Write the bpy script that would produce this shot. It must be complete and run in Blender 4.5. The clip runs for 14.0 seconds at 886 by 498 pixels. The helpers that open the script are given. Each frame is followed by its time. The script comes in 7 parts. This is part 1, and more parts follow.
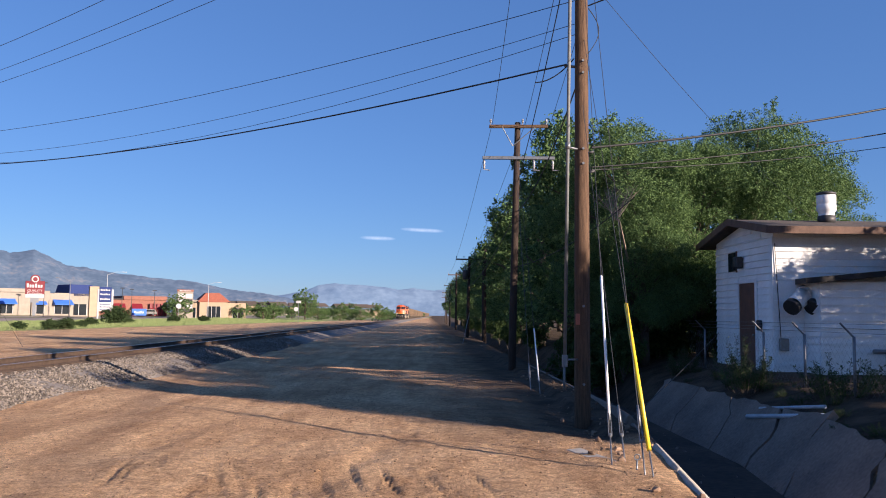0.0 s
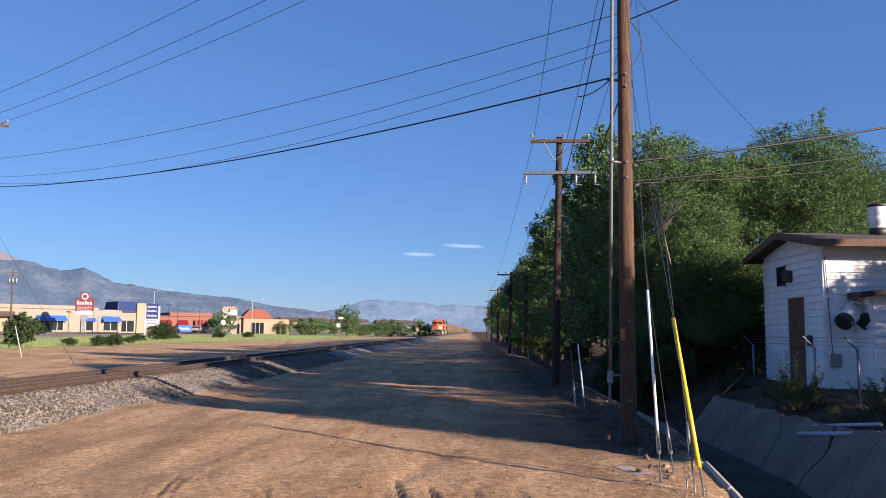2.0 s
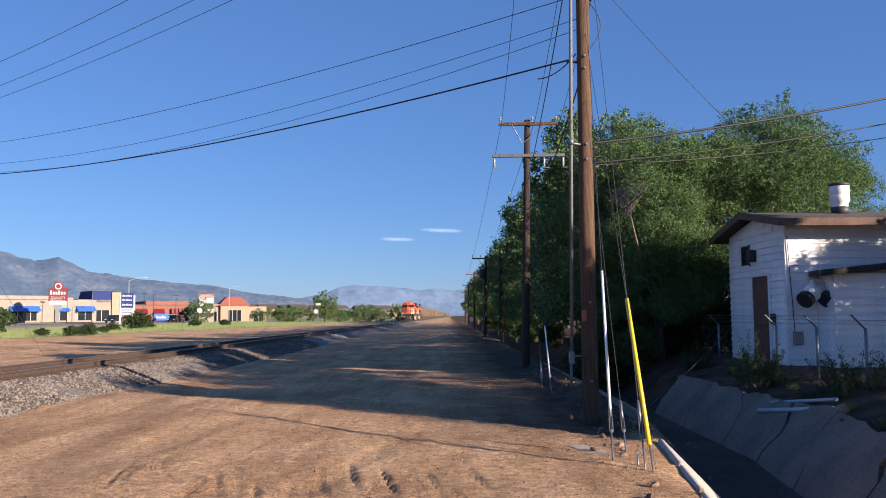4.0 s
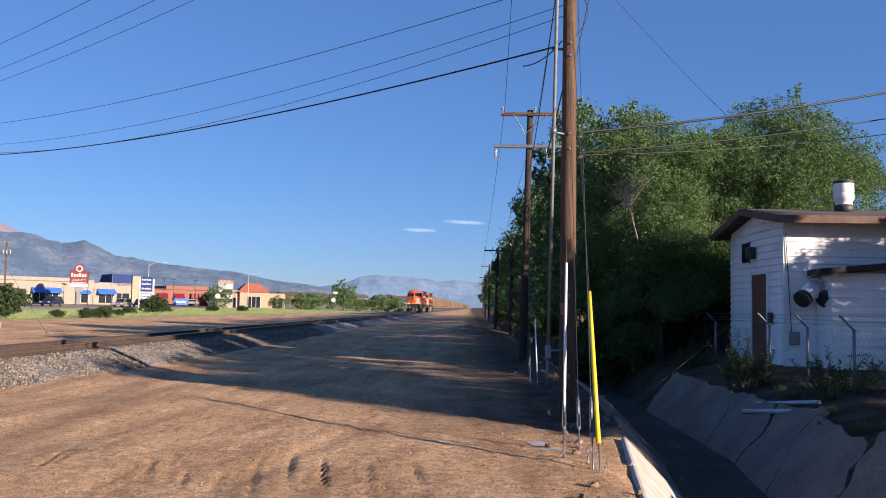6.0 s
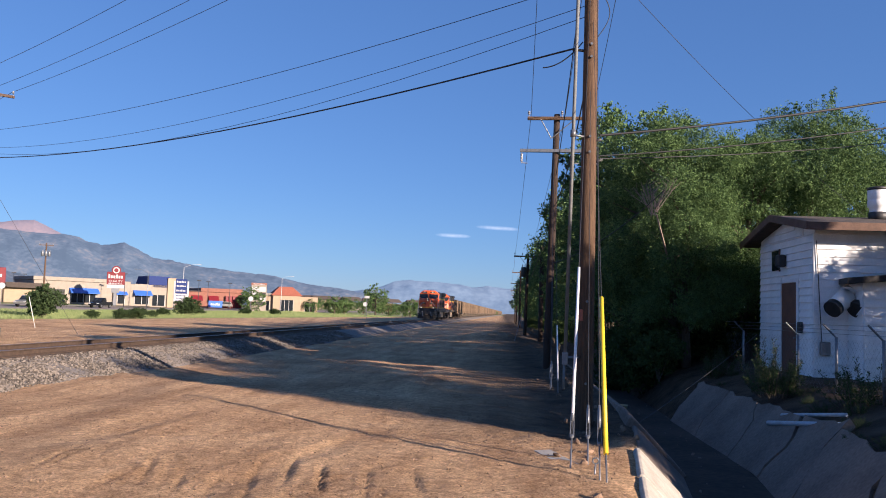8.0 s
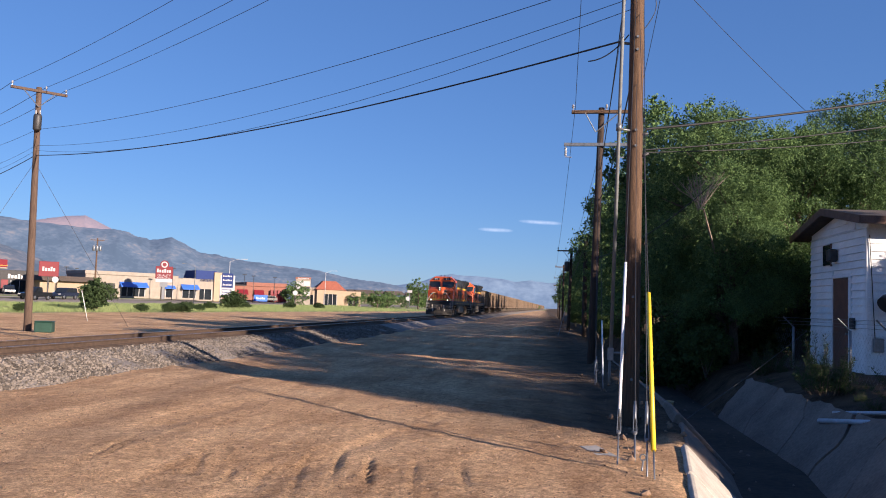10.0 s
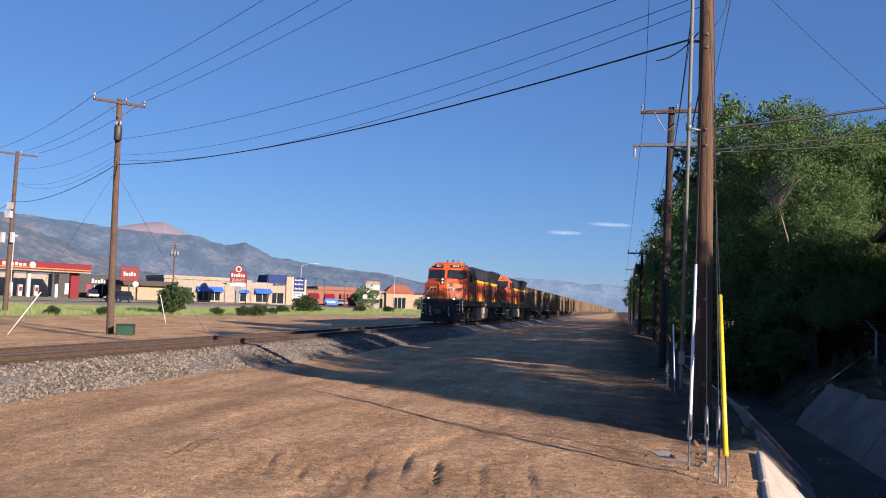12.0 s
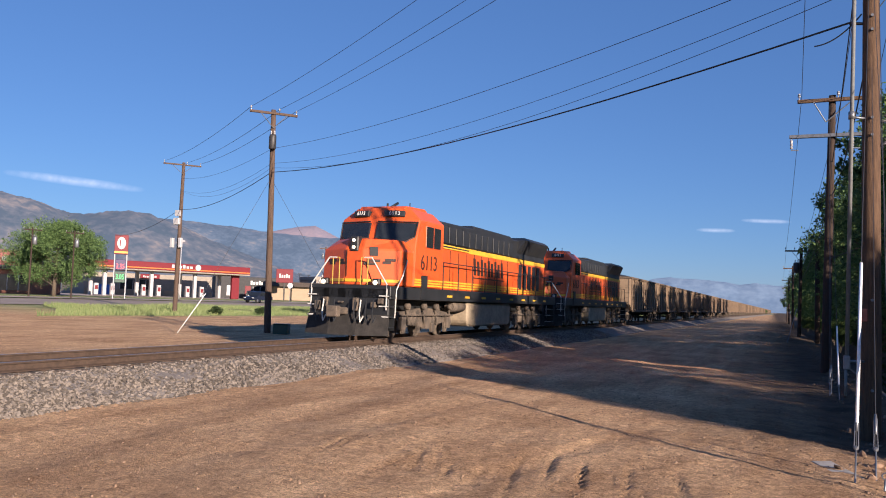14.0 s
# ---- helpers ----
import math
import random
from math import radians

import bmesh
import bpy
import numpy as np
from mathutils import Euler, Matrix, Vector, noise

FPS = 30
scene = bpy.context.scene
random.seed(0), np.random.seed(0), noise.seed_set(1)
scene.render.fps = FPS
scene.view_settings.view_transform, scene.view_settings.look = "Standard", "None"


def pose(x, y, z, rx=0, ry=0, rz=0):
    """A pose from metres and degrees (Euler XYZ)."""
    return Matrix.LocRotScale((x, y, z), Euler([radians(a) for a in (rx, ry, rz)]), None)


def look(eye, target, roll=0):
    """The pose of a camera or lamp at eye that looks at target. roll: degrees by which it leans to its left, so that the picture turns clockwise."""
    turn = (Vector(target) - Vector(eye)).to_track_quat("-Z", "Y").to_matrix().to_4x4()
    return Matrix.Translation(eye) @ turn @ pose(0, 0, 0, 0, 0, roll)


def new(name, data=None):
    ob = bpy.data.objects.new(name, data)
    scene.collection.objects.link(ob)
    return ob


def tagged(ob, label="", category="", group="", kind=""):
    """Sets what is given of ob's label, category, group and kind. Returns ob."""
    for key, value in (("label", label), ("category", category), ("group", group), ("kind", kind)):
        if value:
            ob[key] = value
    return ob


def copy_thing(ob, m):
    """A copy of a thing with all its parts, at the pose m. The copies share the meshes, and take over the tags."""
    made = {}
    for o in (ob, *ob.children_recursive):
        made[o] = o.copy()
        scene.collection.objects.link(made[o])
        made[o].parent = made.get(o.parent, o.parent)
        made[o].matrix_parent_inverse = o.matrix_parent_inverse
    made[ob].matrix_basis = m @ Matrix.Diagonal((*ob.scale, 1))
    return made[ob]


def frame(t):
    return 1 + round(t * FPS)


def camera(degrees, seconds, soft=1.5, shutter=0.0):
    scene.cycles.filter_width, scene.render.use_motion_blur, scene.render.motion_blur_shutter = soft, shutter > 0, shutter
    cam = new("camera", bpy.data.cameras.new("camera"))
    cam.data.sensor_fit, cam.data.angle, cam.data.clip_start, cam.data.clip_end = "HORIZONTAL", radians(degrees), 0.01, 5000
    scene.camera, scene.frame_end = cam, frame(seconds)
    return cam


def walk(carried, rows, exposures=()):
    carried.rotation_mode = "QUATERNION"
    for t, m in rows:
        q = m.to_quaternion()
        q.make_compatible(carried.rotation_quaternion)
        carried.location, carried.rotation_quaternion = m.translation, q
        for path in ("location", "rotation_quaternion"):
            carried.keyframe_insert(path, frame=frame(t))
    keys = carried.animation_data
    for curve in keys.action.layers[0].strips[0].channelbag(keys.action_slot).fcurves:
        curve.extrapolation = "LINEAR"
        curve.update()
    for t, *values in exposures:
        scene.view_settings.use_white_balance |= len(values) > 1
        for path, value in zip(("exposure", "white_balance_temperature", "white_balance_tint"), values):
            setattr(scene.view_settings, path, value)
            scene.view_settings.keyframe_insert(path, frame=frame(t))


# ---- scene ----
cam = camera(56.3, 14.0, 1.0)
PATH = [
    (0, (-0.245, -0.567, 1.887), (-0.212, 1.426, 2.047), 0.6),
    (0.5, (-0.262, -0.554, 1.883), (-0.261, 1.438, 2.06), 0.8),
    (1, (-0.272, -0.555, 1.871), (-0.307, 1.437, 2.054), 0.2),
    (1.5, (-0.279, -0.563, 1.881), (-0.32, 1.427, 2.075), 0.4),
    (2, (-0.288, -0.56, 1.88), (-0.354, 1.429, 2.077), 0.5),
    (2.5, (-0.282, -0.586, 1.883), (-0.368, 1.403, 2.075), 0.1),
    (3, (-0.268, -0.574, 1.883), (-0.332, 1.415, 2.083), -0.3),
    (3.5, (-0.208, -0.582, 1.868), (-0.237, 1.41, 2.045), -0.9),
    (4, (0.048, -0.558, 1.862), (0.034, 1.436, 2.022), -0.4),
    (6.5, (1.032, -0.173, 1.837), (0.955, 1.821, 1.971), 1.2),
    (7, (1.106, -0.14, 1.838), (1.01, 1.853, 1.967), 0.7),
    (7.5, (1.204, -0.063, 1.825), (1.082, 1.929, 1.956), 1.5),
    (8, (1.247, 0.003, 1.824), (1.098, 1.992, 1.975), 1.8),
    (10.5, (1.201, -0.038, 1.833), (0.909, 1.936, 1.957), 1.6),
    (11, (1.207, -0.026, 1.832), (0.867, 1.942, 1.948), 1.2),
    (11.5, (1.225, -0.06, 1.834), (0.852, 1.901, 1.956), 1.6),
    (12, (1.242, -0.058, 1.827), (0.829, 1.894, 1.964), 1.9),
    (12.5, (1.261, -0.051, 1.832), (0.798, 1.889, 1.978), 1.8),
    (13, (1.273, -0.025, 1.831), (0.745, 1.899, 1.978), 2.0),
    (13.5, (1.265, -0.026, 1.835), (0.659, 1.875, 1.975), 2.0),
    (14, (1.256, -0.07, 1.831), (0.513, 1.783, 1.958), 1.9),
]
walk(cam, [(t, look(eye, target, roll)) for t, eye, target, roll in PATH], ((0, 1.26, 6150, 19), (8.2, 1.24, 6150, 19), (11, 1.17, 6150, 19), (14, 1.05, 6150, 19)))

# ---- light ----
SUN_ROT = math.atan2(0.82, -0.57)
SUN_EL = radians(14.3)
world = bpy.data.worlds.new("world")
scene.world = world
world.use_nodes = True
wn = world.node_tree
sky = wn.nodes.new("ShaderNodeTexSky")
sky.sky_type = "NISHITA"
sky.sun_disc = False
sky.sun_elevation, sky.sun_rotation = SUN_EL, SUN_ROT
sky.altitude, sky.air_density, sky.dust_density, sky.ozone_density = 1500, 1.1, 0.4, 5.0
# clear high-altitude blue evens out the model sky
blend = wn.nodes.new("ShaderNodeMix")
blend.data_type = "RGBA"
blend.inputs[0].default_value = 0.3
blend.inputs[7].default_value = (1.15, 2.85, 6.9, 1)
wn.links.new(sky.outputs[0], blend.inputs[6])
wn.links.new(blend.outputs[2], wn.nodes["Background"].inputs[0])
wn.nodes["Background"].inputs[1].default_value = 0.0505
sun = new("sun", bpy.data.lights.new("sun", "SUN"))
sun.data.energy, sun.data.angle, sun.data.color = 5.0, radians(0.55), (1.0, 0.83, 0.62)
SUN_DIR = Vector((math.sin(SUN_ROT) * math.cos(SUN_EL), math.cos(SUN_ROT) * math.cos(SUN_EL), math.sin(SUN_EL)))
sun.matrix_world = look(SUN_DIR * 50, (0, 0, 0))


# ---- materials ----
def mat(name, c1, c2=None, scale=6.0, rough=0.8, bump=0.0, metal=0.0, fine=None, emit=0.0, stretch=(1, 1, 1), rand=0.0):
    """A surface of two colours mixed by coarse and fine noise, with relief."""
    m = bpy.data.materials.new(name)
    m.use_nodes = True
    t = m.node_tree
    b = t.nodes["Principled BSDF"]
    b.inputs["Roughness"].default_value, b.inputs["Metallic"].default_value = rough, metal
    c2 = c2 or tuple(v * 0.75 for v in c1)
    co = t.nodes.new("ShaderNodeTexCoord")
    mp = t.nodes.new("ShaderNodeMapping")
    mp.inputs["Scale"].default_value = stretch
    t.links.new(co.outputs["Object"], mp.inputs[0])
    n1 = t.nodes.new("ShaderNodeTexNoise")
    n1.inputs["Scale"].default_value, n1.inputs["Detail"].default_value = scale, 6
    n2 = t.nodes.new("ShaderNodeTexNoise")
    n2.inputs["Scale"].default_value, n2.inputs["Detail"].default_value = fine or scale * 9, 4
    for n in (n1, n2):
        t.links.new(mp.outputs[0], n.inputs["Vector"])
    add = t.nodes.new("ShaderNodeMath")
    add.operation = "MULTIPLY_ADD"
    add.inputs[1].default_value = 0.45
    t.links.new(n2.outputs[0], add.inputs[0])
    half = t.nodes.new("ShaderNodeMath")
    half.operation = "MULTIPLY"
    half.inputs[1].default_value = 0.6
    t.links.new(n1.outputs[0], half.inputs[0])
    t.links.new(half.outputs[0], add.inputs[2])
    last = add
    if rand:
        oi = t.nodes.new("ShaderNodeObjectInfo")
        ra = t.nodes.new("ShaderNodeMath")
        ra.operation = "MULTIPLY_ADD"
        ra.inputs[1].default_value = rand
        t.links.new(oi.outputs["Random"], ra.inputs[0])
        sb = t.nodes.new("ShaderNodeMath")
        sb.operation = "SUBTRACT"
        sb.inputs[1].default_value = rand / 2
        t.links.new(add.outputs[0], sb.inputs[0])
        t.links.new(sb.outputs[0], ra.inputs[2])
        last = ra
    ramp = t.nodes.new("ShaderNodeValToRGB")
    ramp.color_ramp.elements[0].position, ramp.color_ramp.elements[1].position = 0.38, 0.66
    ramp.color_ramp.elements[0].color, ramp.color_ramp.elements[1].color = (*c2, 1), (*c1, 1)
    t.links.new(last.outputs[0], ramp.inputs[0])
    t.links.new(ramp.outputs[0], b.inputs["Base Color"])
    if bump:
        bp = t.nodes.new("ShaderNodeBump")
        bp.inputs["Strength"].default_value, bp.inputs["Distance"].default_value = min(1, bump), 0.03
        t.links.new(add.outputs[0], bp.inputs["Height"])
        t.links.new(bp.outputs[0], b.inputs["Normal"])
    if emit:
        t.links.new(ramp.outputs[0], b.inputs["Emission Color"])
        b.inputs["Emission Strength"].default_value = emit
    return m


def leaf_mat(name, c1, c2):
    m = bpy.data.materials.new(name)
    m.use_nodes = True
    t = m.node_tree
    b = t.nodes["Principled BSDF"]
    b.inputs["Roughness"].default_value = 0.75
    b.inputs["Specular IOR Level"].default_value = 0.2
    g = t.nodes.new("ShaderNodeNewGeometry")
    ramp = t.nodes.new("ShaderNodeValToRGB")
    ramp.color_ramp.elements[0].color, ramp.color_ramp.elements[1].color = (*c2, 1), (*c1, 1)
    t.links.new(g.outputs["Random Per Island"], ramp.inputs[0])
    t.links.new(ramp.outputs[0], b.inputs["Base Color"])
    tr = t.nodes.new("ShaderNodeBsdfTranslucent")
    t.links.new(ramp.outputs[0], tr.inputs[0])
    mx = t.nodes.new("ShaderNodeMixShader")
    mx.inputs[0].default_value = 0.22
    t.links.new(b.outputs[0], mx.inputs[1])
    t.links.new(tr.outputs[0], mx.inputs[2])
    t.links.new(mx.outputs[0], t.nodes["Material Output"].inputs[0])
    return m


def glow(name, c, strength):
    m = bpy.data.materials.new(name)
    m.use_nodes = True
    b = m.node_tree.nodes["Principled BSDF"]
    b.inputs["Base Color"].default_value = (*c, 1)
    b.inputs["Emission Color"].default_value, b.inputs["Emission Strength"].default_value = (*c, 1), strength
    return m


BARK = mat("weathered pole wood", (0.13, 0.075, 0.042), (0.05, 0.027, 0.016), 5, 0.9, 0.7, stretch=(6, 6, 0.5))
# darker copy of the pole wood; the tree shade is in its colour
SHADED_BARK = mat("pole wood with shade in its colour", (0.05, 0.03, 0.021), (0.022, 0.014, 0.010), 5, 0.9, 0.7, stretch=(6, 6, 0.5))
PALE_POLE = mat("sunbleached pole wood", (0.115, 0.074, 0.053), (0.05, 0.032, 0.023), 5, 0.9, 0.6, stretch=(6, 6, 0.5))
STEEL = mat("galvanised steel", (0.22, 0.23, 0.25), (0.15, 0.16, 0.17), 12, 0.45, 0.1, 0.6)
CONDUIT = mat("dull grey conduit", (0.17, 0.18, 0.18), (0.12, 0.125, 0.125), 10, 0.75, 0.1)
WIRE = mat("cable sheath", (0.02, 0.02, 0.022), (0.012, 0.012, 0.013), 9, 0.6)
THINWIRE = mat("oxidised line wire", (0.05, 0.05, 0.055), (0.03, 0.03, 0.03), 9, 0.5, 0, 0.3)
WHITE_PL = mat("white plastic", (0.80, 0.81, 0.82), (0.62, 0.63, 0.64), 8, 0.4)
YELLOW_PL = mat("yellow plastic", (0.80, 0.58, 0.02), (0.66, 0.45, 0.02), 8, 0.4)
CERAMIC = mat("glazed insulator", (0.34, 0.34, 0.36), (0.2, 0.2, 0.2), 20, 0.25)
DARKMETAL = mat("dark painted metal", (0.05, 0.05, 0.052), (0.028, 0.028, 0.03), 7, 0.55, 0.1, 0.2)
CONCRETE = mat("stained ditch concrete", (0.215, 0.163, 0.13), (0.105, 0.08, 0.064), 0.9, 0.9, 0.5, fine=16)
CURB = mat("pale kerb concrete", (0.46, 0.42, 0.37), (0.30, 0.27, 0.23), 3, 0.9, 0.3, fine=40)
SIDING = mat("white painted siding", (0.84, 0.85, 0.86), (0.68, 0.69, 0.70), 2.2, 0.6, 0.12, fine=30, rand=0.1)
ROOFING = mat("brown asphalt roofing", (0.10, 0.075, 0.06), (0.05, 0.04, 0.034), 4, 0.95, 0.4, fine=60)
SHEDROOF = mat("tarred shed roofing", (0.035, 0.032, 0.032), (0.018, 0.017, 0.017), 4, 0.9, 0.4, fine=60)
FASCIA = mat("brown fascia board", (0.15, 0.085, 0.06), (0.08, 0.045, 0.032), 5, 0.8, 0.2)
DOORM = mat("rust brown door paint", (0.17, 0.075, 0.045), (0.10, 0.045, 0.03), 3, 0.6, 0.1)
GLASS_DK = mat("dark window glass", (0.02, 0.025, 0.03), (0.012, 0.015, 0.02), 2, 0.08)
TRIMW = mat("white trim paint", (0.78, 0.79, 0.80), (0.66, 0.67, 0.68), 4, 0.5, 0.05)
RAILM = mat("rusted rail steel", (0.115, 0.078, 0.057), (0.06, 0.042, 0.032), 9, 0.6, 0.2, 0.3)
RAILTOP = mat("polished rail head", (0.40, 0.38, 0.36), (0.28, 0.26, 0.25), 8, 0.3, 0, 0.9)
TIE = mat("creosoted tie wood", (0.12, 0.08, 0.055), (0.06, 0.042, 0.03), 5, 0.95, 0.6, stretch=(1, 6, 6), rand=0.2)
ORANGE = mat("locomotive orange paint", (0.66, 0.10, 0.018), (0.50, 0.078, 0.016), 1.6, 0.38, 0.03, fine=14)
BLACKP = mat("locomotive black paint", (0.022, 0.024, 0.027), (0.012, 0.013, 0.014), 2, 0.5, 0.05)
SOOT = mat("sooty black steel", (0.035, 0.031, 0.028), (0.014, 0.013, 0.012), 4, 0.92, 0.3)
YELLOWP = mat("locomotive yellow stripe", (0.72, 0.43, 0.03), (0.55, 0.32, 0.03), 3, 0.45)
GRIME = mat("dusty running gear", (0.15, 0.115, 0.085), (0.045, 0.038, 0.032), 3, 0.85, 0.3)
TANK = mat("dust coated fuel tank", (0.36, 0.285, 0.195), (0.2, 0.16, 0.11), 1.5, 0.8, 0.1, fine=9)
RAILING = mat("pale handrail paint", (0.62, 0.60, 0.55), (0.45, 0.43, 0.40), 8, 0.5)
YELLOWRAIL = mat("yellow handrail paint", (0.55, 0.38, 0.06), (0.40, 0.27, 0.04), 8, 0.5)
HOPPER = mat("dusty tan wagon side", (0.24, 0.17, 0.11), (0.10, 0.07, 0.048), 0.7, 0.7, 0.1, fine=7, stretch=(1, 1, 0.35), rand=0.5)
HOPPER_RIB = mat("wagon rib steel", (0.19, 0.135, 0.09), (0.09, 0.064, 0.044), 1, 0.7, 0.1, rand=0.3)
COAL = mat("coal load", (0.02, 0.02, 0.02), (0.01, 0.01, 0.01), 3, 0.7, 0.8)
LAMPW = glow("lit headlamp", (1.0, 0.86, 0.6), 0.75)
LETTER = mat("dark lettering paint", (0.035, 0.02, 0.015), None, 5, 0.5)
NUMWHITE = mat("pale numerals", (0.85, 0.84, 0.80), None, 5, 0.5)
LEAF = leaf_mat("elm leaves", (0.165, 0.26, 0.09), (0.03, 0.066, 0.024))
# darker copy of the elm leaves, with under-crown shade put into the colour
LEAF_SHADED = leaf_mat("leaves darkened for crown shade", (0.075, 0.115, 0.032), (0.03, 0.055, 0.018))
SHRUB = leaf_mat("shrub leaves", (0.06, 0.095, 0.035), (0.025, 0.045, 0.018))
GRASS = leaf_mat("dry field grass", (0.31, 0.345, 0.155), (0.135, 0.205, 0.07))
TRUNK = mat("elm bark", (0.12, 0.095, 0.07), (0.06, 0.046, 0.034), 6, 0.95, 0.8, stretch=(4, 4, 0.7))
DEADWOOD = mat("bleached dead twigs", (0.30, 0.24, 0.19), (0.18, 0.14, 0.11), 8, 0.9)
BEIGE = mat("beige stucco", (0.29, 0.255, 0.215), (0.23, 0.20, 0.165), 1.2, 0.9, 0.1)
TAN = mat("tan stucco", (0.36, 0.27, 0.19), (0.30, 0.23, 0.16), 1.2, 0.9, 0.1)
BRICK = mat("red brown brick", (0.25, 0.105, 0.075), (0.18, 0.08, 0.06), 2, 0.9, 0.2)
CHARCOAL = mat("charcoal cladding", (0.035, 0.034, 0.036), (0.02, 0.02, 0.022), 2, 0.7)
REDP = mat("red sign enamel", (0.155, 0.004, 0.012), (0.13, 0.003, 0.010), 2, 0.6)
BLUEP = mat("blue awning cloth", (0.03, 0.13, 0.50), (0.025, 0.10, 0.40), 3, 0.7)
NAVY = mat("navy sign face", (0.012, 0.03, 0.14), (0.01, 0.025, 0.11), 3, 0.85)
WHITEP = mat("white sign enamel", (0.42, 0.42, 0.43), (0.36, 0.36, 0.37), 3, 0.45)
PURPLE = mat("purple sign face", (0.03, 0.018, 0.09), None, 3, 0.5)
GREENLED = glow("green price digits", (0.03, 0.55, 0.12), 0.5)
REDTILE = mat("terracotta roof tile", (0.32, 0.10, 0.06), (0.22, 0.07, 0.045), 3, 0.9, 0.3)
GREENBOX = mat("green cabinet paint", (0.018, 0.06, 0.042), (0.012, 0.04, 0.028), 3, 0.5)
ASPHALT = mat("worn road asphalt", (0.29, 0.235, 0.20), (0.21, 0.17, 0.145), 0.4, 0.95, 0.2, fine=20)
PAVING = mat("pale forecourt concrete", (0.40, 0.33, 0.27), (0.32, 0.26, 0.22), 0.4, 0.95, 0.1, fine=12)
RUBBER = mat("tyre rubber", (0.02, 0.02, 0.02), None, 6, 0.85)
CARBLUE = mat("dark blue car paint", (0.015, 0.02, 0.04), None, 3, 0.25)
CARBLACK = mat("black car paint", (0.012, 0.012, 0.013), None, 3, 0.25)
CARSILVER = mat("silver car paint", (0.35, 0.34, 0.31), None, 3, 0.3, 0, 0.5)


# ---- shapes ----
def thing(name, m, label, category, group="", kind=""):
    ob = new(name)
    ob.matrix_world = m
    return tagged(ob, label, category, group, kind)


def mesh_of(name, bm, material):
    me = bpy.data.meshes.new(name)
    bm.to_mesh(me)
    bm.free()
    me.materials.append(material)
    return me


def part(name, bm, material, parent, label=""):
    """Links a bmesh, or a ready mesh, as one mesh object under parent."""
    me = bm if isinstance(bm, bpy.types.Mesh) else mesh_of(name, bm, material)
    ob = new(name, me)
    ob.parent = parent
    return tagged(ob, label)


def solo(name, bm, material, label, category="", kind="", group="", m=None):
    me = bm if isinstance(bm, bpy.types.Mesh) else mesh_of(name, bm, material)
    ob = new(name, me)
    if m is not None:
        ob.matrix_world = m
    return tagged(ob, label, category, group, kind)


def box(bm, x0, x1, y0, y1, z0, z1, taper=0.0, m=None):
    vs = []
    for z, k in ((z0, 0.0), (z1, taper)):
        for x, y in ((x0 + k, y0 + k), (x1 - k, y0 + k), (x1 - k, y1 - k), (x0 + k, y1 - k)):
            v = Vector((x, y, z))
            vs.append(bm.verts.new(m @ v if m else v))
    for f in ((3, 2, 1, 0), (4, 5, 6, 7), (0, 1, 5, 4), (1, 2, 6, 5), (2, 3, 7, 6), (3, 0, 4, 7)):
        bm.faces.new([vs[i] for i in f])
    return bm


def bevelled(bm, w, seg=1):
    bmesh.ops.bevel(bm, geom=bm.edges[:], offset=w, segments=seg, affect="EDGES", clamp_overlap=True)
    return bm


def rod(bm, a, b, r0, r1=None, n=8):
    a, b = Vector(a), Vector(b)
    r1 = r0 if r1 is None else r1
    q = (b - a).to_track_quat("Z", "Y").to_matrix()
    rings = []
    for p, r in ((a, r0), (b, r1)):
        rings.append([bm.verts.new(p + q @ Vector((r * math.cos(i * math.tau / n), r * math.sin(i * math.tau / n), 0))) for i in range(n)])
    for i in range(n):
        j = (i + 1) % n
        f = bm.faces.new((rings[0][i], rings[0][j], rings[1][j], rings[1][i]))
        f.smooth = n > 6
    bm.faces.new(rings[0][::-1])
    bm.faces.new(rings[1])
    return bm


def lathe(bm, profile, n=16, m=None):
    rings = []
    for r, z in profile:
        ring = []
        for i in range(n):
            v = Vector((r * math.cos(i * math.tau / n), r * math.sin(i * math.tau / n), z))
            ring.append(bm.verts.new(m @ v if m else v))
        rings.append(ring)
    for a, b in zip(rings, rings[1:]):
        for i in range(n):
            f = bm.faces.new((a[i], a[(i + 1) % n], b[(i + 1) % n], b[i]))
            f.smooth = True
    bm.faces.new(rings[0][::-1])
    bm.faces.new(rings[-1])
    return bm


def prism(bm, poly, x0, x1):
    """A side outline of (y, z) points swept from x0 to x1."""
    a = [bm.verts.new((x0, y, z)) for y, z in poly]
    b = [bm.verts.new((x1, y, z)) for y, z in poly]
    n = len(poly)
    for i in range(n):
        bm.faces.new((a[i], a[(i + 1) % n], b[(i + 1) % n], b[i]))
    bm.faces.new(a[::-1])
    bm.faces.new(b)
    bmesh.ops.recalc_face_normals(bm, faces=bm.faces[:])
    return bm


def quads(name, centres, right, up, material):
    """One mesh of loose four-cornered leaves."""
    n = len(centres)
    v = np.empty((n, 4, 3))
    v[:, 0], v[:, 1], v[:, 2], v[:, 3] = centres - up, centres + right * 0.8, centres + up, centres - right * 0.8
    me = bpy.data.meshes.new(name)
    me.from_pydata(v.reshape(-1, 3).tolist(), [], np.arange(4 * n).reshape(-1, 4).tolist())
    me.materials.append(material)
    return me


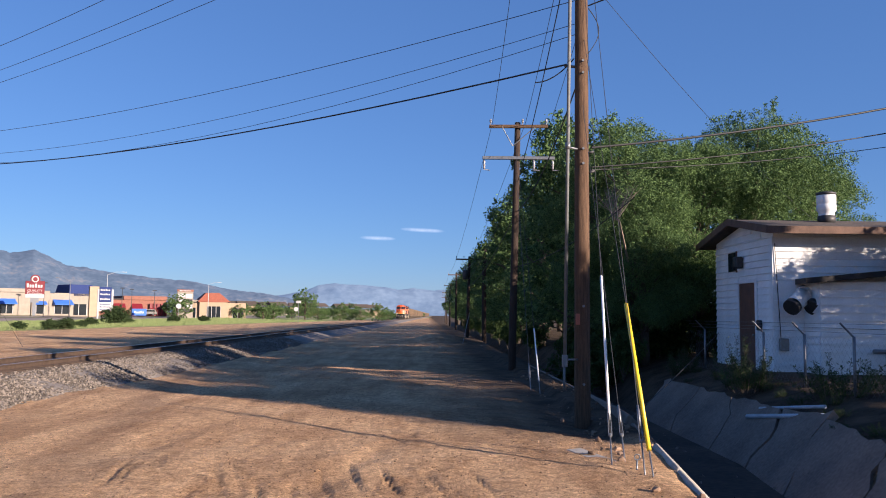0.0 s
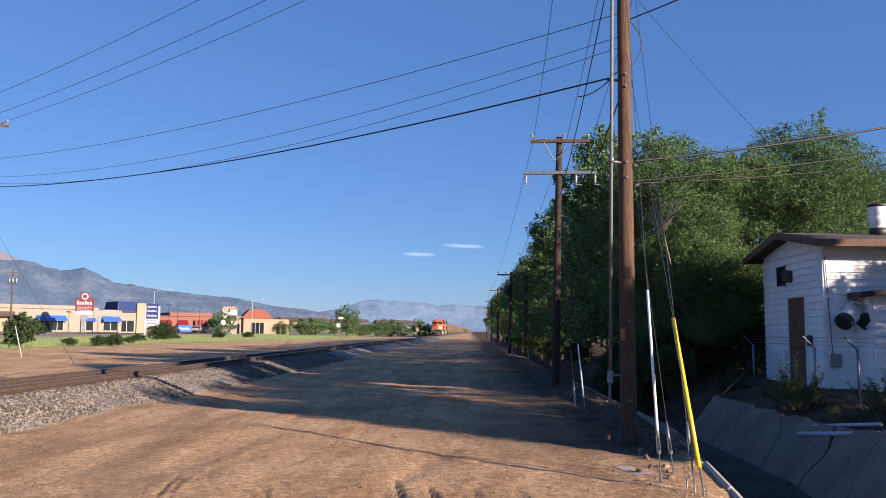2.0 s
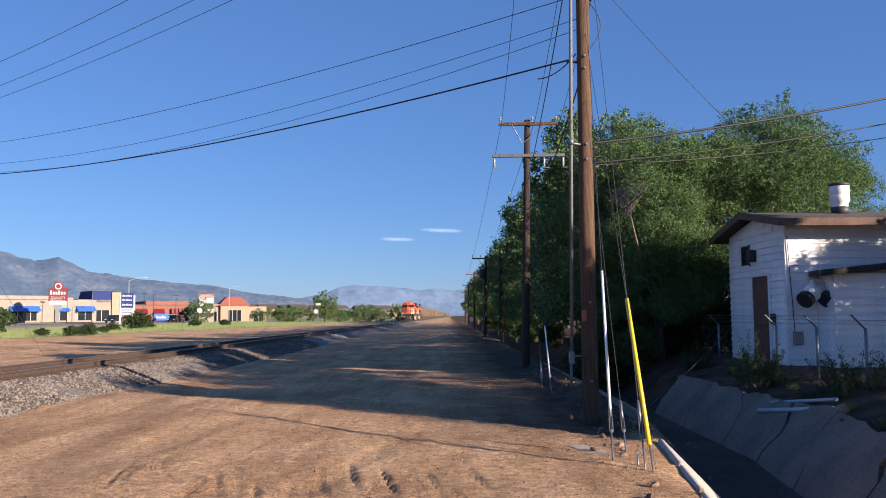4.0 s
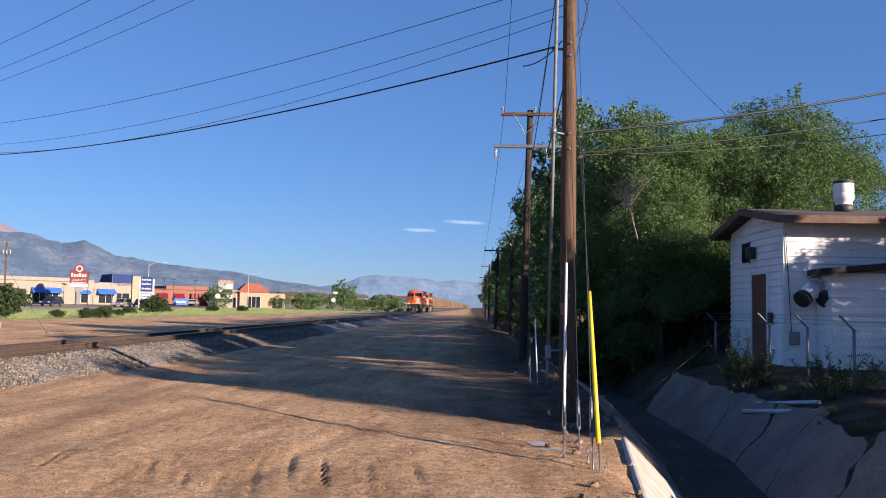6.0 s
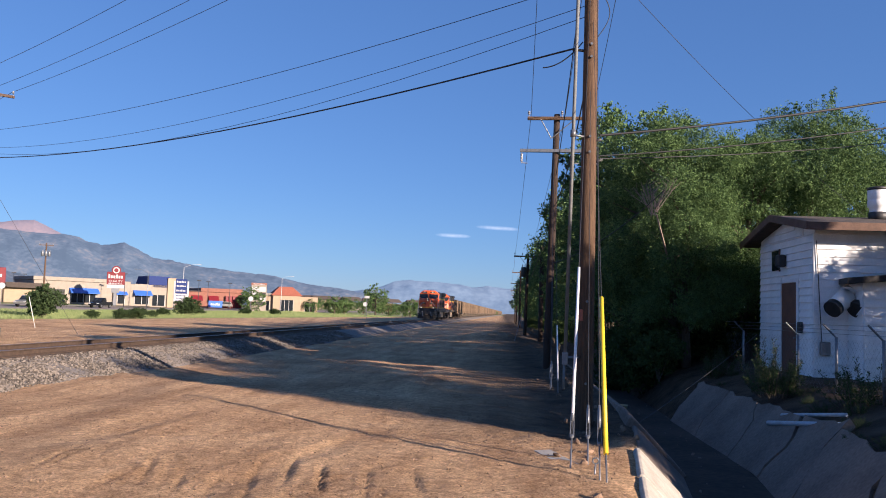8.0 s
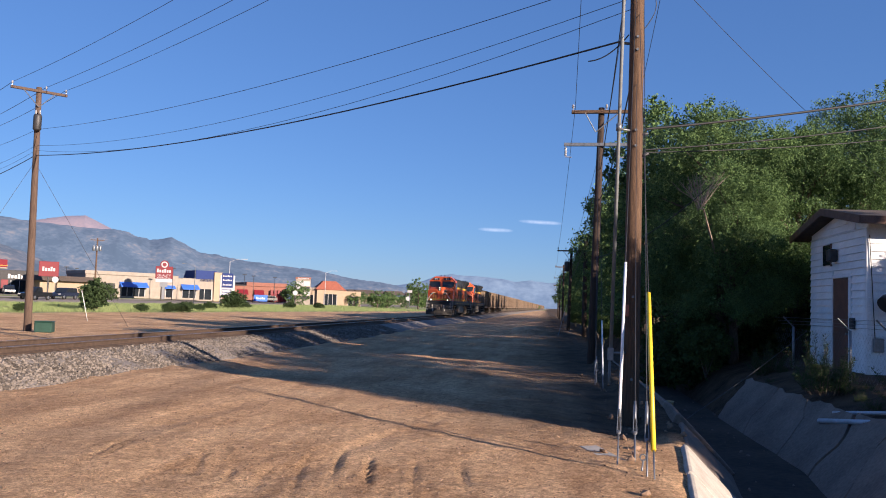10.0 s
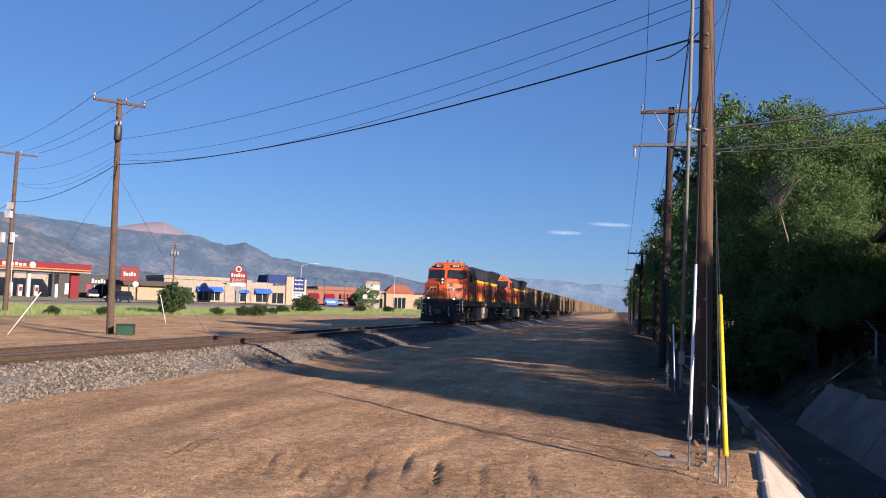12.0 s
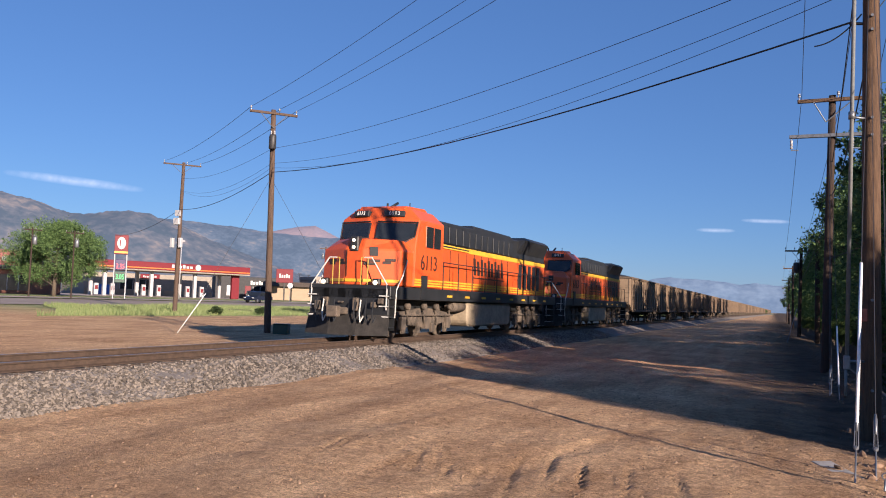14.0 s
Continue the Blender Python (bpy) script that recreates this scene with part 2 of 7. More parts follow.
def leaves(name, rng, blobs, count, size, material, per=22):
    """Drooping sprays of leaves over the shells of many overlapping blobs (x, y, z, radius)."""
    blobs = np.array(blobs)
    n = max(1, count // per)
    pick = rng.choice(len(blobs), n, p=blobs[:, 3] ** 2 / (blobs[:, 3] ** 2).sum())
    d = rng.normal(size=(n, 3))
    d /= np.linalg.norm(d, axis=1)[:, None]
    rad = blobs[pick, 3]
    inner = rng.random(n) < 0.22
    r = rad * np.where(inner, rng.random(n) ** 0.5, 0.72 + 0.38 * rng.random(n))
    c = blobs[pick, :3] + d * r[:, None] * np.array((1, 1, 0.8))
    axis = d * np.array((1, 1, 0.6)) + np.array((0, 0, -0.25)) + 0.5 * rng.normal(size=(n, 3))
    axis /= np.linalg.norm(axis, axis=1)[:, None]
    reach = np.minimum(size * 8, rad * 0.5) * (0.6 + 0.8 * rng.random(n))
    k = np.repeat(np.arange(n), per)
    m = len(k)
    along = (rng.random(m) - 0.35) * reach[k]
    c = c[k] + axis[k] * along[:, None] + rng.normal(size=(m, 3)) * (0.22 * reach[k])[:, None]
    a = rng.normal(size=(m, 3)) + 0.6 * axis[k]
    a /= np.linalg.norm(a, axis=1)[:, None]
    b = np.cross(a, rng.normal(size=(m, 3)))
    b /= np.linalg.norm(b, axis=1)[:, None]
    s = size * (0.6 + 0.8 * rng.random(m))[:, None]
    return quads(name, c, b * s * 0.55, a * s, material)


def words(body, size, depth=0.01):
    """The mesh data of a line of writing, centred, facing +z."""
    cu = bpy.data.curves.new("words", "FONT")
    cu.body, cu.size, cu.extrude, cu.align_x, cu.align_y = body, size, depth, "CENTER", "CENTER"
    ob = new("words", cu)
    me = bpy.data.meshes.new_from_object(ob.evaluated_get(bpy.context.evaluated_depsgraph_get()))
    bpy.data.objects.remove(ob)
    return me


def cable(name, pts, r, material, label, category="cable", sag=0.0, kind=""):
    """A cable through pts, sagging between each two."""
    cu = bpy.data.curves.new(name, "CURVE")
    cu.dimensions, cu.bevel_depth, cu.bevel_resolution = "3D", r, 1
    path = []
    for a, b in zip(pts, pts[1:]):
        a, b = Vector(a), Vector(b)
        steps = 18
        for i in range(steps):
            k = i / steps
            path.append(a.lerp(b, k) - Vector((0, 0, 4 * sag * k * (1 - k))))
    path.append(Vector(pts[-1]))
    sp = cu.splines.new("POLY")
    sp.points.add(len(path) - 1)
    for p, q in zip(sp.points, path):
        p.co = (*q, 1)
    cu.materials.append(material)
    ob = new(name + "_curve", cu)
    me = bpy.data.meshes.new_from_object(ob.evaluated_get(bpy.context.evaluated_depsgraph_get()))
    bpy.data.objects.remove(ob)
    out = new(name, me)
    return tagged(out, label, category, kind=kind)


def polar(bearing, distance, z=0.0):
    """A place by its bearing left of the line's heading and its distance."""
    b = radians(bearing)
    return Vector((1.2 - distance * math.sin(b), distance * math.cos(b), z))


# ---- ground ----
TRACK_X, TRACK_SLOPE, RAIL_Z = -11.75, 0.0092, 0.55


def track_x(y):
    return TRACK_X + TRACK_SLOPE * y


PROFILE_X = (-5000, -400, -120, -85, -72, -57, -45, -30, -8, -2, 2.2, 2.9, 3.0, 3.5, 5.2, 6.15, 7.3, 8.4, 40, 5000)
PROFILE_Z = (0.9, 1.3, 1.0, 0.95, 0.7, 0.4, 0.15, 0.0, 0.0, 0.0, 0.02, 0.0, -0.12, -1.0, -1.05, -0.05, 0.33, 0.42, 0.45, 0.4)


def ditch_shift(y):
    return 0.13 * min(max(y - 10, -8), 6) if y < 16 else 0.78


GOUGE = np.random.default_rng(77)
GOUGES = []
for gx0, gy0, count in ((-2.3, 8.6, 6), (-0.9, 9.0, 5), (0.4, 8.3, 3), (-3.4, 9.6, 3)):
    for i in range(count):
        GOUGES.append((gx0 + 0.2 * i - 0.5 + 0.08 * GOUGE.normal(), gy0 + 0.45 * GOUGE.normal(), radians(-10 + 4 * GOUGE.normal()), 0.55 + 0.45 * GOUGE.random(), 0.028 + 0.012 * GOUGE.random(), 0.012 + 0.02 * GOUGE.random()))


def gouged(x, y):
    """Cuts torn by tyre lugs, with a low crumbled rim."""
    z = 0.0
    for px, py, a, half, wide, deep in GOUGES:
        dx, dy = x - px, y - py
        if abs(dx) > 1 or abs(dy) > 1.1:
            continue
        v = dx * math.sin(a) + dy * math.cos(a)
        u = dx * math.cos(a) - dy * math.sin(a)
        if abs(v) < half:
            k = math.sqrt(1 - (v / half) ** 2)
            z += k * deep * (0.25 * math.exp(-((abs(u) - wide * 1.7) / wide) ** 2) - math.exp(-(u / wide) ** 2))
    return z


def ground_z(x, y):
    z = float(np.interp(x - (ditch_shift(y) if 1.5 < x < 8.5 else 0), PROFILE_X, PROFILE_Z))
    if -30 < x < 2.6 and y < 120:
        z += 0.05 * noise.noise((x * 0.35, y * 0.35, 0)) + 0.018 * noise.noise((x * 1.7, y * 1.7, 3)) + 0.012 * noise.noise((x * 4.5, y * 4.5, 5))
    # ruts worn by tyres, running with the yard
    if -9 < x < 2 and y < 30:
        for c in (-5.2, -3.6, -1.2, 0.3):
            u = x - c - 0.9 * math.sin(y * 0.12 + c) - 0.12 * (y - 10)
            z -= 0.022 * math.exp(-(u / 0.2) ** 2) * (0.5 + 0.5 * math.sin(y * 0.5 + c * 3))
    # the packed fill ends in a low ragged lip
    if -9.5 < x < 3 and 8 < y < 60:
        d = 0.624 * x + 0.785 * y - 11.1 - 0.6 * math.exp(-((x + 2) / 3) ** 2) - 0.18 * noise.noise((x * 0.9, y * 0.9, 8)) - 0.07 * noise.noise((x * 3.1, y * 3.1, 2))
        k = min(1.0, max(0.0, d / 0.3))
        z -= 0.12 * k * k * (3 - 2 * k) * min(1.0, (x + 9.5) / 3) * min(1.0, (60 - y) / 20)
    if -5 < x < 1.5 and 6.5 < y < 12:
        z += gouged(x, y)
    if y > 160 and x > -30:
        z *= max(0.0, 1 - (y - 160) / 100)
    # the dirt sags towards the ditch beside the near pole
    z -= 0.2 * math.exp(-((x - 2.9) / 0.9) ** 2 - ((y - 16.2) / 2.4) ** 2)
    # a low mound of spoil by the poles
    z += 0.55 * math.exp(-((x - 0.6) / 2.2) ** 2 - ((y - 60) / 5) ** 2)
    return z


def spread(bounds):
    out = []
    for a, b, step in bounds:
        out += list(np.arange(a, b, step))
    return out + [bounds[-1][1]]


gx = spread(((-5000, -600, 550), (-600, -130, 47), (-130, -30, 5), (-30, -10, 1), (-10, -4, 0.14), (-4, 1.2, 0.05), (1.2, 2.2, 0.1), (2.2, 9, 0.16), (9, 20, 1.5), (20, 100, 10), (100, 600, 100), (600, 5000, 550)))
gy = spread(((-300, -20, 40), (-20, 4, 2), (4, 7, 0.3), (7, 13, 0.085), (13, 24, 0.16), (24, 60, 0.5), (60, 180, 4), (180, 600, 42), (600, 5000, 550)))
verts = [(x, y, ground_z(x, y)) for y in gy for x in gx]
w = len(gx)
faces = [(j * w + i, j * w + i + 1, (j + 1) * w + i + 1, (j + 1) * w + i) for j in range(len(gy) - 1) for i in range(w - 1)]
ground_me = bpy.data.meshes.new("ground")
ground_me.from_pydata(verts, [], faces)
ground_me.polygons.foreach_set("use_smooth", [True] * len(faces))


def ground_material():
    m = bpy.data.materials.new("reddish packed dirt with a grass strip")
    m.use_nodes = True
    t = m.node_tree
    b = t.nodes["Principled BSDF"]
    b.inputs["Roughness"].default_value = 0.95
    b.inputs["Specular IOR Level"].default_value = 0.15
    co = t.nodes.new("ShaderNodeTexCoord")

    def tex(scale, detail=6, rough=0.6, stretch=None):
        n = t.nodes.new("ShaderNodeTexNoise")
        n.inputs["Scale"].default_value, n.inputs["Detail"].default_value, n.inputs["Roughness"].default_value = scale, detail, rough
        if stretch:
            mp = t.nodes.new("ShaderNodeMapping")
            mp.inputs["Scale"].default_value = stretch
            mp.inputs["Rotation"].default_value = (0, 0, radians(-8))
            t.links.new(co.outputs["Object"], mp.inputs[0])
            t.links.new(mp.outputs[0], n.inputs["Vector"])
        else:
            t.links.new(co.outputs["Object"], n.inputs["Vector"])
        return n.outputs[0]

    def ramp(src, *stops):
        r = t.nodes.new("ShaderNodeValToRGB")
        r.color_ramp.elements[0].position, r.color_ramp.elements[0].color = stops[0][0], (*stops[0][1], 1)
        r.color_ramp.elements[1].position, r.color_ramp.elements[1].color = stops[-1][0], (*stops[-1][1], 1)
        for p, c in stops[1:-1]:
            r.color_ramp.elements.new(p).color = (*c, 1)
        t.links.new(src, r.inputs[0])
        return r.outputs[0]

    def mix(fac, a, bb, mode="MIX"):
        n = t.nodes.new("ShaderNodeMix")
        n.data_type, n.blend_type = "RGBA", mode
        if isinstance(fac, float):
            n.inputs[0].default_value = fac
        else:
            t.links.new(fac, n.inputs[0])
        t.links.new(a, n.inputs[6])
        t.links.new(bb, n.inputs[7])
        return n.outputs[2]

    coarse = ramp(tex(0.35, 5), (0.33, (0.335, 0.195, 0.105)), (0.5, (0.54, 0.35, 0.20)), (0.66, (0.69, 0.49, 0.305)))
    streaks = ramp(tex(1.1, 5, 0.6, (1.4, 0.22, 1)), (0.36, (0.30, 0.175, 0.096)), (0.62, (0.71, 0.48, 0.285)))
    grit = ramp(tex(30, 6, 0.8), (0.38, (0.5, 0.48, 0.45)), (0.58, (1.3, 1.28, 1.26)))
    clods = ramp(tex(7, 6, 0.75), (0.40, (0.74, 0.72, 0.7)), (0.60, (1.2, 1.2, 1.2)))
    dirt = mix(1.0, mix(1.0, mix(0.5, coarse, streaks), grit, "MULTIPLY"), clods, "MULTIPLY")
    sep = t.nodes.new("ShaderNodeSeparateXYZ")
    t.links.new(co.outputs["Object"], sep.inputs[0])

    def calc(op, a, b=0.0, c=0.0):
        n = t.nodes.new("ShaderNodeMath")
        n.operation = op
        for i, v in enumerate((a, b, c)):
            if isinstance(v, float):
                n.inputs[i].default_value = v
            else:
                t.links.new(v, n.inputs[i])
        return n.outputs[0]

    # damp tyre tracks that run down the yard
    wander = tex(0.5, 4)
    for off, width, dark in ((2.7, 0.6, 0.42), (4.6, 0.45, 0.26), (-1.7, 0.4, 0.12)):
        u = calc("ADD", calc("MULTIPLY_ADD", sep.outputs[1], 0.2, sep.outputs[0]), calc("MULTIPLY_ADD", wander, 0.9, off - 0.45))
        near = calc("SUBTRACT", 1.0, calc("MULTIPLY", calc("ABSOLUTE", u), 1.0 / width))
        fac = calc("MULTIPLY", calc("MAXIMUM", near, 0.0), calc("MULTIPLY", calc("MULTIPLY_ADD", tex(2.2, 5), 1.6, -0.2), dark * 1.5))
        damp = t.nodes.new("ShaderNodeRGB")
        damp.outputs[0].default_value = (0.17, 0.105, 0.07, 1)
        cl = t.nodes.new("ShaderNodeClamp")
        t.links.new(fac, cl.inputs[0])
        dirt = mix(cl.outputs[0], dirt, damp.outputs[0])
    # the grass strip beyond the line
    sl = t.nodes.new("ShaderNodeMath")
    sl.operation = "MULTIPLY_ADD"
    sl.inputs[1].default_value = -0.07
    t.links.new(sep.outputs[1], sl.inputs[0])
    t.links.new(sep.outputs[0], sl.inputs[2])
    wob = t.nodes.new("ShaderNodeMath")
    wob.operation = "MULTIPLY_ADD"
    wob.inputs[1].default_value = 9.0
    t.links.new(tex(0.12, 5), wob.inputs[0])
    t.links.new(sl.outputs[0], wob.inputs[2])
    band = t.nodes.new("ShaderNodeMapRange")
    for i, v in ((1, -38.0), (2, -40.5)):
        band.inputs[i].default_value = v
    t.links.new(wob.outputs[0], band.inputs[0])
    green = ramp(tex(0.25, 6), (0.35, (0.15, 0.20, 0.08)), (0.62, (0.34, 0.34, 0.17)))
    start = t.nodes.new("ShaderNodeMapRange")
    start.inputs[1].default_value, start.inputs[2].default_value = 38.0, 52.0
    t.links.new(sep.outputs[1], start.inputs[0])
    ground = mix(calc("MULTIPLY", band.outputs[0], start.outputs[0]), dirt, green)
    # dark leaf litter; along the poles it also paints in the tree shade
    shaded_litter = ramp(tex(1.4, 6, 0.7), (0.35, (0.045, 0.033, 0.024)), (0.65, (0.13, 0.092, 0.062)))
    edge = calc("ADD", sep.outputs[0], calc("MULTIPLY_ADD", tex(0.8, 5), 2.4, -1.2))
    rim = t.nodes.new("ShaderNodeMapRange")
    rim.inputs[1].default_value, rim.inputs[2].default_value = 5.6, 6.4
    t.links.new(edge, rim.inputs[0])
    row = t.nodes.new("ShaderNodeMapRange")
    row.inputs[1].default_value, row.inputs[2].default_value = -0.6, 2.2
    t.links.new(edge, row.inputs[0])
    far = t.nodes.new("ShaderNodeMapRange")
    far.inputs[1].default_value, far.inputs[2].default_value = 11.6, 13.6
    t.links.new(sep.outputs[1], far.inputs[0])
    ground = mix(calc("MAXIMUM", rim.outputs[0], calc("MULTIPLY", row.outputs[0], far.outputs[0])), ground, shaded_litter)
    t.links.new(ground, b.inputs["Base Color"])
    bp = t.nodes.new("ShaderNodeBump")
    bp.inputs["Strength"].default_value, bp.inputs["Distance"].default_value = 0.8, 0.075
    ad = t.nodes.new("ShaderNodeMath")
    ad.operation = "ADD"
    t.links.new(tex(9, 6, 0.7), ad.inputs[0])
    t.links.new(tex(45, 4, 0.7), ad.inputs[1])
    t.links.new(ad.outputs[0], bp.inputs["Height"])
    t.links.new(bp.outputs[0], b.inputs["Normal"])
    return m


ground_me.materials.append(ground_material())
solo("ground", ground_me, None, "reddish packed dirt yard with tyre ruts and a grass strip", "ground", "structure")


def strip(name, x0, x1, y0, y1, lift, material, label, step=12, category="road"):
    """A paved sheet that follows the ground."""
    bm = bmesh.new()
    ys = list(np.arange(y0, y1, step)) + [y1]
    xs = list(np.linspace(x0, x1, 4))
    rows = [[bm.verts.new((x, y, ground_z(x, y) + lift)) for x in xs] for y in ys]
    for a, b in zip(rows, rows[1:]):
        for i in range(3):
            bm.faces.new((a[i], a[i + 1], b[i + 1], b[i]))
    return solo(name, bm, material, label, category, "structure")


strip("road", -71.5, -57.5, -200, 900, 0.05, ASPHALT, "worn two-way asphalt road beyond the grass")
strip("pavement", -200, -73.5, -60, 420, 0.09, PAVING, "pale concrete forecourts of the shops", category="forecourt")

# ---- mountains and cloud ----
def mountains(name, dist, depth, lo, hi, peaks, material, label, seed, rough=1.0):
    """A range seen across the plain: the skyline is (bearing, rise in degrees)."""
    bm = bmesh.new()
    n, rows = 320, 18
    grid = []
    for j in range(rows):
        d = dist + depth * j / (rows - 1)
        up = math.sin(min(1.0, j / (rows - 2)) * math.pi / 2) ** 1.1
        line = []
        for i in range(n + 1):
            b = lo + (hi - lo) * i / n
            rise = float(np.interp(b, [p[0] for p in peaks], [p[1] for p in peaks]))
            up2 = 1 if j < rows - 2 else 0.6
            rise += up2 * rough * (0.12 * noise.noise((b * 0.45, j * 0.5, seed)) + 0.14 * noise.noise((b * 1.5, j * 1.1, seed + 5)) + 0.08 * noise.noise((b * 4.5, j * 2, seed + 9)))
            p = polar(b, d, max(-5, d * math.tan(radians(max(0, rise))) * up))
            line.append(bm.verts.new(p))
        grid.append(line)
    for a, b in zip(grid, grid[1:]):
        for i in range(n):
            bm.faces.new((a[i], b[i], b[i + 1], a[i + 1])).smooth = True
    bmesh.ops.recalc_face_normals(bm, faces=bm.faces[:])
    return solo(name, bm, material, label, "mountain", "structure")


# blue haze is mixed into these colours, and a faint self-glow lightens them
HILLS = mat("forested slope tinted with haze", (0.052, 0.076, 0.112), (0.036, 0.058, 0.09), 0.009, 1.0, 0, fine=0.05, emit=0.6)
ROCKY = mat("rocky foothill tinted with haze", (0.058, 0.069, 0.09), (0.032, 0.05, 0.074), 0.006, 1.0, 0, fine=0.035, emit=0.6)
PINK = mat("bare pink summit tinted with haze", (0.135, 0.108, 0.125), (0.095, 0.088, 0.115), 0.008, 1.0, 0, emit=0.62)
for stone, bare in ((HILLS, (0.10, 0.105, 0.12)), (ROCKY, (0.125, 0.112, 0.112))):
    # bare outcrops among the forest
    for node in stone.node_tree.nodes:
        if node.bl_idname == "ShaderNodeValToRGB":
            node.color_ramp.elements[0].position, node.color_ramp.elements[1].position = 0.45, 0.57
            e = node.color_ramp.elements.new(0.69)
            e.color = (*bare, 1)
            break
# the far ridge too: haze put into its colour, lifted by glow
FARBLUE = mat("far ridge tinted with haze", (0.105, 0.15, 0.21), (0.062, 0.1, 0.16), 0.007, 1.0, 0, fine=0.03, emit=0.5)
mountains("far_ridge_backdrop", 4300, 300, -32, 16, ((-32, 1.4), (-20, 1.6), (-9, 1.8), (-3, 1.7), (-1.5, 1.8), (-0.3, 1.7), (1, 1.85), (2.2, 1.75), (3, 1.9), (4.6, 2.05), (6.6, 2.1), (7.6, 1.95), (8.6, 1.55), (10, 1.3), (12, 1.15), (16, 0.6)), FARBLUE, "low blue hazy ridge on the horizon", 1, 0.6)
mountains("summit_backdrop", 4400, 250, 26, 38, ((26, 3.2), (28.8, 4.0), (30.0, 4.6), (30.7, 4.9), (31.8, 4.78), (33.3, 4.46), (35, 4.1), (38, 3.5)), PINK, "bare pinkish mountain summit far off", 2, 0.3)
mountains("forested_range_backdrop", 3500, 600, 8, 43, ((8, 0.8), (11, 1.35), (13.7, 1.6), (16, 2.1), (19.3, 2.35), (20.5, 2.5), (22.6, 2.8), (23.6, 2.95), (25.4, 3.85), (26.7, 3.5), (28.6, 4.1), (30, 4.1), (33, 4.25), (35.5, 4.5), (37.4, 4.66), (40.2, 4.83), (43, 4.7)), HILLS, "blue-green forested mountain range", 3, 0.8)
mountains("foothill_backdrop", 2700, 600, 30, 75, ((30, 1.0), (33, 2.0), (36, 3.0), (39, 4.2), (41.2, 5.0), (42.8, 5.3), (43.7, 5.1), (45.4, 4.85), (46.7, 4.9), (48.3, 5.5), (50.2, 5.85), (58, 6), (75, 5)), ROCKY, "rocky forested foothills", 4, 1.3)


def cloud(bearing, rise, length, thick, tilt, seed):
    d = 4600
    c = polar(bearing, d, d * math.tan(radians(rise)))
    m = bpy.data.materials.new("thin cloud")
    m.use_nodes = True
    t = m.node_tree
    t.nodes.remove(t.nodes["Principled BSDF"])
    em, tr, mx = t.nodes.new("ShaderNodeEmission"), t.nodes.new("ShaderNodeBsdfTransparent"), t.nodes.new("ShaderNodeMixShader")
    # the wisp gives off its own pale light in place of sunlight
    em.inputs[0].default_value, em.inputs[1].default_value = (0.85, 0.9, 1.0, 1), 0.62
    co, gr = t.nodes.new("ShaderNodeTexCoord"), t.nodes.new("ShaderNodeTexGradient")
    gr.gradient_type = "SPHERICAL"
    mp = t.nodes.new("ShaderNodeMapping")
    mp.inputs["Scale"].default_value = (2.0 / length, 1, 2.0 / thick)
    t.links.new(co.outputs["Object"], mp.inputs[0])
    t.links.new(mp.outputs[0], gr.inputs[0])
    ns = t.nodes.new("ShaderNodeTexNoise")
    ns.inputs["Scale"].default_value = 0.02
    t.links.new(co.outputs["Object"], ns.inputs["Vector"])
    mu = t.nodes.new("ShaderNodeMath")
    mu.operation = "MULTIPLY"
    t.links.new(gr.outputs[1], mu.inputs[0])
    t.links.new(ns.outputs[0], mu.inputs[1])
    mu2 = t.nodes.new("ShaderNodeMath")
    mu2.operation = "MULTIPLY"
    mu2.inputs[1].default_value = 0.75
    t.links.new(mu.outputs[0], mu2.inputs[0])
    t.links.new(mu2.outputs[0], mx.inputs[0])
    t.links.new(tr.outputs[0], mx.inputs[1])
    t.links.new(em.outputs[0], mx.inputs[2])
    t.links.new(mx.outputs[0], t.nodes["Material Output"].inputs[0])
    bm = bmesh.new()
    vs = [bm.verts.new((x, 0.02 * x * x / length, z)) for z in (-thick / 2, thick / 2) for x in np.linspace(-length / 2, length / 2, 9)]
    for i in range(8):
        bm.faces.new((vs[i], vs[i + 1], vs[i + 10], vs[i + 9]))
    solo("cloud_backdrop", bm, m, "thin wisp of white cloud", "cloud", "structure", m=pose(*c, 0, tilt, bearing))


cloud(0.5, 5.9, 420, 26, 2.5, 1)
cloud(3.6, 5.3, 300, 26, 1.5, 2)
cloud(46.0, 6.85, 2500, 52, 3, 3)


# ---- railway ----
def bed_z(u):
    return float(np.interp(abs(u), (0, 1.6, 1.75, 3.1, 3.3), (RAIL_Z - 0.19, RAIL_Z - 0.19, RAIL_Z - 0.24, -0.02, -0.2)))


rng = np.random.default_rng(5)
track = thing("railway_track", Matrix.Identity(4), "single railway track on grey ballast", "railway", kind="structure")
bm = bmesh.new()
us = (-3.3, -3.1, -2.4, -1.75, -1.6, 0, 1.6, 1.75, 2.1, 2.6, 3.1, 3.3)
ys = spread(((-150, 5, 10), (5, 60, 0.5), (60, 200, 5), (200, 1800, 100)))
rows = [[bm.verts.new((track_x(y) + u + (0.12 * noise.noise((y * 0.5, u, 2)) if abs(u) > 2 else 0), y, bed_z(u) + (0.05 * noise.noise((y * 0.8, u * 2, 1)) if 1.8 < abs(u) < 3.4 else 0))) for u in us] for y in ys]
for a, b in zip(rows, rows[1:]):
    for i in range(len(us) - 1):
        bm.faces.new((a[i], a[i + 1], b[i + 1], b[i])).smooth = True
BED = mat("packed ballast bed", (0.25, 0.22, 0.19), (0.11, 0.095, 0.085), 9, 0.95, 0.9, fine=26)
part("ballast_bed", bm, BED, track, "bank of grey crushed stone")


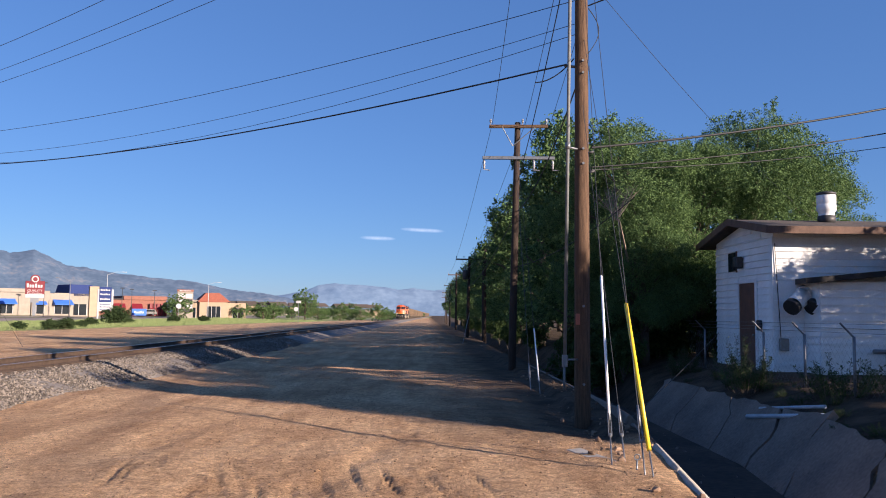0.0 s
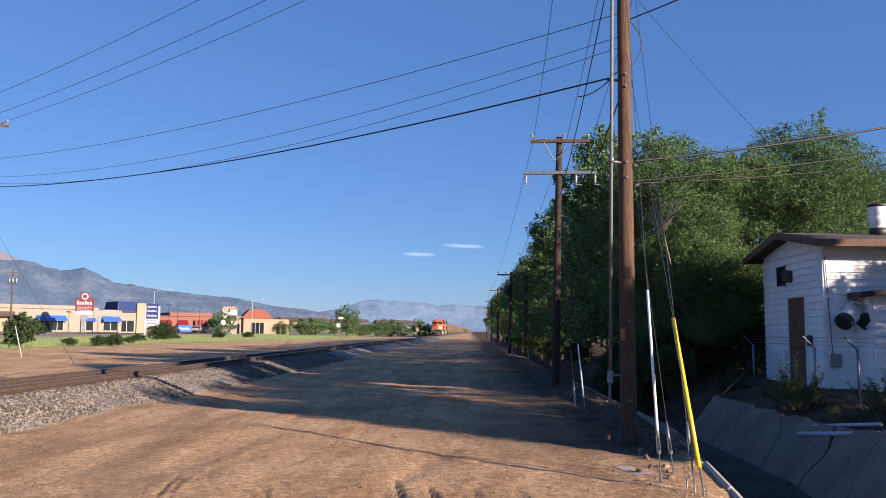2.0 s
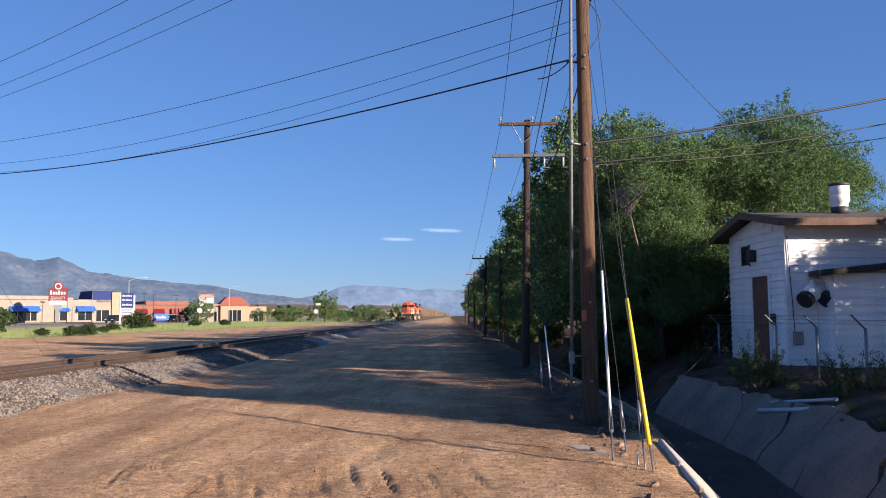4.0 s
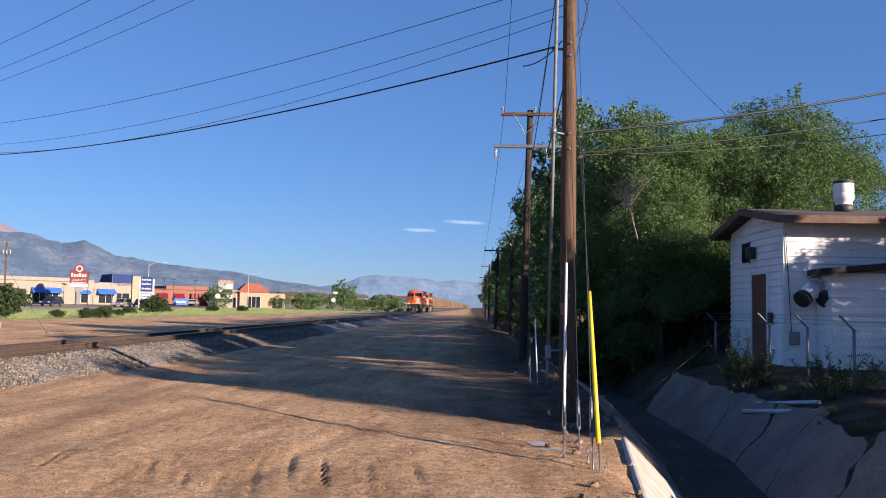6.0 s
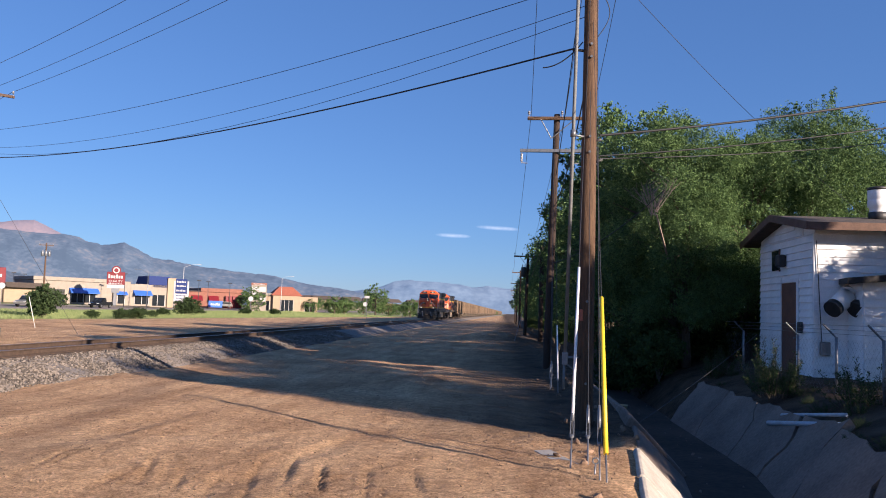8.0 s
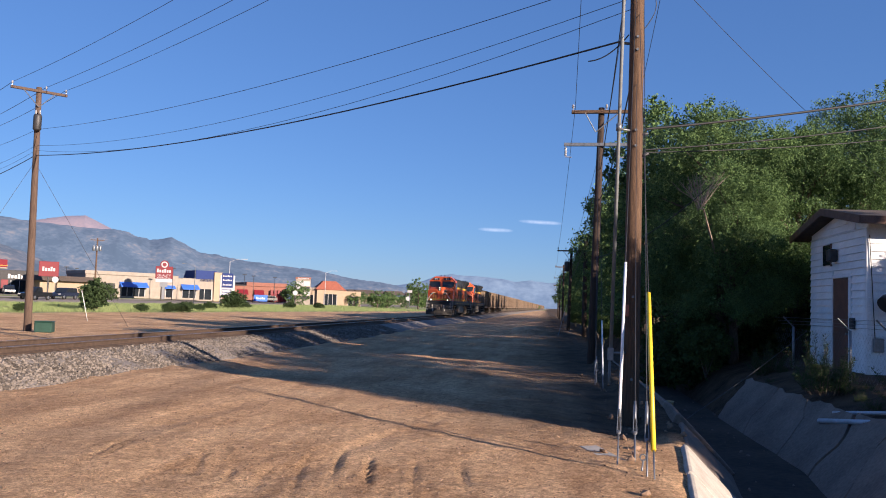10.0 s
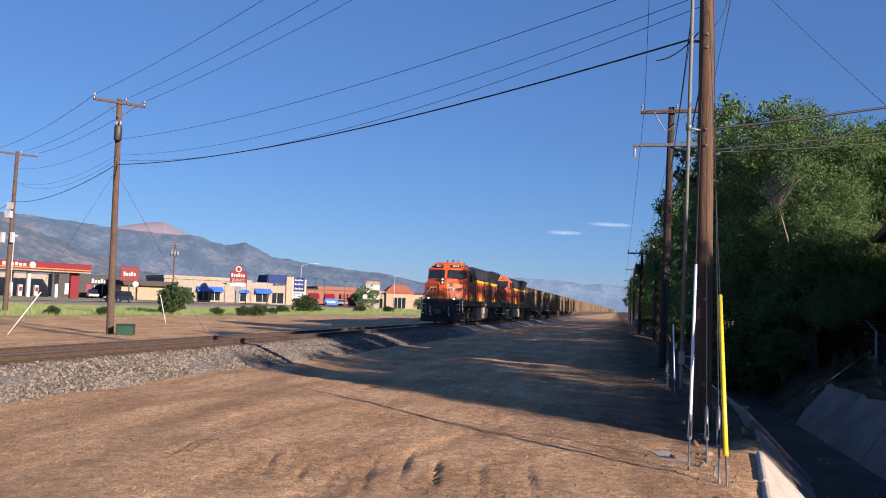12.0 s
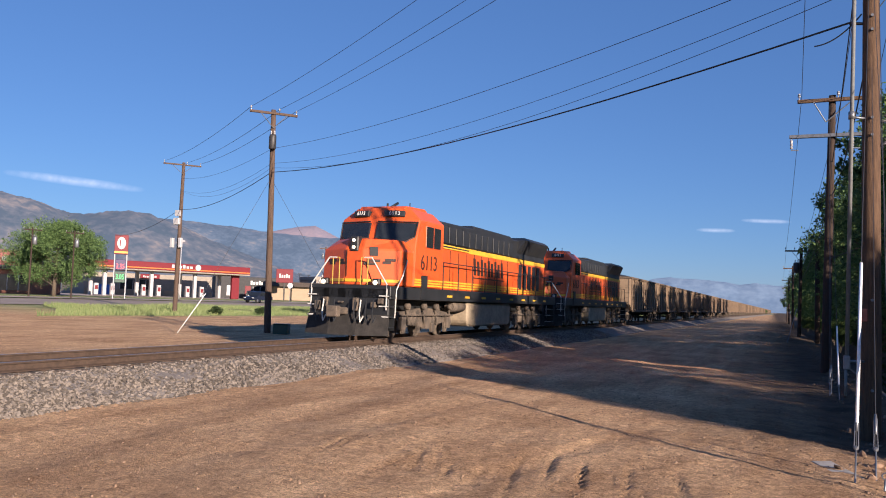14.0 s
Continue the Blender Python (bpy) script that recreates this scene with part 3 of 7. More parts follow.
def rubble(name, count, place, lo, hi, material, seed, flat=0.7, round_=False):
    """Loose angular stones, joined."""
    r = np.random.default_rng(seed)
    base = np.array([(1, 0, 0), (-1, 0, 0), (0, 1, 0), (0, -1, 0), (0, 0, flat), (0, 0, -flat)])
    tri = np.array([(0, 2, 4), (2, 1, 4), (1, 3, 4), (3, 0, 4), (2, 0, 5), (1, 2, 5), (3, 1, 5), (0, 3, 5)])
    if round_:
        g = bmesh.new()
        bmesh.ops.create_icosphere(g, subdivisions=1, radius=1)
        base = np.array([v.co[:] for v in g.verts]) * (1, 1, flat)
        tri = np.array([[v.index for v in f.verts] for f in g.faces])
        g.free()
    k = len(base)
    vs, fs = [], []
    for i in range(count):
        x, y, z = place(r)
        s = lo + (hi - lo) * r.random() ** 2
        q, _ = np.linalg.qr(r.normal(size=(3, 3)))
        v = (base * (0.65 + 0.7 * r.random((k, 3)))) @ q * s + (x, y, z + s * 0.3)
        fs.append(tri + k * i)
        vs.append(v)
    me = bpy.data.meshes.new(name)
    me.from_pydata(np.concatenate(vs).tolist(), [], np.concatenate(fs).tolist())
    me.materials.append(material)
    return me


def on_bank(r):
    y = 8 + 46 * r.random() ** 1.4
    u = 1.0 + 2.3 * r.random() ** 0.8
    return track_x(y) + u, y, bed_z(u) - 0.01


def pebble_mat(name, c1, c2):
    m = mat(name, c1, c2, 7, 0.95, 0.4)
    t = m.node_tree
    g = t.nodes.new("ShaderNodeNewGeometry")
    ramp = t.nodes["Color Ramp"] if "Color Ramp" in t.nodes else t.nodes["ColorRamp"]
    t.links.new(g.outputs["Random Per Island"], ramp.inputs[0])
    return m


STONES = pebble_mat("assorted ballast stones", (0.215, 0.182, 0.152), (0.08, 0.067, 0.055))
PEBBLES = pebble_mat("yard pebbles", (0.25, 0.165, 0.11), (0.11, 0.07, 0.045))
tagged(part("ballast_stones", rubble("ballast_stones", 40000, on_bank, 0.018, 0.05, STONES, 11), None, track, "crushed grey ballast stones"), kind="stuff")


def in_yard(r):
    y = 5 + 24 * r.random() ** 1.3
    x = -9 + 11.6 * r.random()
    return x, y, ground_z(x, y)


solo("yard_pebbles", rubble("yard_pebbles", 9000, in_yard, 0.003, 0.016, PEBBLES, 12, 0.5, True), None, "brown pebbles strewn over the dirt", "pebbles", "stuff")


def by_edge(r):
    y = 6 + 22 * r.random()
    x = 2.35 + ditch_shift(y) + 0.45 * r.normal() * 0.6
    return x, y, ground_z(x, y)


solo("edge_stones", rubble("edge_stones", 170, by_edge, 0.012, 0.07, PEBBLES, 13, 0.6, True), None, "broken stones along the ditch edge", "stones", "stuff")


def rail(offset, name, label):
    prof = ((-0.07, -0.17), (0.07, -0.17), (0.07, -0.155), (0.012, -0.13), (0.012, -0.045), (0.037, -0.03), (0.037, 0), (-0.037, 0), (-0.037, -0.03), (-0.012, -0.045), (-0.012, -0.13), (-0.07, -0.155))
    bm = bmesh.new()
    ends = []
    for y in (-150, 1800):
        ends.append([bm.verts.new((track_x(y) + offset + u, y, RAIL_Z + v)) for u, v in prof])
    n = len(prof)
    for i in range(n):
        bm.faces.new((ends[0][i], ends[0][(i + 1) % n], ends[1][(i + 1) % n], ends[1][i]))
    bm.faces.new(ends[0]), bm.faces.new(ends[1][::-1])
    bmesh.ops.recalc_face_normals(bm, faces=bm.faces[:])
    bm.faces.ensure_lookup_table()
    ob = part(name, bm, RAILM, track, label)
    ob.data.materials.append(RAILTOP)
    ob.data.polygons[6].material_index = 1
    return ob


rail(0.755, "rail", "rusty steel rail with a polished head")
rail(-0.755, "rail", "rusty steel rail with a polished head")
tie_me = mesh_of("tie", bevelled(box(bmesh.new(), -1.3, 1.3, -0.115, 0.115, -0.17, 0.0), 0.012), TIE)
for i in range(260):
    y = 6 + i * 0.52
    ob = part("tie", tie_me, None, track)
    ob.location = (track_x(y) + rng.normal() * 0.03, y, RAIL_Z - 0.168 + rng.normal() * 0.006)
    ob.rotation_euler = (0, 0, rng.normal() * 0.02)


# ---- train ----
def wheelset(parent, y, r=0.5):
    bm = bmesh.new()
    for s in (-1, 1):
        m = Matrix.Translation((s * 0.755, y, r)) @ Matrix.Rotation(radians(90), 4, "Y")
        lathe(bm, ((0.08, -0.09), (r * 0.55, -0.05), (r * 0.86, -0.05), (r, -0.06), (r, 0.06), (r * 0.86, 0.06), (r * 0.55, 0.03), (0.08, 0.10)), 18, m)
    rod(bm, (-0.7, y, r), (0.7, y, r), 0.09)
    return part("wheelset", bm, GRIME, parent)


def truck(parent, y0, axles, gap):
    """A wheel truck with cast side frames, as one part with its wheelsets below it."""
    bm = bmesh.new()
    half = gap * (axles - 1) / 2
    for s in (-1, 1):
        x0, x1 = sorted((s * 0.98, s * 1.14))
        prism(bm, ((y0 - half - 0.35, 0.62), (y0 - half - 0.3, 0.86), (y0 - 0.6, 1.02), (y0 + 0.6, 1.02), (y0 + half + 0.3, 0.86), (y0 + half + 0.35, 0.62), (y0 + half - 0.35, 0.5), (y0 + 0.5, 0.36), (y0 - 0.5, 0.36), (y0 - half + 0.35, 0.5)), x0, x1)
        for i in range(axles):
            y = y0 - half + gap * i
            a, b = sorted((s * 1.1, s * 1.26))
            box(bm, a, b, y - 0.19, y + 0.19, 0.3, 0.72)
        for i in range(axles - 1):
            y = y0 - half + gap * (i + 0.5)
            for k in (-0.16, 0.16):
                rod(bm, (s * 1.1, y + k, 0.42), (s * 1.1, y + k, 0.86), 0.085, n=8)
    box(bm, -0.95, 0.95, y0 - 0.3, y0 + 0.3, 0.62, 0.95)
    if axles == 3:
        for s in (-1, 1):
            for k in (-1.75, -0.35, 0.75, 2.1):
                rod(bm, (s * 1.16, y0 + k, 1.08), (s * 1.34, y0 + k, 1.08), 0.11, n=10)
                rod(bm, (s * 1.22, y0 + k, 1.0), (s * 1.22, y0 + k + 0.2, 0.45), 0.035, n=6)
            rod(bm, (s * 1.25, y0 - half - 0.4, 0.78), (s * 1.25, y0 + half + 0.4, 0.78), 0.03, n=6)
            for k in (-1.5, -0.5, 0.5, 1.5):
                a, b = sorted((s * 1.12, s * 1.2))
                box(bm, a, b, y0 + k * half * 0.62 - 0.12, y0 + k * half * 0.62 + 0.12, 0.16, 0.5)
    t = part("truck", bm, GRIME, parent, "dusty cast steel wheel truck")
    for i in range(axles):
        wheelset(t, y0 - half + gap * i, 0.52 if axles == 3 else 0.45)
    return t


def locomotive(label, lights):
    L = 22.2
    lo = thing("locomotive", Matrix.Identity(4), label, "locomotive", "train")
    bm = box(bmesh.new(), -1.5, 1.5, 1.0, L - 0.6, 1.3, 1.72)
    box(bm, -0.8, 0.8, 1.2, L - 1, 0.95, 1.3)
    part("underframe", bevelled(bm, 0.02), BLACKP, lo, "black steel underframe")
    # pilot, steps and coupler
    bm = bmesh.new()
    vs = [bm.verts.new(q) for q in ((-1.5, 0.86, 0.14), (-0.5, 0.55, 0.12), (0.5, 0.55, 0.12), (1.5, 0.86, 0.14), (1.46, 0.98, 0.8), (0.5, 0.72, 0.78), (-0.5, 0.72, 0.78), (-1.46, 0.98, 0.8))]
    for f in ((0, 1, 6, 7), (1, 2, 5, 6), (2, 3, 4, 5)):
        bm.faces.new([vs[k] for k in f])
    geo = bmesh.ops.extrude_face_region(bm, geom=bm.faces[:])
    for v in [g for g in geo["geom"] if isinstance(g, bmesh.types.BMVert)]:
        v.co.y += 0.06
    bmesh.ops.recalc_face_normals(bm, faces=bm.faces[:])
    part("snow_plow", bm, SOOT, lo, "dusty dark snow plow")
    bm = box(bmesh.new(), -1.44, 1.44, 1.0, 1.14, 0.7, 1.62)
    part("pilot_plate", bevelled(bm, 0.02), BLACKP, lo, "black pilot plate")
    for k, x in enumerate((-1.1, -0.8, -0.25, 0.3, 0.95, 1.2)):
        part("pilot_fitting", bevelled(box(bmesh.new(), x - 0.09, x + 0.09, 0.86, 1.0, 0.9 + 0.12 * (k % 3), 1.2 + 0.12 * (k % 2)), 0.02), GRIME, lo)
    bm = bmesh.new()
    box(bm, -0.12, 0.12, 0.0, 0.8, 0.78, 1.0), box(bm, -0.2, 0.2, -0.1, 0.16, 0.7, 1.05)
    part("coupler", bevelled(bm, 0.03), GRIME, lo)
    bm = bmesh.new()
    for x in (-1.0, -0.75, -0.55, -0.35, 0.4, 0.6, 0.8, 1.05):
        bm = bmesh.new()
        pts = [Vector((x, 0.72, 1.25)), Vector((x + 0.03, 0.58, 0.85)), Vector((x + 0.08, 0.56, 0.55)), Vector((x + 0.16, 0.6, 0.75))]
        for a, b in zip(pts, pts[1:]):
            rod(bm, a, b, 0.022, n=6)
        part("air_hose", bm, RAILING if x in (-0.75, 0.6) else BLACKP, lo)
    for s in (-1, 1):
        for ye in (0.98, L - 1.3):
            bm = bmesh.new()
            a, b = sorted((s * 1.12, s * 1.5))
            for k in range(4):
                box(bm, a, b, ye - 0.05, ye + 0.34, 0.38 + k * 0.33, 0.42 + k * 0.33)
            box(bm, a, b, ye + 0.34, ye + 0.38, 0.3, 1.7)
            st = part("step", bm, BLACKP, lo)
            for k in range(4):
                part("step_edge", box(bmesh.new(), a + 0.02, b - 0.02, ye - 0.07, ye - 0.052, 0.39 + k * 0.33, 0.425 + k * 0.33), RAILING, st, "white step edge")
    # nose and cab: lofted over plans that come to a blunt point
    def loft(levels):
        bm = bmesh.new()
        rings = [[bm.verts.new((x, y, z)) for x, y in plan] for z, plan in levels]
        n = len(rings[0])
        for a, b in zip(rings, rings[1:]):
            for i in range(n):
                bm.faces.new((a[i], a[(i + 1) % n], b[(i + 1) % n], b[i]))
        bm.faces.new(rings[0][::-1]), bm.faces.new(rings[-1])
        bmesh.ops.recalc_face_normals(bm, faces=bm.faces[:])
        return bevelled(bm, 0.03)

    def plan(back, w, ye, yc, c=0.3):
        return ((-w, back), (-w, ye), (-c, yc), (c, yc), (w, ye), (w, back))

    nose = part("nose", loft(((1.74, plan(2.85, 1.45, 1.78, 1.22)), (2.92, plan(2.85, 1.45, 1.84, 1.27)), (3.28, plan(2.85, 1.12, 2.2, 1.5)))), ORANGE, lo, "orange safety-cab nose")
    cab = part("cab", loft(((1.74, plan(5.3, 1.5, 2.78, 2.35)), (3.12, plan(5.3, 1.5, 2.82, 2.42)), (4.06, plan(5.3, 1.5, 3.12, 2.74)), (4.48, plan(5.3, 1.02, 3.3, 3.02)))), ORANGE, lo, "orange driving cab")
    # roof cap with number boards
    bm = prism(bmesh.new(), ((3.3, 4.30), (3.15, 4.44), (3.3, 4.56), (4.9, 4.62), (5.2, 4.46)), -0.9, 0.9)
    part("roof_cap", bevelled(bm, 0.03), ORANGE, cab)
    for s in (-1, 1):
        def on_front(u, z):
            k = (z - 3.12) / 0.94
            return Vector((s * (0.3 + 1.2 * u), 2.42 + 0.32 * k + u * (0.40 - 0.02 * k), z))
        out = Vector((s * 0.3, -0.9, 0.3)).normalized()
        bm = bmesh.new()
        vs = [bm.verts.new(on_front(u, z) + out * 0.03) for u, z in ((-0.14, 3.40), (0.62, 3.22), (0.9, 3.45), (0.93, 3.92), (-0.14, 3.92))]
        vs2 = [bm.verts.new(v.co - out * 0.08) for v in vs]
        for i in range(5):
            bm.faces.new((vs[i], vs[(i + 1) % 5], vs2[(i + 1) % 5], vs2[i]))
        bm.faces.new(vs), bm.faces.new(vs2[::-1])
        bmesh.ops.recalc_face_normals(bm, faces=bm.faces[:])
        part("windshield", bevelled(bm, 0.015), GLASS_DK, cab, "dark windshield pane")
        bm = bmesh.new()
        edge = [on_front(u, z) + out * 0.035 for u, z in ((-0.14, 3.38), (0.64, 3.19), (0.93, 3.43), (0.96, 3.95), (-0.14, 3.95))]
        for p0, p1 in zip(edge, edge[1:]):
            rod(bm, p0, p1, 0.022, n=5)
        part("windshield_gasket", bm, BLACKP, cab)
        bpose = pose(s * 0.62, 2.93, 4.24, -12, 0, s * 17)
        board = part("number_board", bevelled(box(bmesh.new(), -0.36, 0.36, -0.09, 0.12, -0.11, 0.11), 0.02), BLACKP, cab, "black number board")
        board.matrix_local = bpose
        nm = words("6113", 0.2)
        nm.materials.append(NUMWHITE)
        o = part("numerals", nm, None, board)
        o.matrix_local = pose(0, -0.095, 0, 90, 0, 0)
        # side windows and doors
        a, b = sorted((s * 1.49, s * 1.525))
        fr = part("window_frame", bevelled(box(bmesh.new(), a, b, 3.65, 4.95, 3.13, 3.90), 0.02), ORANGE, cab)
        a, b = sorted((s * 1.50, s * 1.535))
        for y in (3.67, 4.34):
            part("window_pane", box(bmesh.new(), a, b, y, y + 0.6, 3.15, 3.88), GLASS_DK, fr)
        part("cab_step_well", box(bmesh.new(), a, b, 3.35, 3.85, 1.35, 2.15), BLACKP, cab, "dark recess in the cab side")
        nm = words("6113", 0.74)
        nm.materials.append(LETTER)
        o = part("side_numerals", nm, None, cab, "dark red-brown running number")
        o.matrix_local = pose(s * 1.505, 4.0, 2.58, 90, 0, 90 * s)
    # headlamps
    part("headlamp_box", bevelled(box(bmesh.new(), -0.15, 0.15, 1.22, 2.1, 2.84, 3.34), 0.03), BLACKP, nose, "black twin headlamp housing")
    for z in (2.97, 3.2):
        part("headlamp", lathe(bmesh.new(), ((0.056, 0), (0.056, 0.04), (0.044, 0.055)), 12, Matrix.Translation((0, 1.225, z)) @ Matrix.Rotation(radians(90), 4, "X")), LAMPW if lights else WHITEP, nose, "lit round headlamp" if lights else "")
    for s in (-1, 1):
        part("ditch_lamp", lathe(bmesh.new(), ((0.075, 0), (0.075, 0.05), (0.06, 0.07)), 12, Matrix.Translation((s * 0.95, 1.0, 1.82)) @ Matrix.Rotation(radians(90), 4, "X")), LAMPW if lights else WHITEP, lo, "lit round ditch lamp" if lights else "")
        part("ditch_lamp_box", bevelled(box(bmesh.new(), s * 0.95 - 0.13, s * 0.95 + 0.13, 1.01, 1.2, 1.745, 1.95), 0.03), BLACKP, lo)
    FACET = math.degrees(math.atan2(0.56, 1.15))

    def on_nose(side, u, z, dx0, dx1, dz, material, name, label=""):
        """A thin plate on one of the two slanting nose faces, u metres out from the middle."""
        c, q = math.cos(radians(FACET)), math.sin(radians(FACET))
        o = part(name, bevelled(box(bmesh.new(), dx0, dx1, -0.015, 0.02, 0, dz), 0.006), material, nose, label)
        o.matrix_local = pose(side * (0.3 + u * c), 1.225 + u * q + 0.03 * (z > 2.4), z, 0, 0, side * FACET)
    on_nose(1, 0.38, 2.70, -0.14, 0.14, 0.3, BLACKP, "nose_window", "square dark window in the nose")
    for side, u, z, x0, x1 in ((1, 0.35, 2.42, -0.2, 0.25), (1, 0.32, 2.32, -0.25, 0.15), (1, 0.85, 2.45, -0.1, 0.25), (1, 0.85, 2.36, -0.18, 0.1), (-1, 0.2, 2.42, -0.2, 0.1), (-1, 0.2, 2.33, -0.1, 0.18), (-1, 0.7, 2.42, -0.25, 0.2), (-1, 0.7, 2.33, -0.2, 0.12)):
        on_nose(side, u, z + 0.08, x0, x1, 0.09, LETTER, "emblem_bar", "dark sweeping emblem bar")
    for side in (-1, 1):
        on_nose(side, 0.66, 1.84, -0.62, 0.6, 0.10, YELLOWP, "nose_stripe", "yellow stripe")
    part("nose_centre_stripe", box(bmesh.new(), -0.28, 0.28, 1.195, 1.215, 1.84, 1.94), YELLOWP, nose, "yellow stripe")
    part("nose_door_seam", box(bmesh.new(), -0.26, -0.24, 1.215, 1.235, 2.0, 2.9), LETTER, nose)
    for z in (1.79, 1.88, 1.97):
        for s in (-1, 1):
            a, b = sorted((s * 1.502, s * 1.512))
            part("cab_stripe", box(bmesh.new(), a, b, 2.8, 5.28, z, z + 0.055), YELLOWP, cab, "thin yellow stripe")
    # long hood
    bm = box(bmesh.new(), -1.12, 1.12, 5.25, L - 1.6, 1.72, 3.30)
    part("hood_side", bevelled(bm, 0.04), ORANGE, lo, "orange engine hood")
    bm = bmesh.new()
    prism(bm, ((5.28, 3.46), (5.28, 4.30), (9.5, 4.34), (9.7, 4.46), (14.6, 4.46), (14.9, 4.36), (L - 1.65, 4.36), (L - 1.65, 3.46)), -1.10, 1.10)
    part("hood_top", bevelled(bm, 0.05), BLACKP, lo, "black upper engine hood")
    part("hood_band", box(bmesh.new(), -1.122, 1.122, 5.26, 9.0, 3.30, 3.46), BLACKP, lo)
    for z in (3.30, 3.40):
        part("hood_stripe", box(bmesh.new(), -1.13, 1.13, 5.27, 9.0, z, z + 0.05), YELLOWP, lo, "thin yellow stripe along the hood")
    part("hood_stripe", box(bmesh.new(), -1.13, 1.13, 9.0, L - 1.62, 3.27, 3.46), YELLOWP, lo, "broad yellow stripe along the hood")
    # radiator wings
    bm = bmesh.new()
    vs0 = [bm.verts.new(p) for p in ((-1.12, 15.6, 3.75), (1.12, 15.6, 3.75), (1.45, 15.9, 4.38), (-1.45, 15.9, 4.38))]
    vs1 = [bm.verts.new(p) for p in ((-1.12, 20.4, 3.75), (1.12, 20.4, 3.75), (1.45, 20.1, 4.38), (-1.45, 20.1, 4.38))]
    vs2 = [bm.verts.new(p) for p in ((-1.3, 16.2, 4.52), (1.3, 16.2, 4.52), (1.3, 19.8, 4.52), (-1.3, 19.8, 4.52))]
    for f in ((vs0[0], vs0[1], vs0[2], vs0[3]), (vs1[3], vs1[2], vs1[1], vs1[0]), (vs0[1], vs1[1], vs1[2], vs0[2]), (vs0[0], vs0[3], vs1[3], vs1[0]), (vs0[0], vs1[0], vs1[1], vs0[1]),
              (vs0[3], vs0[2], vs2[1], vs2[0]), (vs0[2], vs1[2], vs2[2], vs2[1]), (vs1[2], vs1[3], vs2[3], vs2[2]), (vs1[3], vs0[3], vs2[0], vs2[3]), tuple(vs2)):
        bm.faces.new(f)
    bmesh.ops.recalc_face_normals(bm, faces=bm.faces[:])
    part("radiator_wing", bm, BLACKP, lo, "black flared radiator housing")
    for s in (-1, 1):
        a, b = sorted((s * 1.10, s * 1.135))
        door_me = mesh_of("hood_door", bevelled(box(bmesh.new(), a, b, 0, 0.66, 3.52, 4.15), 0.012), BLACKP)
        for y in np.arange(6.0, 15.0, 0.75):
            part("hood_door", door_me, None, lo).location.y = y
        a, b = sorted((s * 1.12, s * 1.135))
        seam_me = mesh_of("door_seam", box(bmesh.new(), a, b, 0, 0.03, 1.8, 3.25), LETTER)
        for y in np.arange(6.0, 15.0, 0.9):
            part("door_seam", seam_me, None, lo).location.y = y
    for s in (-1, 1):
        a, b = sorted((s * 1.12, s * 1.15))
        for k in range(5):
            y = 15.9 + k * 0.78
            part("rear_grille", box(bmesh.new(), a, b, y, y + 0.45, 2.0, 3.2), BLACKP, lo, "dark grille")
    # maker's lettering becomes plain bars
    for s in (-1, 1):
        a, b = sorted((s * 1.12, s * 1.138))
        for k in range(9):
            y = 9.6 + k * 0.45
            bar = prism(bmesh.new(), ((y, 2.42), (y + 0.26, 2.42), (y + 0.16, 3.12 - 0.1 * (k % 2)), (y - 0.1, 3.12 - 0.1 * (k % 2))), a, b)
            part("lettering_bar", bar, LETTER, lo, "dark slanted lettering bar")
        part("lettering_underline", box(bmesh.new(), a, b, 9.5, 13.6, 2.28, 2.33), LETTER, lo, "dark line under the lettering")
    # walkway stripe and handrails
    for s in (-1, 1):
        a, b = sorted((s * 1.13, s * 1.145))
        for z in (1.80, 1.90, 2.0):
            part("sill_stripe", box(bmesh.new(), a, b, 5.4, L - 1.7, z, z + 0.06), YELLOWP, lo, "thin yellow stripe")
        a, b = sorted((s * 1.502, s * 1.512))
        for y in np.arange(5.8, L - 2, 1.9):
            part("reflector", box(bmesh.new(), a, b, y, y + 0.5, 1.44, 1.52), YELLOWP, lo, "yellow reflector strip")
    for s in (-1, 1):
        bm = bmesh.new()
        rod(bm, (s * 1.44, 5.5, 2.72), (s * 1.44, L - 1.2, 2.72), 0.022, n=6)
        for y in np.arange(5.5, L - 1, 1.55):
            rod(bm, (s * 1.44, y, 1.7), (s * 1.44, y, 2.72), 0.022, n=6)
        part("side_handrail", bm, BLACKP, lo, "black walkway handrail")
        bm = bmesh.new()
        pts = [(s * 0.5, 1.03, 2.62), (s * 0.78, 1.03, 2.62), (s * 1.38, 0.98, 1.75), (s * 1.38, 0.95, 0.95)]
        for a, b in zip(pts, pts[1:]):
            rod(bm, a, b, 0.024, n=6)
        pts = [(s * 1.49, 2.2, 2.6), (s * 1.5, 1.9, 2.1), (s * 1.5, 1.42, 1.6), (s * 1.5, 1.36, 0.7)]
        for a, b in zip(pts, pts[1:]):
            rod(bm, a, b, 0.024, n=6)
        part("grab_rail", bm, RAILING, lo, "white corner grab rail")
        bm = bmesh.new()
        for x in (s * 0.40, s * 0.64):
            rod(bm, (x, 1.03, 1.72), (x, 1.03, 2.62), 0.016, n=6)
        rod(bm, (s * 0.40, 1.03, 2.62), (s * 0.64, 1.03, 2.62), 0.016, n=6)
        part("front_handrail", bm, YELLOWRAIL, lo, "yellow front handrail")
    part("deck_edge", box(bmesh.new(), -1.45, 1.45, 0.96, 1.02, 1.62, 1.74), BLACKP, lo, "black deck edge")
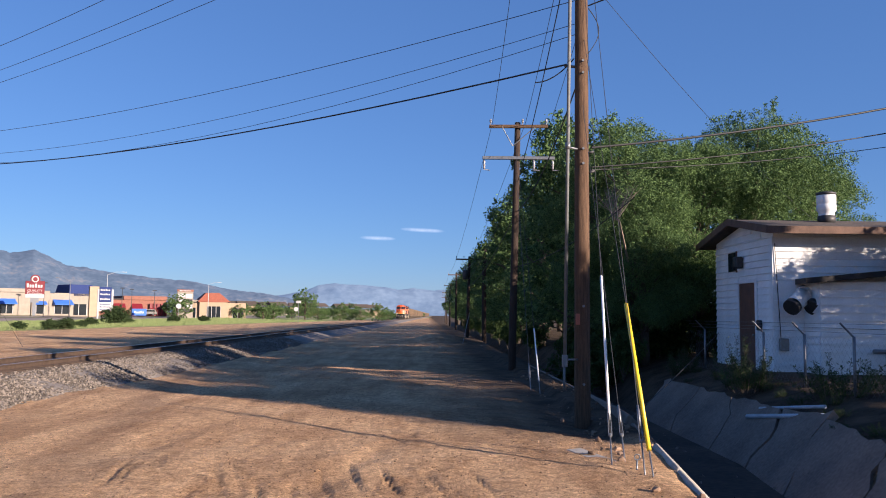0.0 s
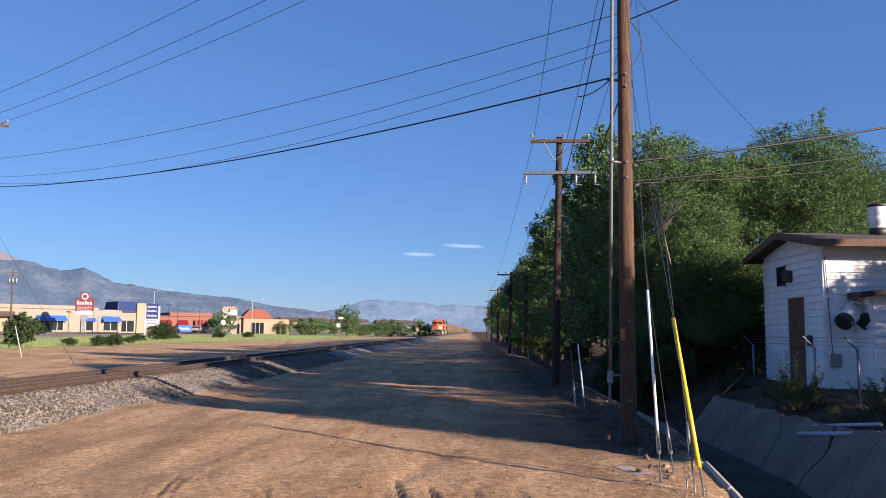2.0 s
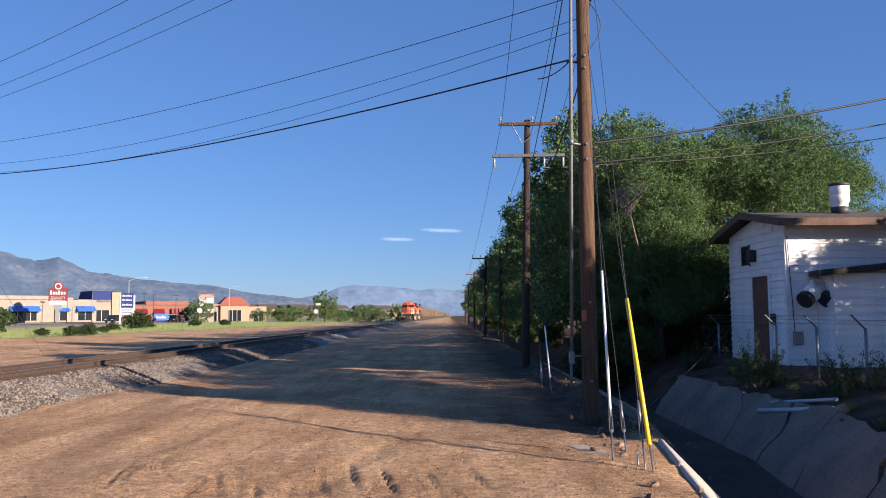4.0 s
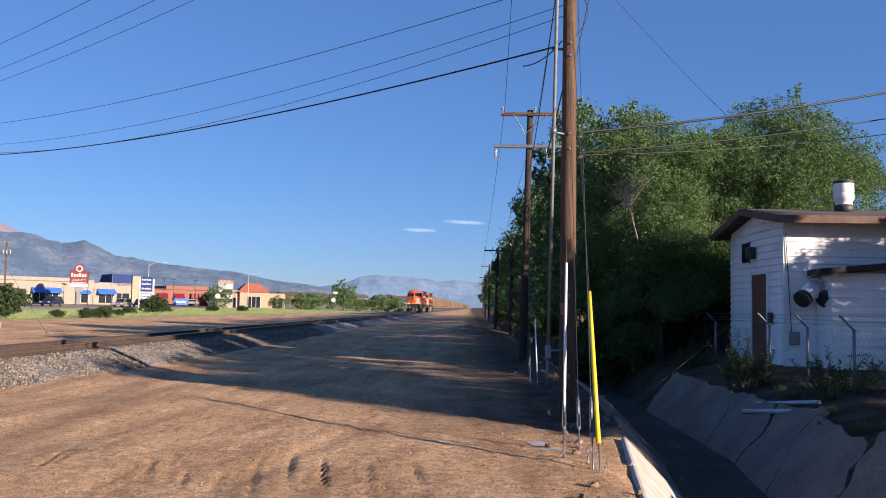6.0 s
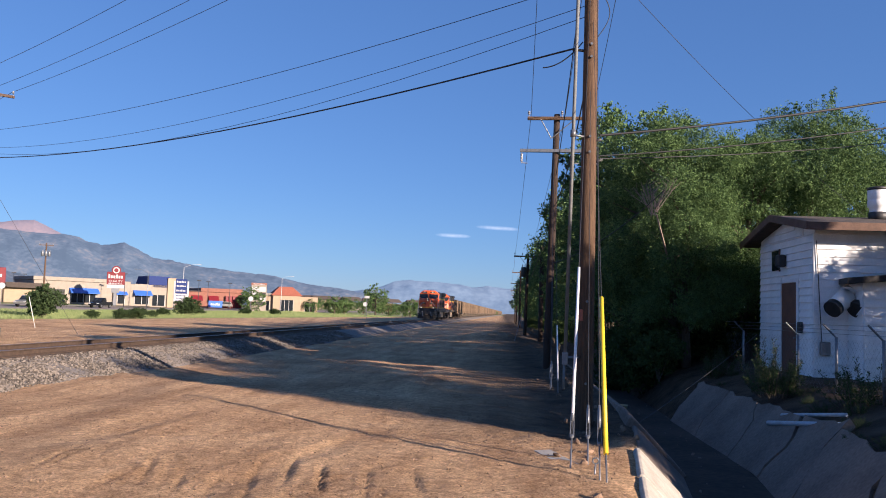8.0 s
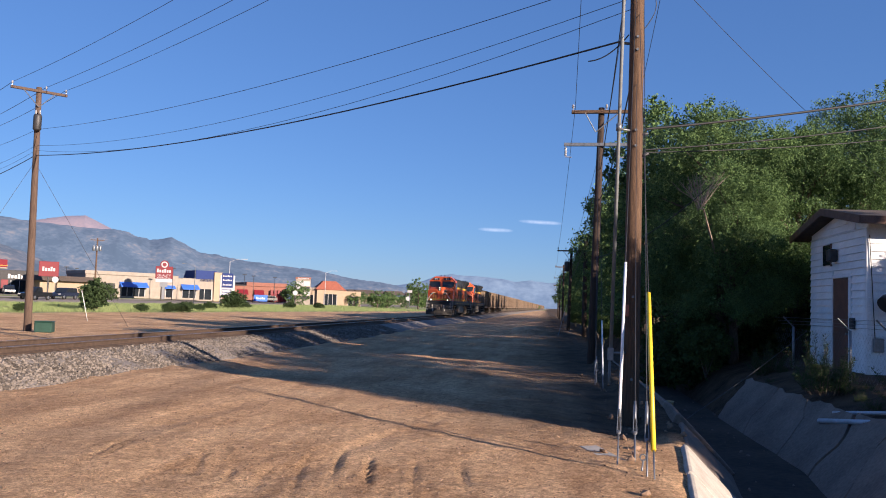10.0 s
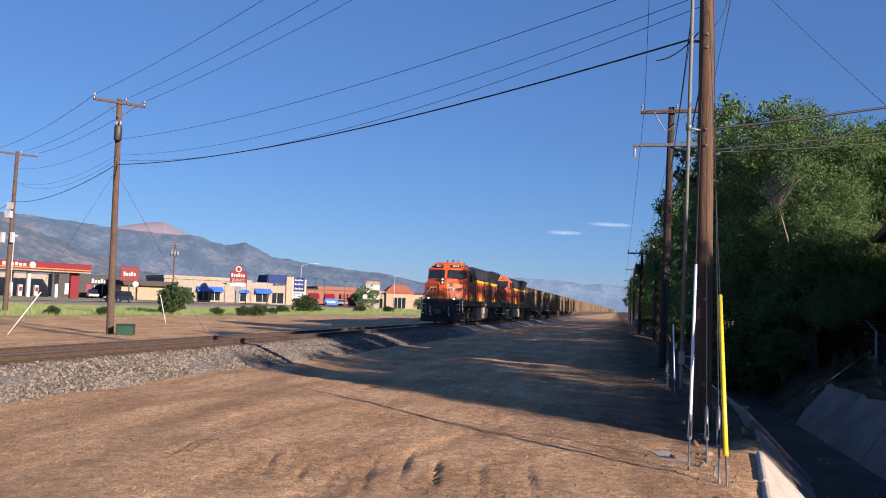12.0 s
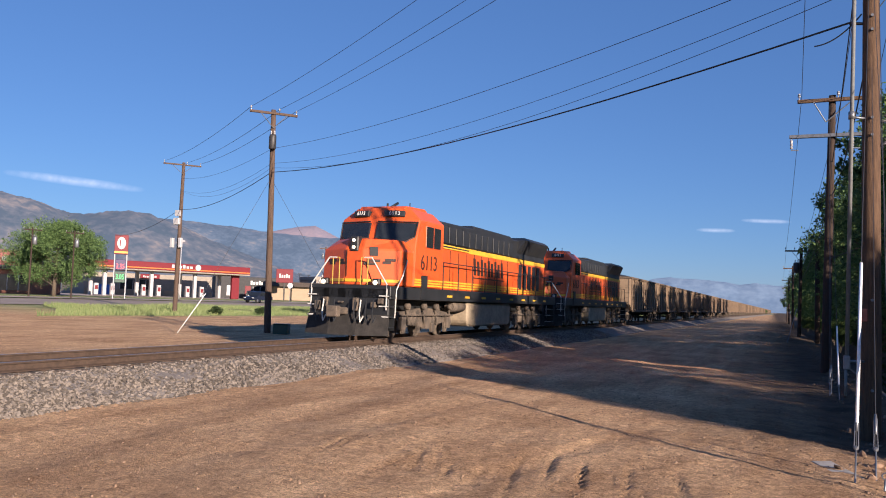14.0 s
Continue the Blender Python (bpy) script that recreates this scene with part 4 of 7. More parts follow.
    # fuel tank, air tanks
    bm = prism(bmesh.new(), ((8.3, 0.5), (8.5, 0.32), (13.7, 0.32), (13.9, 0.5), (13.9, 1.25), (8.3, 1.25)), -1.38, 1.38)
    part("fuel_tank", bevelled(bm, 0.06), TANK, lo, "dust-coated fuel tank")
    for s in (-1, 1):
        part("air_tank", rod(bmesh.new(), (s * 1.15, 6.9, 1.1), (s * 1.15, 8.2, 1.1), 0.2, n=14), GRIME, lo)
    truck(lo, 4.6, 3, 2.0)
    truck(lo, L - 4.9, 3, 2.0)
    # roof fittings
    bm = bmesh.new()
    rod(bm, (0.2, 3.5, 4.55), (0.2, 4.0, 4.75), 0.05), rod(bm, (-0.3, 4.2, 4.55), (-0.3, 4.2, 4.78), 0.04), rod(bm, (0.5, 4.4, 4.55), (0.5, 4.4, 4.8), 0.02)
    part("horn", bm, BLACKP, lo)
    bm = box(bmesh.new(), -0.5, 0.5, 11, 12.6, 4.44, 4.62)
    part("exhaust_stack", bevelled(bm, 0.04), BLACKP, lo)
    return lo


def wagon(split):
    """A loaded coal gondola; split: each rib a part of its own."""
    L = 16.2
    wg = thing("coal_wagon", Matrix.Identity(4), "dusty tan ribbed coal wagon heaped with coal", "wagon", "train")
    prof = ((0.45, 1.55), (1.9, 1.0), (L - 1.9, 1.0), (L - 0.45, 1.55), (L - 0.45, 3.72), (0.45, 3.72))
    bm = prism(bmesh.new(), prof, -1.5, 1.5)
    part("tub", bevelled(bm, 0.02), HOPPER, wg)
    rib = mesh_of("rib", box(bmesh.new(), -0.05, 0.05, -0.06, 0.06, 1.12, 3.68), HOPPER_RIB)
    if split:
        for s in (-1, 1):
            for k in range(12):
                o = part("rib", rib, None, wg)
                o.location = (s * 1.55, 1.05 + k * (L - 2.1) / 11, 0)
    else:
        bm = bmesh.new()
        for s in (-1, 1):
            for k in range(12):
                y = 1.05 + k * (L - 2.1) / 11
                box(bm, s * 1.55 - 0.05, s * 1.55 + 0.05, y - 0.06, y + 0.06, 1.12, 3.68)
        tagged(part("side_ribs", bm, HOPPER_RIB, wg), kind="stuff")
    bm = bmesh.new()
    for s in (-1, 1):
        box(bm, s * 1.53 - 0.07, s * 1.53 + 0.07, 0.42, L - 0.42, 3.68, 3.82)
        box(bm, s * 1.53 - 0.04, s * 1.53 + 0.04, 1.6, L - 1.6, 0.98, 1.14)
    box(bm, -1.5, 1.5, 0.38, 0.5, 3.68, 3.82), box(bm, -1.5, 1.5, L - 0.5, L - 0.38, 3.68, 3.82)
    part("top_rail", bm, HOPPER_RIB, wg)
    bm = bmesh.new()
    ys_, xs_ = np.linspace(0.6, L - 0.6, 15), np.linspace(-1.44, 1.44, 6)
    g = [[bm.verts.new((x, y, 3.72 + 0.35 * (1 - (x / 1.5) ** 2) * min(1, (y - 0.5) * 0.6, (L - 0.5 - y) * 0.6) + 0.06 * noise.noise((x * 2, y * 2, 0)))) for x in xs_] for y in ys_]
    for a, b in zip(g, g[1:]):
        for i in range(5):
            bm.faces.new((a[i], a[i + 1], b[i + 1], b[i]))
    part("coal_heap", bm, COAL, wg, "heaped black coal")
    bm = bmesh.new()
    box(bm, -0.3, 0.3, 0.1, L - 0.1, 0.85, 1.05)
    for s in (0, 1):
        y = 0.45 + s * (L - 0.9)
        box(bm, -1.45, 1.45, y - 0.1, y + 0.1, 0.95, 1.2)
        box(bm, -0.14, 0.14, y - 0.45, y + 0.45, 0.72, 0.95)
        for x in (-1.4, 1.4):
            rod(bm, (x, y, 1.2), (x, y, 3.7), 0.025, n=5)
            for k in range(5):
                rod(bm, (x * 0.78, y, 1.3 + k * 0.4), (x, y, 1.3 + k * 0.4), 0.016, n=4)
    part("centre_sill", bm, GRIME, wg)
    truck(wg, 1.95, 2, 1.75)
    truck(wg, L - 1.95, 2, 1.75)
    return wg


TRAIN = []
first = locomotive("orange and black diesel locomotive with lit headlamps, leading", True)
TRAIN.append((first, 0.0))
second = locomotive("orange and black diesel locomotive coupled behind the leader", False)
TRAIN.append((second, 22.4))
WAGON_START = 45.0
near_wagon = wagon(True)
TRAIN.append((near_wagon, WAGON_START))
for i in range(1, 6):
    TRAIN.append((copy_thing(near_wagon, Matrix.Identity(4)), WAGON_START + 16.3 * i))
far_wagon = wagon(False)
TRAIN.append((far_wagon, WAGON_START + 16.3 * 6))
for i in range(7, 54):
    TRAIN.append((copy_thing(far_wagon, Matrix.Identity(4)), WAGON_START + 16.3 * i))
FRONT_AT_END, SPEED = 22.75, 17.5
HEADING = -math.degrees(math.atan(TRACK_SLOPE))


def train_pose(offset, t):
    y = FRONT_AT_END + SPEED * (14.0 - t) + offset
    return pose(track_x(y), y, RAIL_Z, 0, 0, HEADING)


for ob, off in TRAIN:
    ob.matrix_world = train_pose(off, 0)


# ---- poles and lines ----
def pole_shaft(parent, height, r0, r1, material=None, lean=(0, 0)):
    bm = bmesh.new()
    segs, n = 12, 14
    rings = []
    for j in range(segs + 1):
        k = j / segs
        z = -0.4 + (height + 0.4) * k
        r = r0 + (r1 - r0) * k
        rings.append([bm.verts.new((lean[0] * k + r * math.cos(i * math.tau / n) * (1 + 0.03 * noise.noise((i, z, height))), lean[1] * k + r * math.sin(i * math.tau / n), z)) for i in range(n)])
    for a, b in zip(rings, rings[1:]):
        for i in range(n):
            bm.faces.new((a[i], a[(i + 1) % n], b[(i + 1) % n], b[i])).smooth = True
    bm.faces.new(rings[-1])
    return part("shaft", bm, material or BARK, parent, "weathered round wooden shaft")


def insulator(bm, p, h=0.16, r=0.05):
    lathe(bm, ((r * 0.4, 0), (r * 0.5, h * 0.25), (r, h * 0.3), (r, h * 0.45), (r * 0.55, h * 0.5), (r * 0.9, h * 0.6), (r * 0.9, h * 0.75), (r * 0.5, h), (0.01, h)), 10, Matrix.Translation(p))


def crossarm(parent, z, length, turn, material=None, brace=True, pins=(-1, -0.35, 0.35, 1), off=0.0, pin_up=True):
    """A crossarm through the shaft, turned about it, with its pins and braces."""
    m = pose(0, 0, z, 0, 0, turn)
    h = length / 2
    bm = bevelled(box(bmesh.new(), off - h, off + h, -0.2, -0.09, -0.06, 0.06), 0.01)
    arm = part("crossarm", bm, material or BARK, parent, "horizontal wooden crossarm" if material is None else "horizontal steel crossarm")
    arm.matrix_local = m
    if brace:
        for s in (-1, 1):
            b2 = bmesh.new()
            rod(b2, (off + s * h * 0.55, -0.2, -0.05), (0, -0.18, -0.75), 0.02, n=6)
            part("brace", b2, STEEL, arm)
    for k in pins:
        b2 = bmesh.new()
        if pin_up:
            rod(b2, (off + k * h * 0.95, -0.14, 0.05), (off + k * h * 0.95, -0.14, 0.12), 0.015, n=6)
            insulator(b2, (off + k * h * 0.95, -0.14, 0.12))
        else:
            lathe(b2, ((0.02, 0), (0.05, 0.04), (0.03, 0.1), (0.055, 0.14), (0.03, 0.2), (0.055, 0.26), (0.02, 0.34)), 10, Matrix.Translation((off + k * h * 0.95, -0.14, -0.42)))
            rod(b2, (off + k * h * 0.95 - 0.02, -0.14, -0.45), (off + k * h * 0.95 + 0.22, -0.16, -0.47), 0.018, n=6)
        part("insulator", b2, CERAMIC, arm, "grey glazed insulator")
    return arm


def transformer(parent, x, y, z, r=0.24, h=0.75, material=None):
    bm = lathe(bmesh.new(), ((r * 0.8, 0), (r, 0.05), (r, h), (r * 0.85, h + 0.08), (0.05, h + 0.1)), 14, Matrix.Translation((x, y, z)))
    can = part("transformer", bm, material or DARKMETAL, parent, "round pole transformer")
    b2 = bmesh.new()
    for k in (-0.1, 0.1):
        insulator(b2, (x + k, y, z + h + 0.06), 0.24, 0.045)
    part("bushing", b2, CERAMIC, can)
    return can


P1, P2, P3, L1, L2 = Vector((2.81, 15.9, -0.25)), Vector((2.84, 30.2, -0.1)), Vector((3.1, 71.0, 0.0)), Vector((-21.9, 34.8, 0.0)), Vector((-44.5, 55.2, 0.15))
LINE_TURN = math.degrees(math.atan2(0.75, 0.66))

p1 = thing("utility_pole", pose(*P1), "tall brown wooden utility pole with a conduit riser beside the ditch", "utility pole", "utility poles")
pole_shaft(p1, 13.4, 0.165, 0.115)
crossarm(p1, 12.75, 2.6, 20)
riser = part("conduit", rod(bmesh.new(), (-0.40, -0.32, 1.3), (-0.2, -0.16, 12.4), 0.034, n=10), CONDUIT, p1, "grey steel conduit on stand-off brackets")
for z, x, y in ((1.3, -0.40, -0.32), (5.5, -0.325, -0.26), (9.3, -0.257, -0.205)):
    bm = rod(bmesh.new(), (x, y, z), (0, 0, z), 0.022, n=8)
    rod(bm, (x, y, z - 0.04), (x, y, z + 0.09), 0.055, n=10)
    part("bracket", bm, STEEL, riser)
part("conduit_box", bevelled(box(bmesh.new(), -0.455, -0.35, -0.38, -0.28, 1.16, 1.4), 0.015), STEEL, riser, "small grey joint box")
part("lower_conduit", rod(bmesh.new(), (-0.42, -0.35, 0.72), (-0.415, -0.34, 1.2), 0.026, n=8), CONDUIT, p1)
bm = bevelled(box(bmesh.new(), -0.155, -0.07, -0.155, -0.125, 1.98, 2.2), 0.01)
part("marker_plate", bm, mat("faded red plate", (0.40, 0.13, 0.08), None, 6, 0.7), p1, "small faded red marker plate")
for z in (0.82, 2.35, 5.2, 5.5, 7.05, 7.3):
    part("bolt", rod(bmesh.new(), (0.0, -0.185, z), (0.0, -0.14, z), 0.025, n=8), STEEL, p1)
for a, b in (((0.11, -0.02, 5.02), (0.26, -0.02, 5.08)), ((0.1, -0.02, 5.44), (0.24, -0.02, 5.46)), ((-0.35, -0.02, 7.23), (0.1, -0.02, 7.18))):
    part("cable_clamp", rod(bmesh.new(), a, b, 0.028), DARKMETAL, p1)

p2 = thing("utility_pole", pose(*P2), "brown wooden utility pole with two crossarms before the trees", "utility pole", "utility poles")
pole_shaft(p2, 9.28, 0.15, 0.11, SHADED_BARK, lean=(0.2, 0))
a = crossarm(p2, 9.1, 2.2, -3, off=0.22, pins=(-1, 0.15, 1))
a = crossarm(p2, 7.9, 2.7, -2, STEEL, False, (-1, 0.45, 1), off=0.22, pin_up=False)
p3 = thing("utility_pole", pose(*P3), "dark wooden utility pole with a crossarm and transformer", "utility pole", "utility poles")
pole_shaft(p3, 7.0, 0.15, 0.11, SHADED_BARK, lean=(0.15, 0))
crossarm(p3, 6.75, 2.3, 0, off=0.1, pins=(-1, -0.4, 0.4, 1))
transformer(p3, -0.2, -0.2, 5.0)
stub = thing("pole_stub", pose(4.2, 66.0, 0.1), "thick dark wooden pole without arms", "utility pole", "utility poles")
pole_shaft(stub, 7.2, 0.19, 0.16, SHADED_BARK)
for x, y, h in ((3.4, 110, 7.6), (3.6, 150, 7.6), (3.9, 190, 7.4), (4.6, 240, 7.4)):
    p = thing("utility_pole", pose(x, y, 0), "far dark wooden utility pole with a crossarm", "utility pole", "utility poles")
    pole_shaft(p, h, 0.15, 0.11, SHADED_BARK)
    crossarm(p, h - 0.3, 2.2, 0, pins=(-1, 1))

l1 = thing("utility_pole", pose(*L1), "sunlit wooden utility pole with a crossarm and grey can", "utility pole", "utility poles")
pole_shaft(l1, 11.15, 0.175, 0.12, PALE_POLE, lean=(-0.23, 0))
crossarm(l1, 10.95, 2.4, LINE_TURN - 2, PALE_POLE, pins=(-1, 0.25, 1)).location.x = -0.24
transformer(l1, -0.02, -0.28, 9.1, 0.18, 0.64)
l2 = thing("utility_pole", pose(*L2), "sunlit wooden utility pole with signs and a crossarm", "utility pole", "utility poles")
pole_shaft(l2, 12.5, 0.2, 0.13, PALE_POLE, lean=(0.15, 0))
crossarm(l2, 12.3, 3.05, LINE_TURN, PALE_POLE, pins=(-1, 0.25, 1))
part("sign_plate", box(bmesh.new(), -0.28, 0.28, -0.26, -0.2, 8.0, 8.5, m=pose(0, 0, 0)), WHITEP, l2, "white square plate")
part("junction_box", bevelled(box(bmesh.new(), -0.28, 0.28, -0.45, -0.18, 7.3, 7.85), 0.03), WHITEP, l2, "white equipment box")
for s in (-1, 1):
    part("meter_box", bevelled(box(bmesh.new(), s * 0.42 - 0.13, s * 0.42 + 0.13, -0.4, -0.1, 5.4, 6.2), 0.03), WHITEP, l2, "white equipment box")

ARM = Vector((0.66, 0.75, 0))
PA = Vector((math.cos(radians(20)), math.sin(radians(20)), 0))
for k in (-1, 0.25, 1):
    cable("power_line", [L2 + Vector((0.15, 0, 12.55)) + ARM * 1.42 * k, L1 + Vector((-0.22, 0, 11.2)) + ARM * 1.12 * k], 0.012, THINWIRE, "thin bare power line", sag=0.35)
    cable("power_line", [L1 + Vector((-0.22, 0, 11.2)) + ARM * 1.12 * k, P1 + Vector((0, 0, 12.99)) + PA * 1.22 * k], 0.009, THINWIRE, "thin bare power line", sag=0.45)
cable("neutral_line", [L2 + Vector((0, 0, 11.2)), L1 + Vector((-0.2, 0, 9.2)), P1 + Vector((0, 0, 8.64))], 0.008, THINWIRE, "thin bare neutral line", sag=0.5)
for dz, s in ((0, 0.75), (-0.22, 0.95)):
    cable("telephone_line", [L2 + Vector((0, 0, 10.2)), L1 + Vector((-0.2, 0, 8.45 + dz)), P1 + Vector((0, 0, 8.15 + dz))], 0.0065, THINWIRE, "thin drooping telephone line", sag=s)
cable("telephone_cable", [L2 + Vector((-20, 14, 7.6)), L2 + Vector((0, 0, 8.6)), L1 + Vector((-0.2, 0, 8.0)), P1 + Vector((-0.3, 0, 7.26))], 0.018, WIRE, "thick black telephone cable", sag=0.55)
# lines along the row of poles
for a, b, c in ((-0.95, 9.3, 7.0), (0.3, 9.3, 7.0), (1.25, 9.3, 7.0)):
    cable("power_line", [P1 + Vector((a, 0, 13.04)), P2 + Vector((a + 0.2, 0, b)), P3 + Vector((a, 0, c)), Vector((3.4 + a, 110, 7.5)), Vector((3.6 + a, 150, 7.5)), Vector((3.9 + a, 190, 7.3)), Vector((4.6 + a, 240, 7.3))], 0.009, THINWIRE, "thin bare power line along the poles", sag=0.3)
cable("service_cable", [P1 + Vector((0.05, 0, 11.09)), P2 + Vector((0.2, 0, 7.0)), P3 + Vector((0.05, 0, 5.0))], 0.014, WIRE, "black service cable along the poles", sag=0.35)
cable("service_cable", [P1 + Vector((0.05, 0, 7.29)), P2 + Vector((0.18, 0, 5.9)), P3 + Vector((0.05, 0, 4.4))], 0.016, WIRE, "black service cable along the poles", sag=0.5)
cable("service_cable", [P2 + Vector((0.1, 0, 3.8)), Vector((5.4, 22.0, 5.2))], 0.012, WIRE, "slack grey service wire", sag=0.3)
cable("service_cable", [P1 + Vector((0.2, 0, 5.55)), Vector((21, 19.0, 9.9))], 0.024, WIRE, "thick black service cable towards the house side", sag=0.55)
cable("service_cable", [P1 + Vector((0.2, 0, 5.15)), Vector((21, 19.2, 9.25))], 0.014, WIRE, "thin black service cable towards the house side", sag=0.6)
cable("service_cable", [P1 + Vector((0.1, 0, 9.13)), Vector((12.5, 26.0, 4.9))], 0.006, THINWIRE, "fine service wire to the house roof", sag=0.3)
cable("service_cable", [P1 + Vector((0.2, 0, 5.1)), Vector((21, 24.0, 8.9))], 0.010, WIRE, "thin grey service cable behind the other two", sag=0.5)
cable("loose_wire", [Vector((3.8, 17.0, -0.42)), Vector((8.38, 24.0, 1.46))], 0.009, THINWIRE, "thin slanting wire across the ditch", sag=0.06)
cable("service_cable", [Vector((13.0, 22.6, 4.75)), Vector((20, 24, 9.5))], 0.012, WIRE, "black wire rising from the house", sag=0.1)
cable("loose_wire", [P1 + Vector((0.13 + 0.22 * math.sin(i / 10 * math.pi), -0.05, 8.43 - 0.95 * i / 10)) for i in range(11)], 0.009, WIRE, "black looped jumper wire", sag=0.0)
cable("service_cable", [P1 + Vector((0.1, 0, 8.48)), Vector((14, 10, 12.5))], 0.014, WIRE, "black service cable rising away over the house", sag=0.4)
cable("loose_wire", [P1 + Vector((-0.9, 0.3, 6.96)), P1 + Vector((-0.15, 0, 7.39))], 0.012, WIRE, "black looped jumper wire", sag=0.12)
# broken ends hanging from the far pole
for dx, dy in ((-1.0, -2.6), (1.2, 2.9)):
    cable("guy_wire", [L1 + Vector((-0.2, 0, 7.7)), L1 + Vector((dx * 2.2, dy * 1.4, 0.2))], 0.008, THINWIRE, "thin steel guy of the far pole")


def guy(foot, guard_a, guard_b, top, material, label, r=0.03):
    """A guy wire with its anchor rod and, where it has one, a plastic guard."""
    g = thing("guy_wire", Matrix.Identity(4), label, "guy wire", "guy wires")
    foot, top = Vector(foot), Vector(top)
    d = (top - foot).normalized()
    part("strand", rod(bmesh.new(), foot + d * 0.3, top, 0.0055, n=5), THINWIRE, g)
    bm = rod(bmesh.new(), foot - d * 0.25, foot + d * 0.42, 0.010, n=8)
    bmesh.ops.create_icosphere(bm, subdivisions=1, radius=0.03, matrix=Matrix.Translation(foot + d * 0.42))
    part("anchor_rod", bm, STEEL, g, "galvanised anchor rod")
    bm = bmesh.new()
    s = d.cross(Vector((0, 1, 0))).normalized()
    for k in (-1, 1):
        rod(bm, foot + d * 0.42 + s * 0.022 * k, foot + d * 0.85 + s * 0.014 * k, 0.006, n=6)
    rod(bm, foot + d * 0.62, foot + d * 0.9, 0.015, n=8)
    part("strand_grip", bm, STEEL, g)
    if guard_a:
        bm = rod(bmesh.new(), foot + d * guard_a, foot + d * guard_b, r, n=12)
        part("guard", bm, material, g, "smooth plastic guard tube")
    return g


guy((2.08, 9.97, 0.02), 0.72, 2.90, P1 + Vector((0, -0.12, 9.75)), WHITE_PL, "guy wire with a white plastic guard", 0.019)
guy((2.42, 9.3, 0.02), 0.36, 2.72, P1 + Vector((0.03, -0.12, 7.75)), YELLOW_PL, "guy wire with a bright yellow plastic guard", 0.028)
guy((2.31, 10.25, 0.02), 0, 0, P1 + Vector((0, -0.12, 6.4)), None, "bare steel guy wire")
guy((2.36, 9.45, 0.02), 0, 0, P1 + Vector((0.05, -0.12, 10.6)), None, "bare steel guy wire")
guy((2.66, 21.0, -0.1), 0.45, 2.35, P2 + Vector((0.1, -0.12, 8.9)), WHITE_PL, "far guy wire with a slim white plastic guard", 0.019)
guy((2.50, 21.6, -0.1), 0, 0, P2 + Vector((0.1, -0.12, 7.8)), None, "bare steel guy wire")
guy((2.58, 22.4, -0.1), 0, 0, P2 + Vector((0.1, -0.12, 8.5)), None, "bare steel guy wire")
bm = bmesh.new()
rod(bm, (2.33, 9.75, -0.1), (2.35, 9.78, 0.14), 0.011)
for i in range(10):
    a0, a1 = i * math.tau / 10, (i + 1) * math.tau / 10
    rod(bm, (2.35 + 0.035 * math.cos(a0), 9.78, 0.17 + 0.035 * math.sin(a0)), (2.35 + 0.035 * math.cos(a1), 9.78, 0.17 + 0.035 * math.sin(a1)), 0.009, n=5)
solo("anchor_eye", bm, STEEL, "spare galvanised anchor eye in the dirt", "anchor")
# whitish guy guards of the far poles
for low, high in ((polar(39.4, 39.5, 0.0), polar(37.7, 39.5, 1.85)), (polar(30.2, 57, 0.05), polar(30.65, 57, 1.95))):
    solo("guy_guard", rod(bmesh.new(), low, high, 0.018, n=8), WHITE_PL, "leaning pale guy guard beyond the track", "guy guard")
solo("guy_guard", rod(bmesh.new(), (2.0, 54, 0.0), (2.6, 57, 2.1), 0.018, n=8), STEEL, "leaning thin grey guy guard by the tree row", "guy guard")
# green cabinet beside the pale pole
gb = thing("utility_cabinet", pose(-20.9, 34.5, 0.0, 0, 0, 20), "low dark green metal utility cabinet on the dirt", "cabinet")
part("body", bevelled(box(bmesh.new(), -0.36, 0.36, -0.33, 0.33, 0, 0.46), 0.03), GREENBOX, gb)
part("lid", bevelled(box(bmesh.new(), -0.38, 0.38, -0.35, 0.35, 0.462, 0.51), 0.03), GREENBOX, gb)


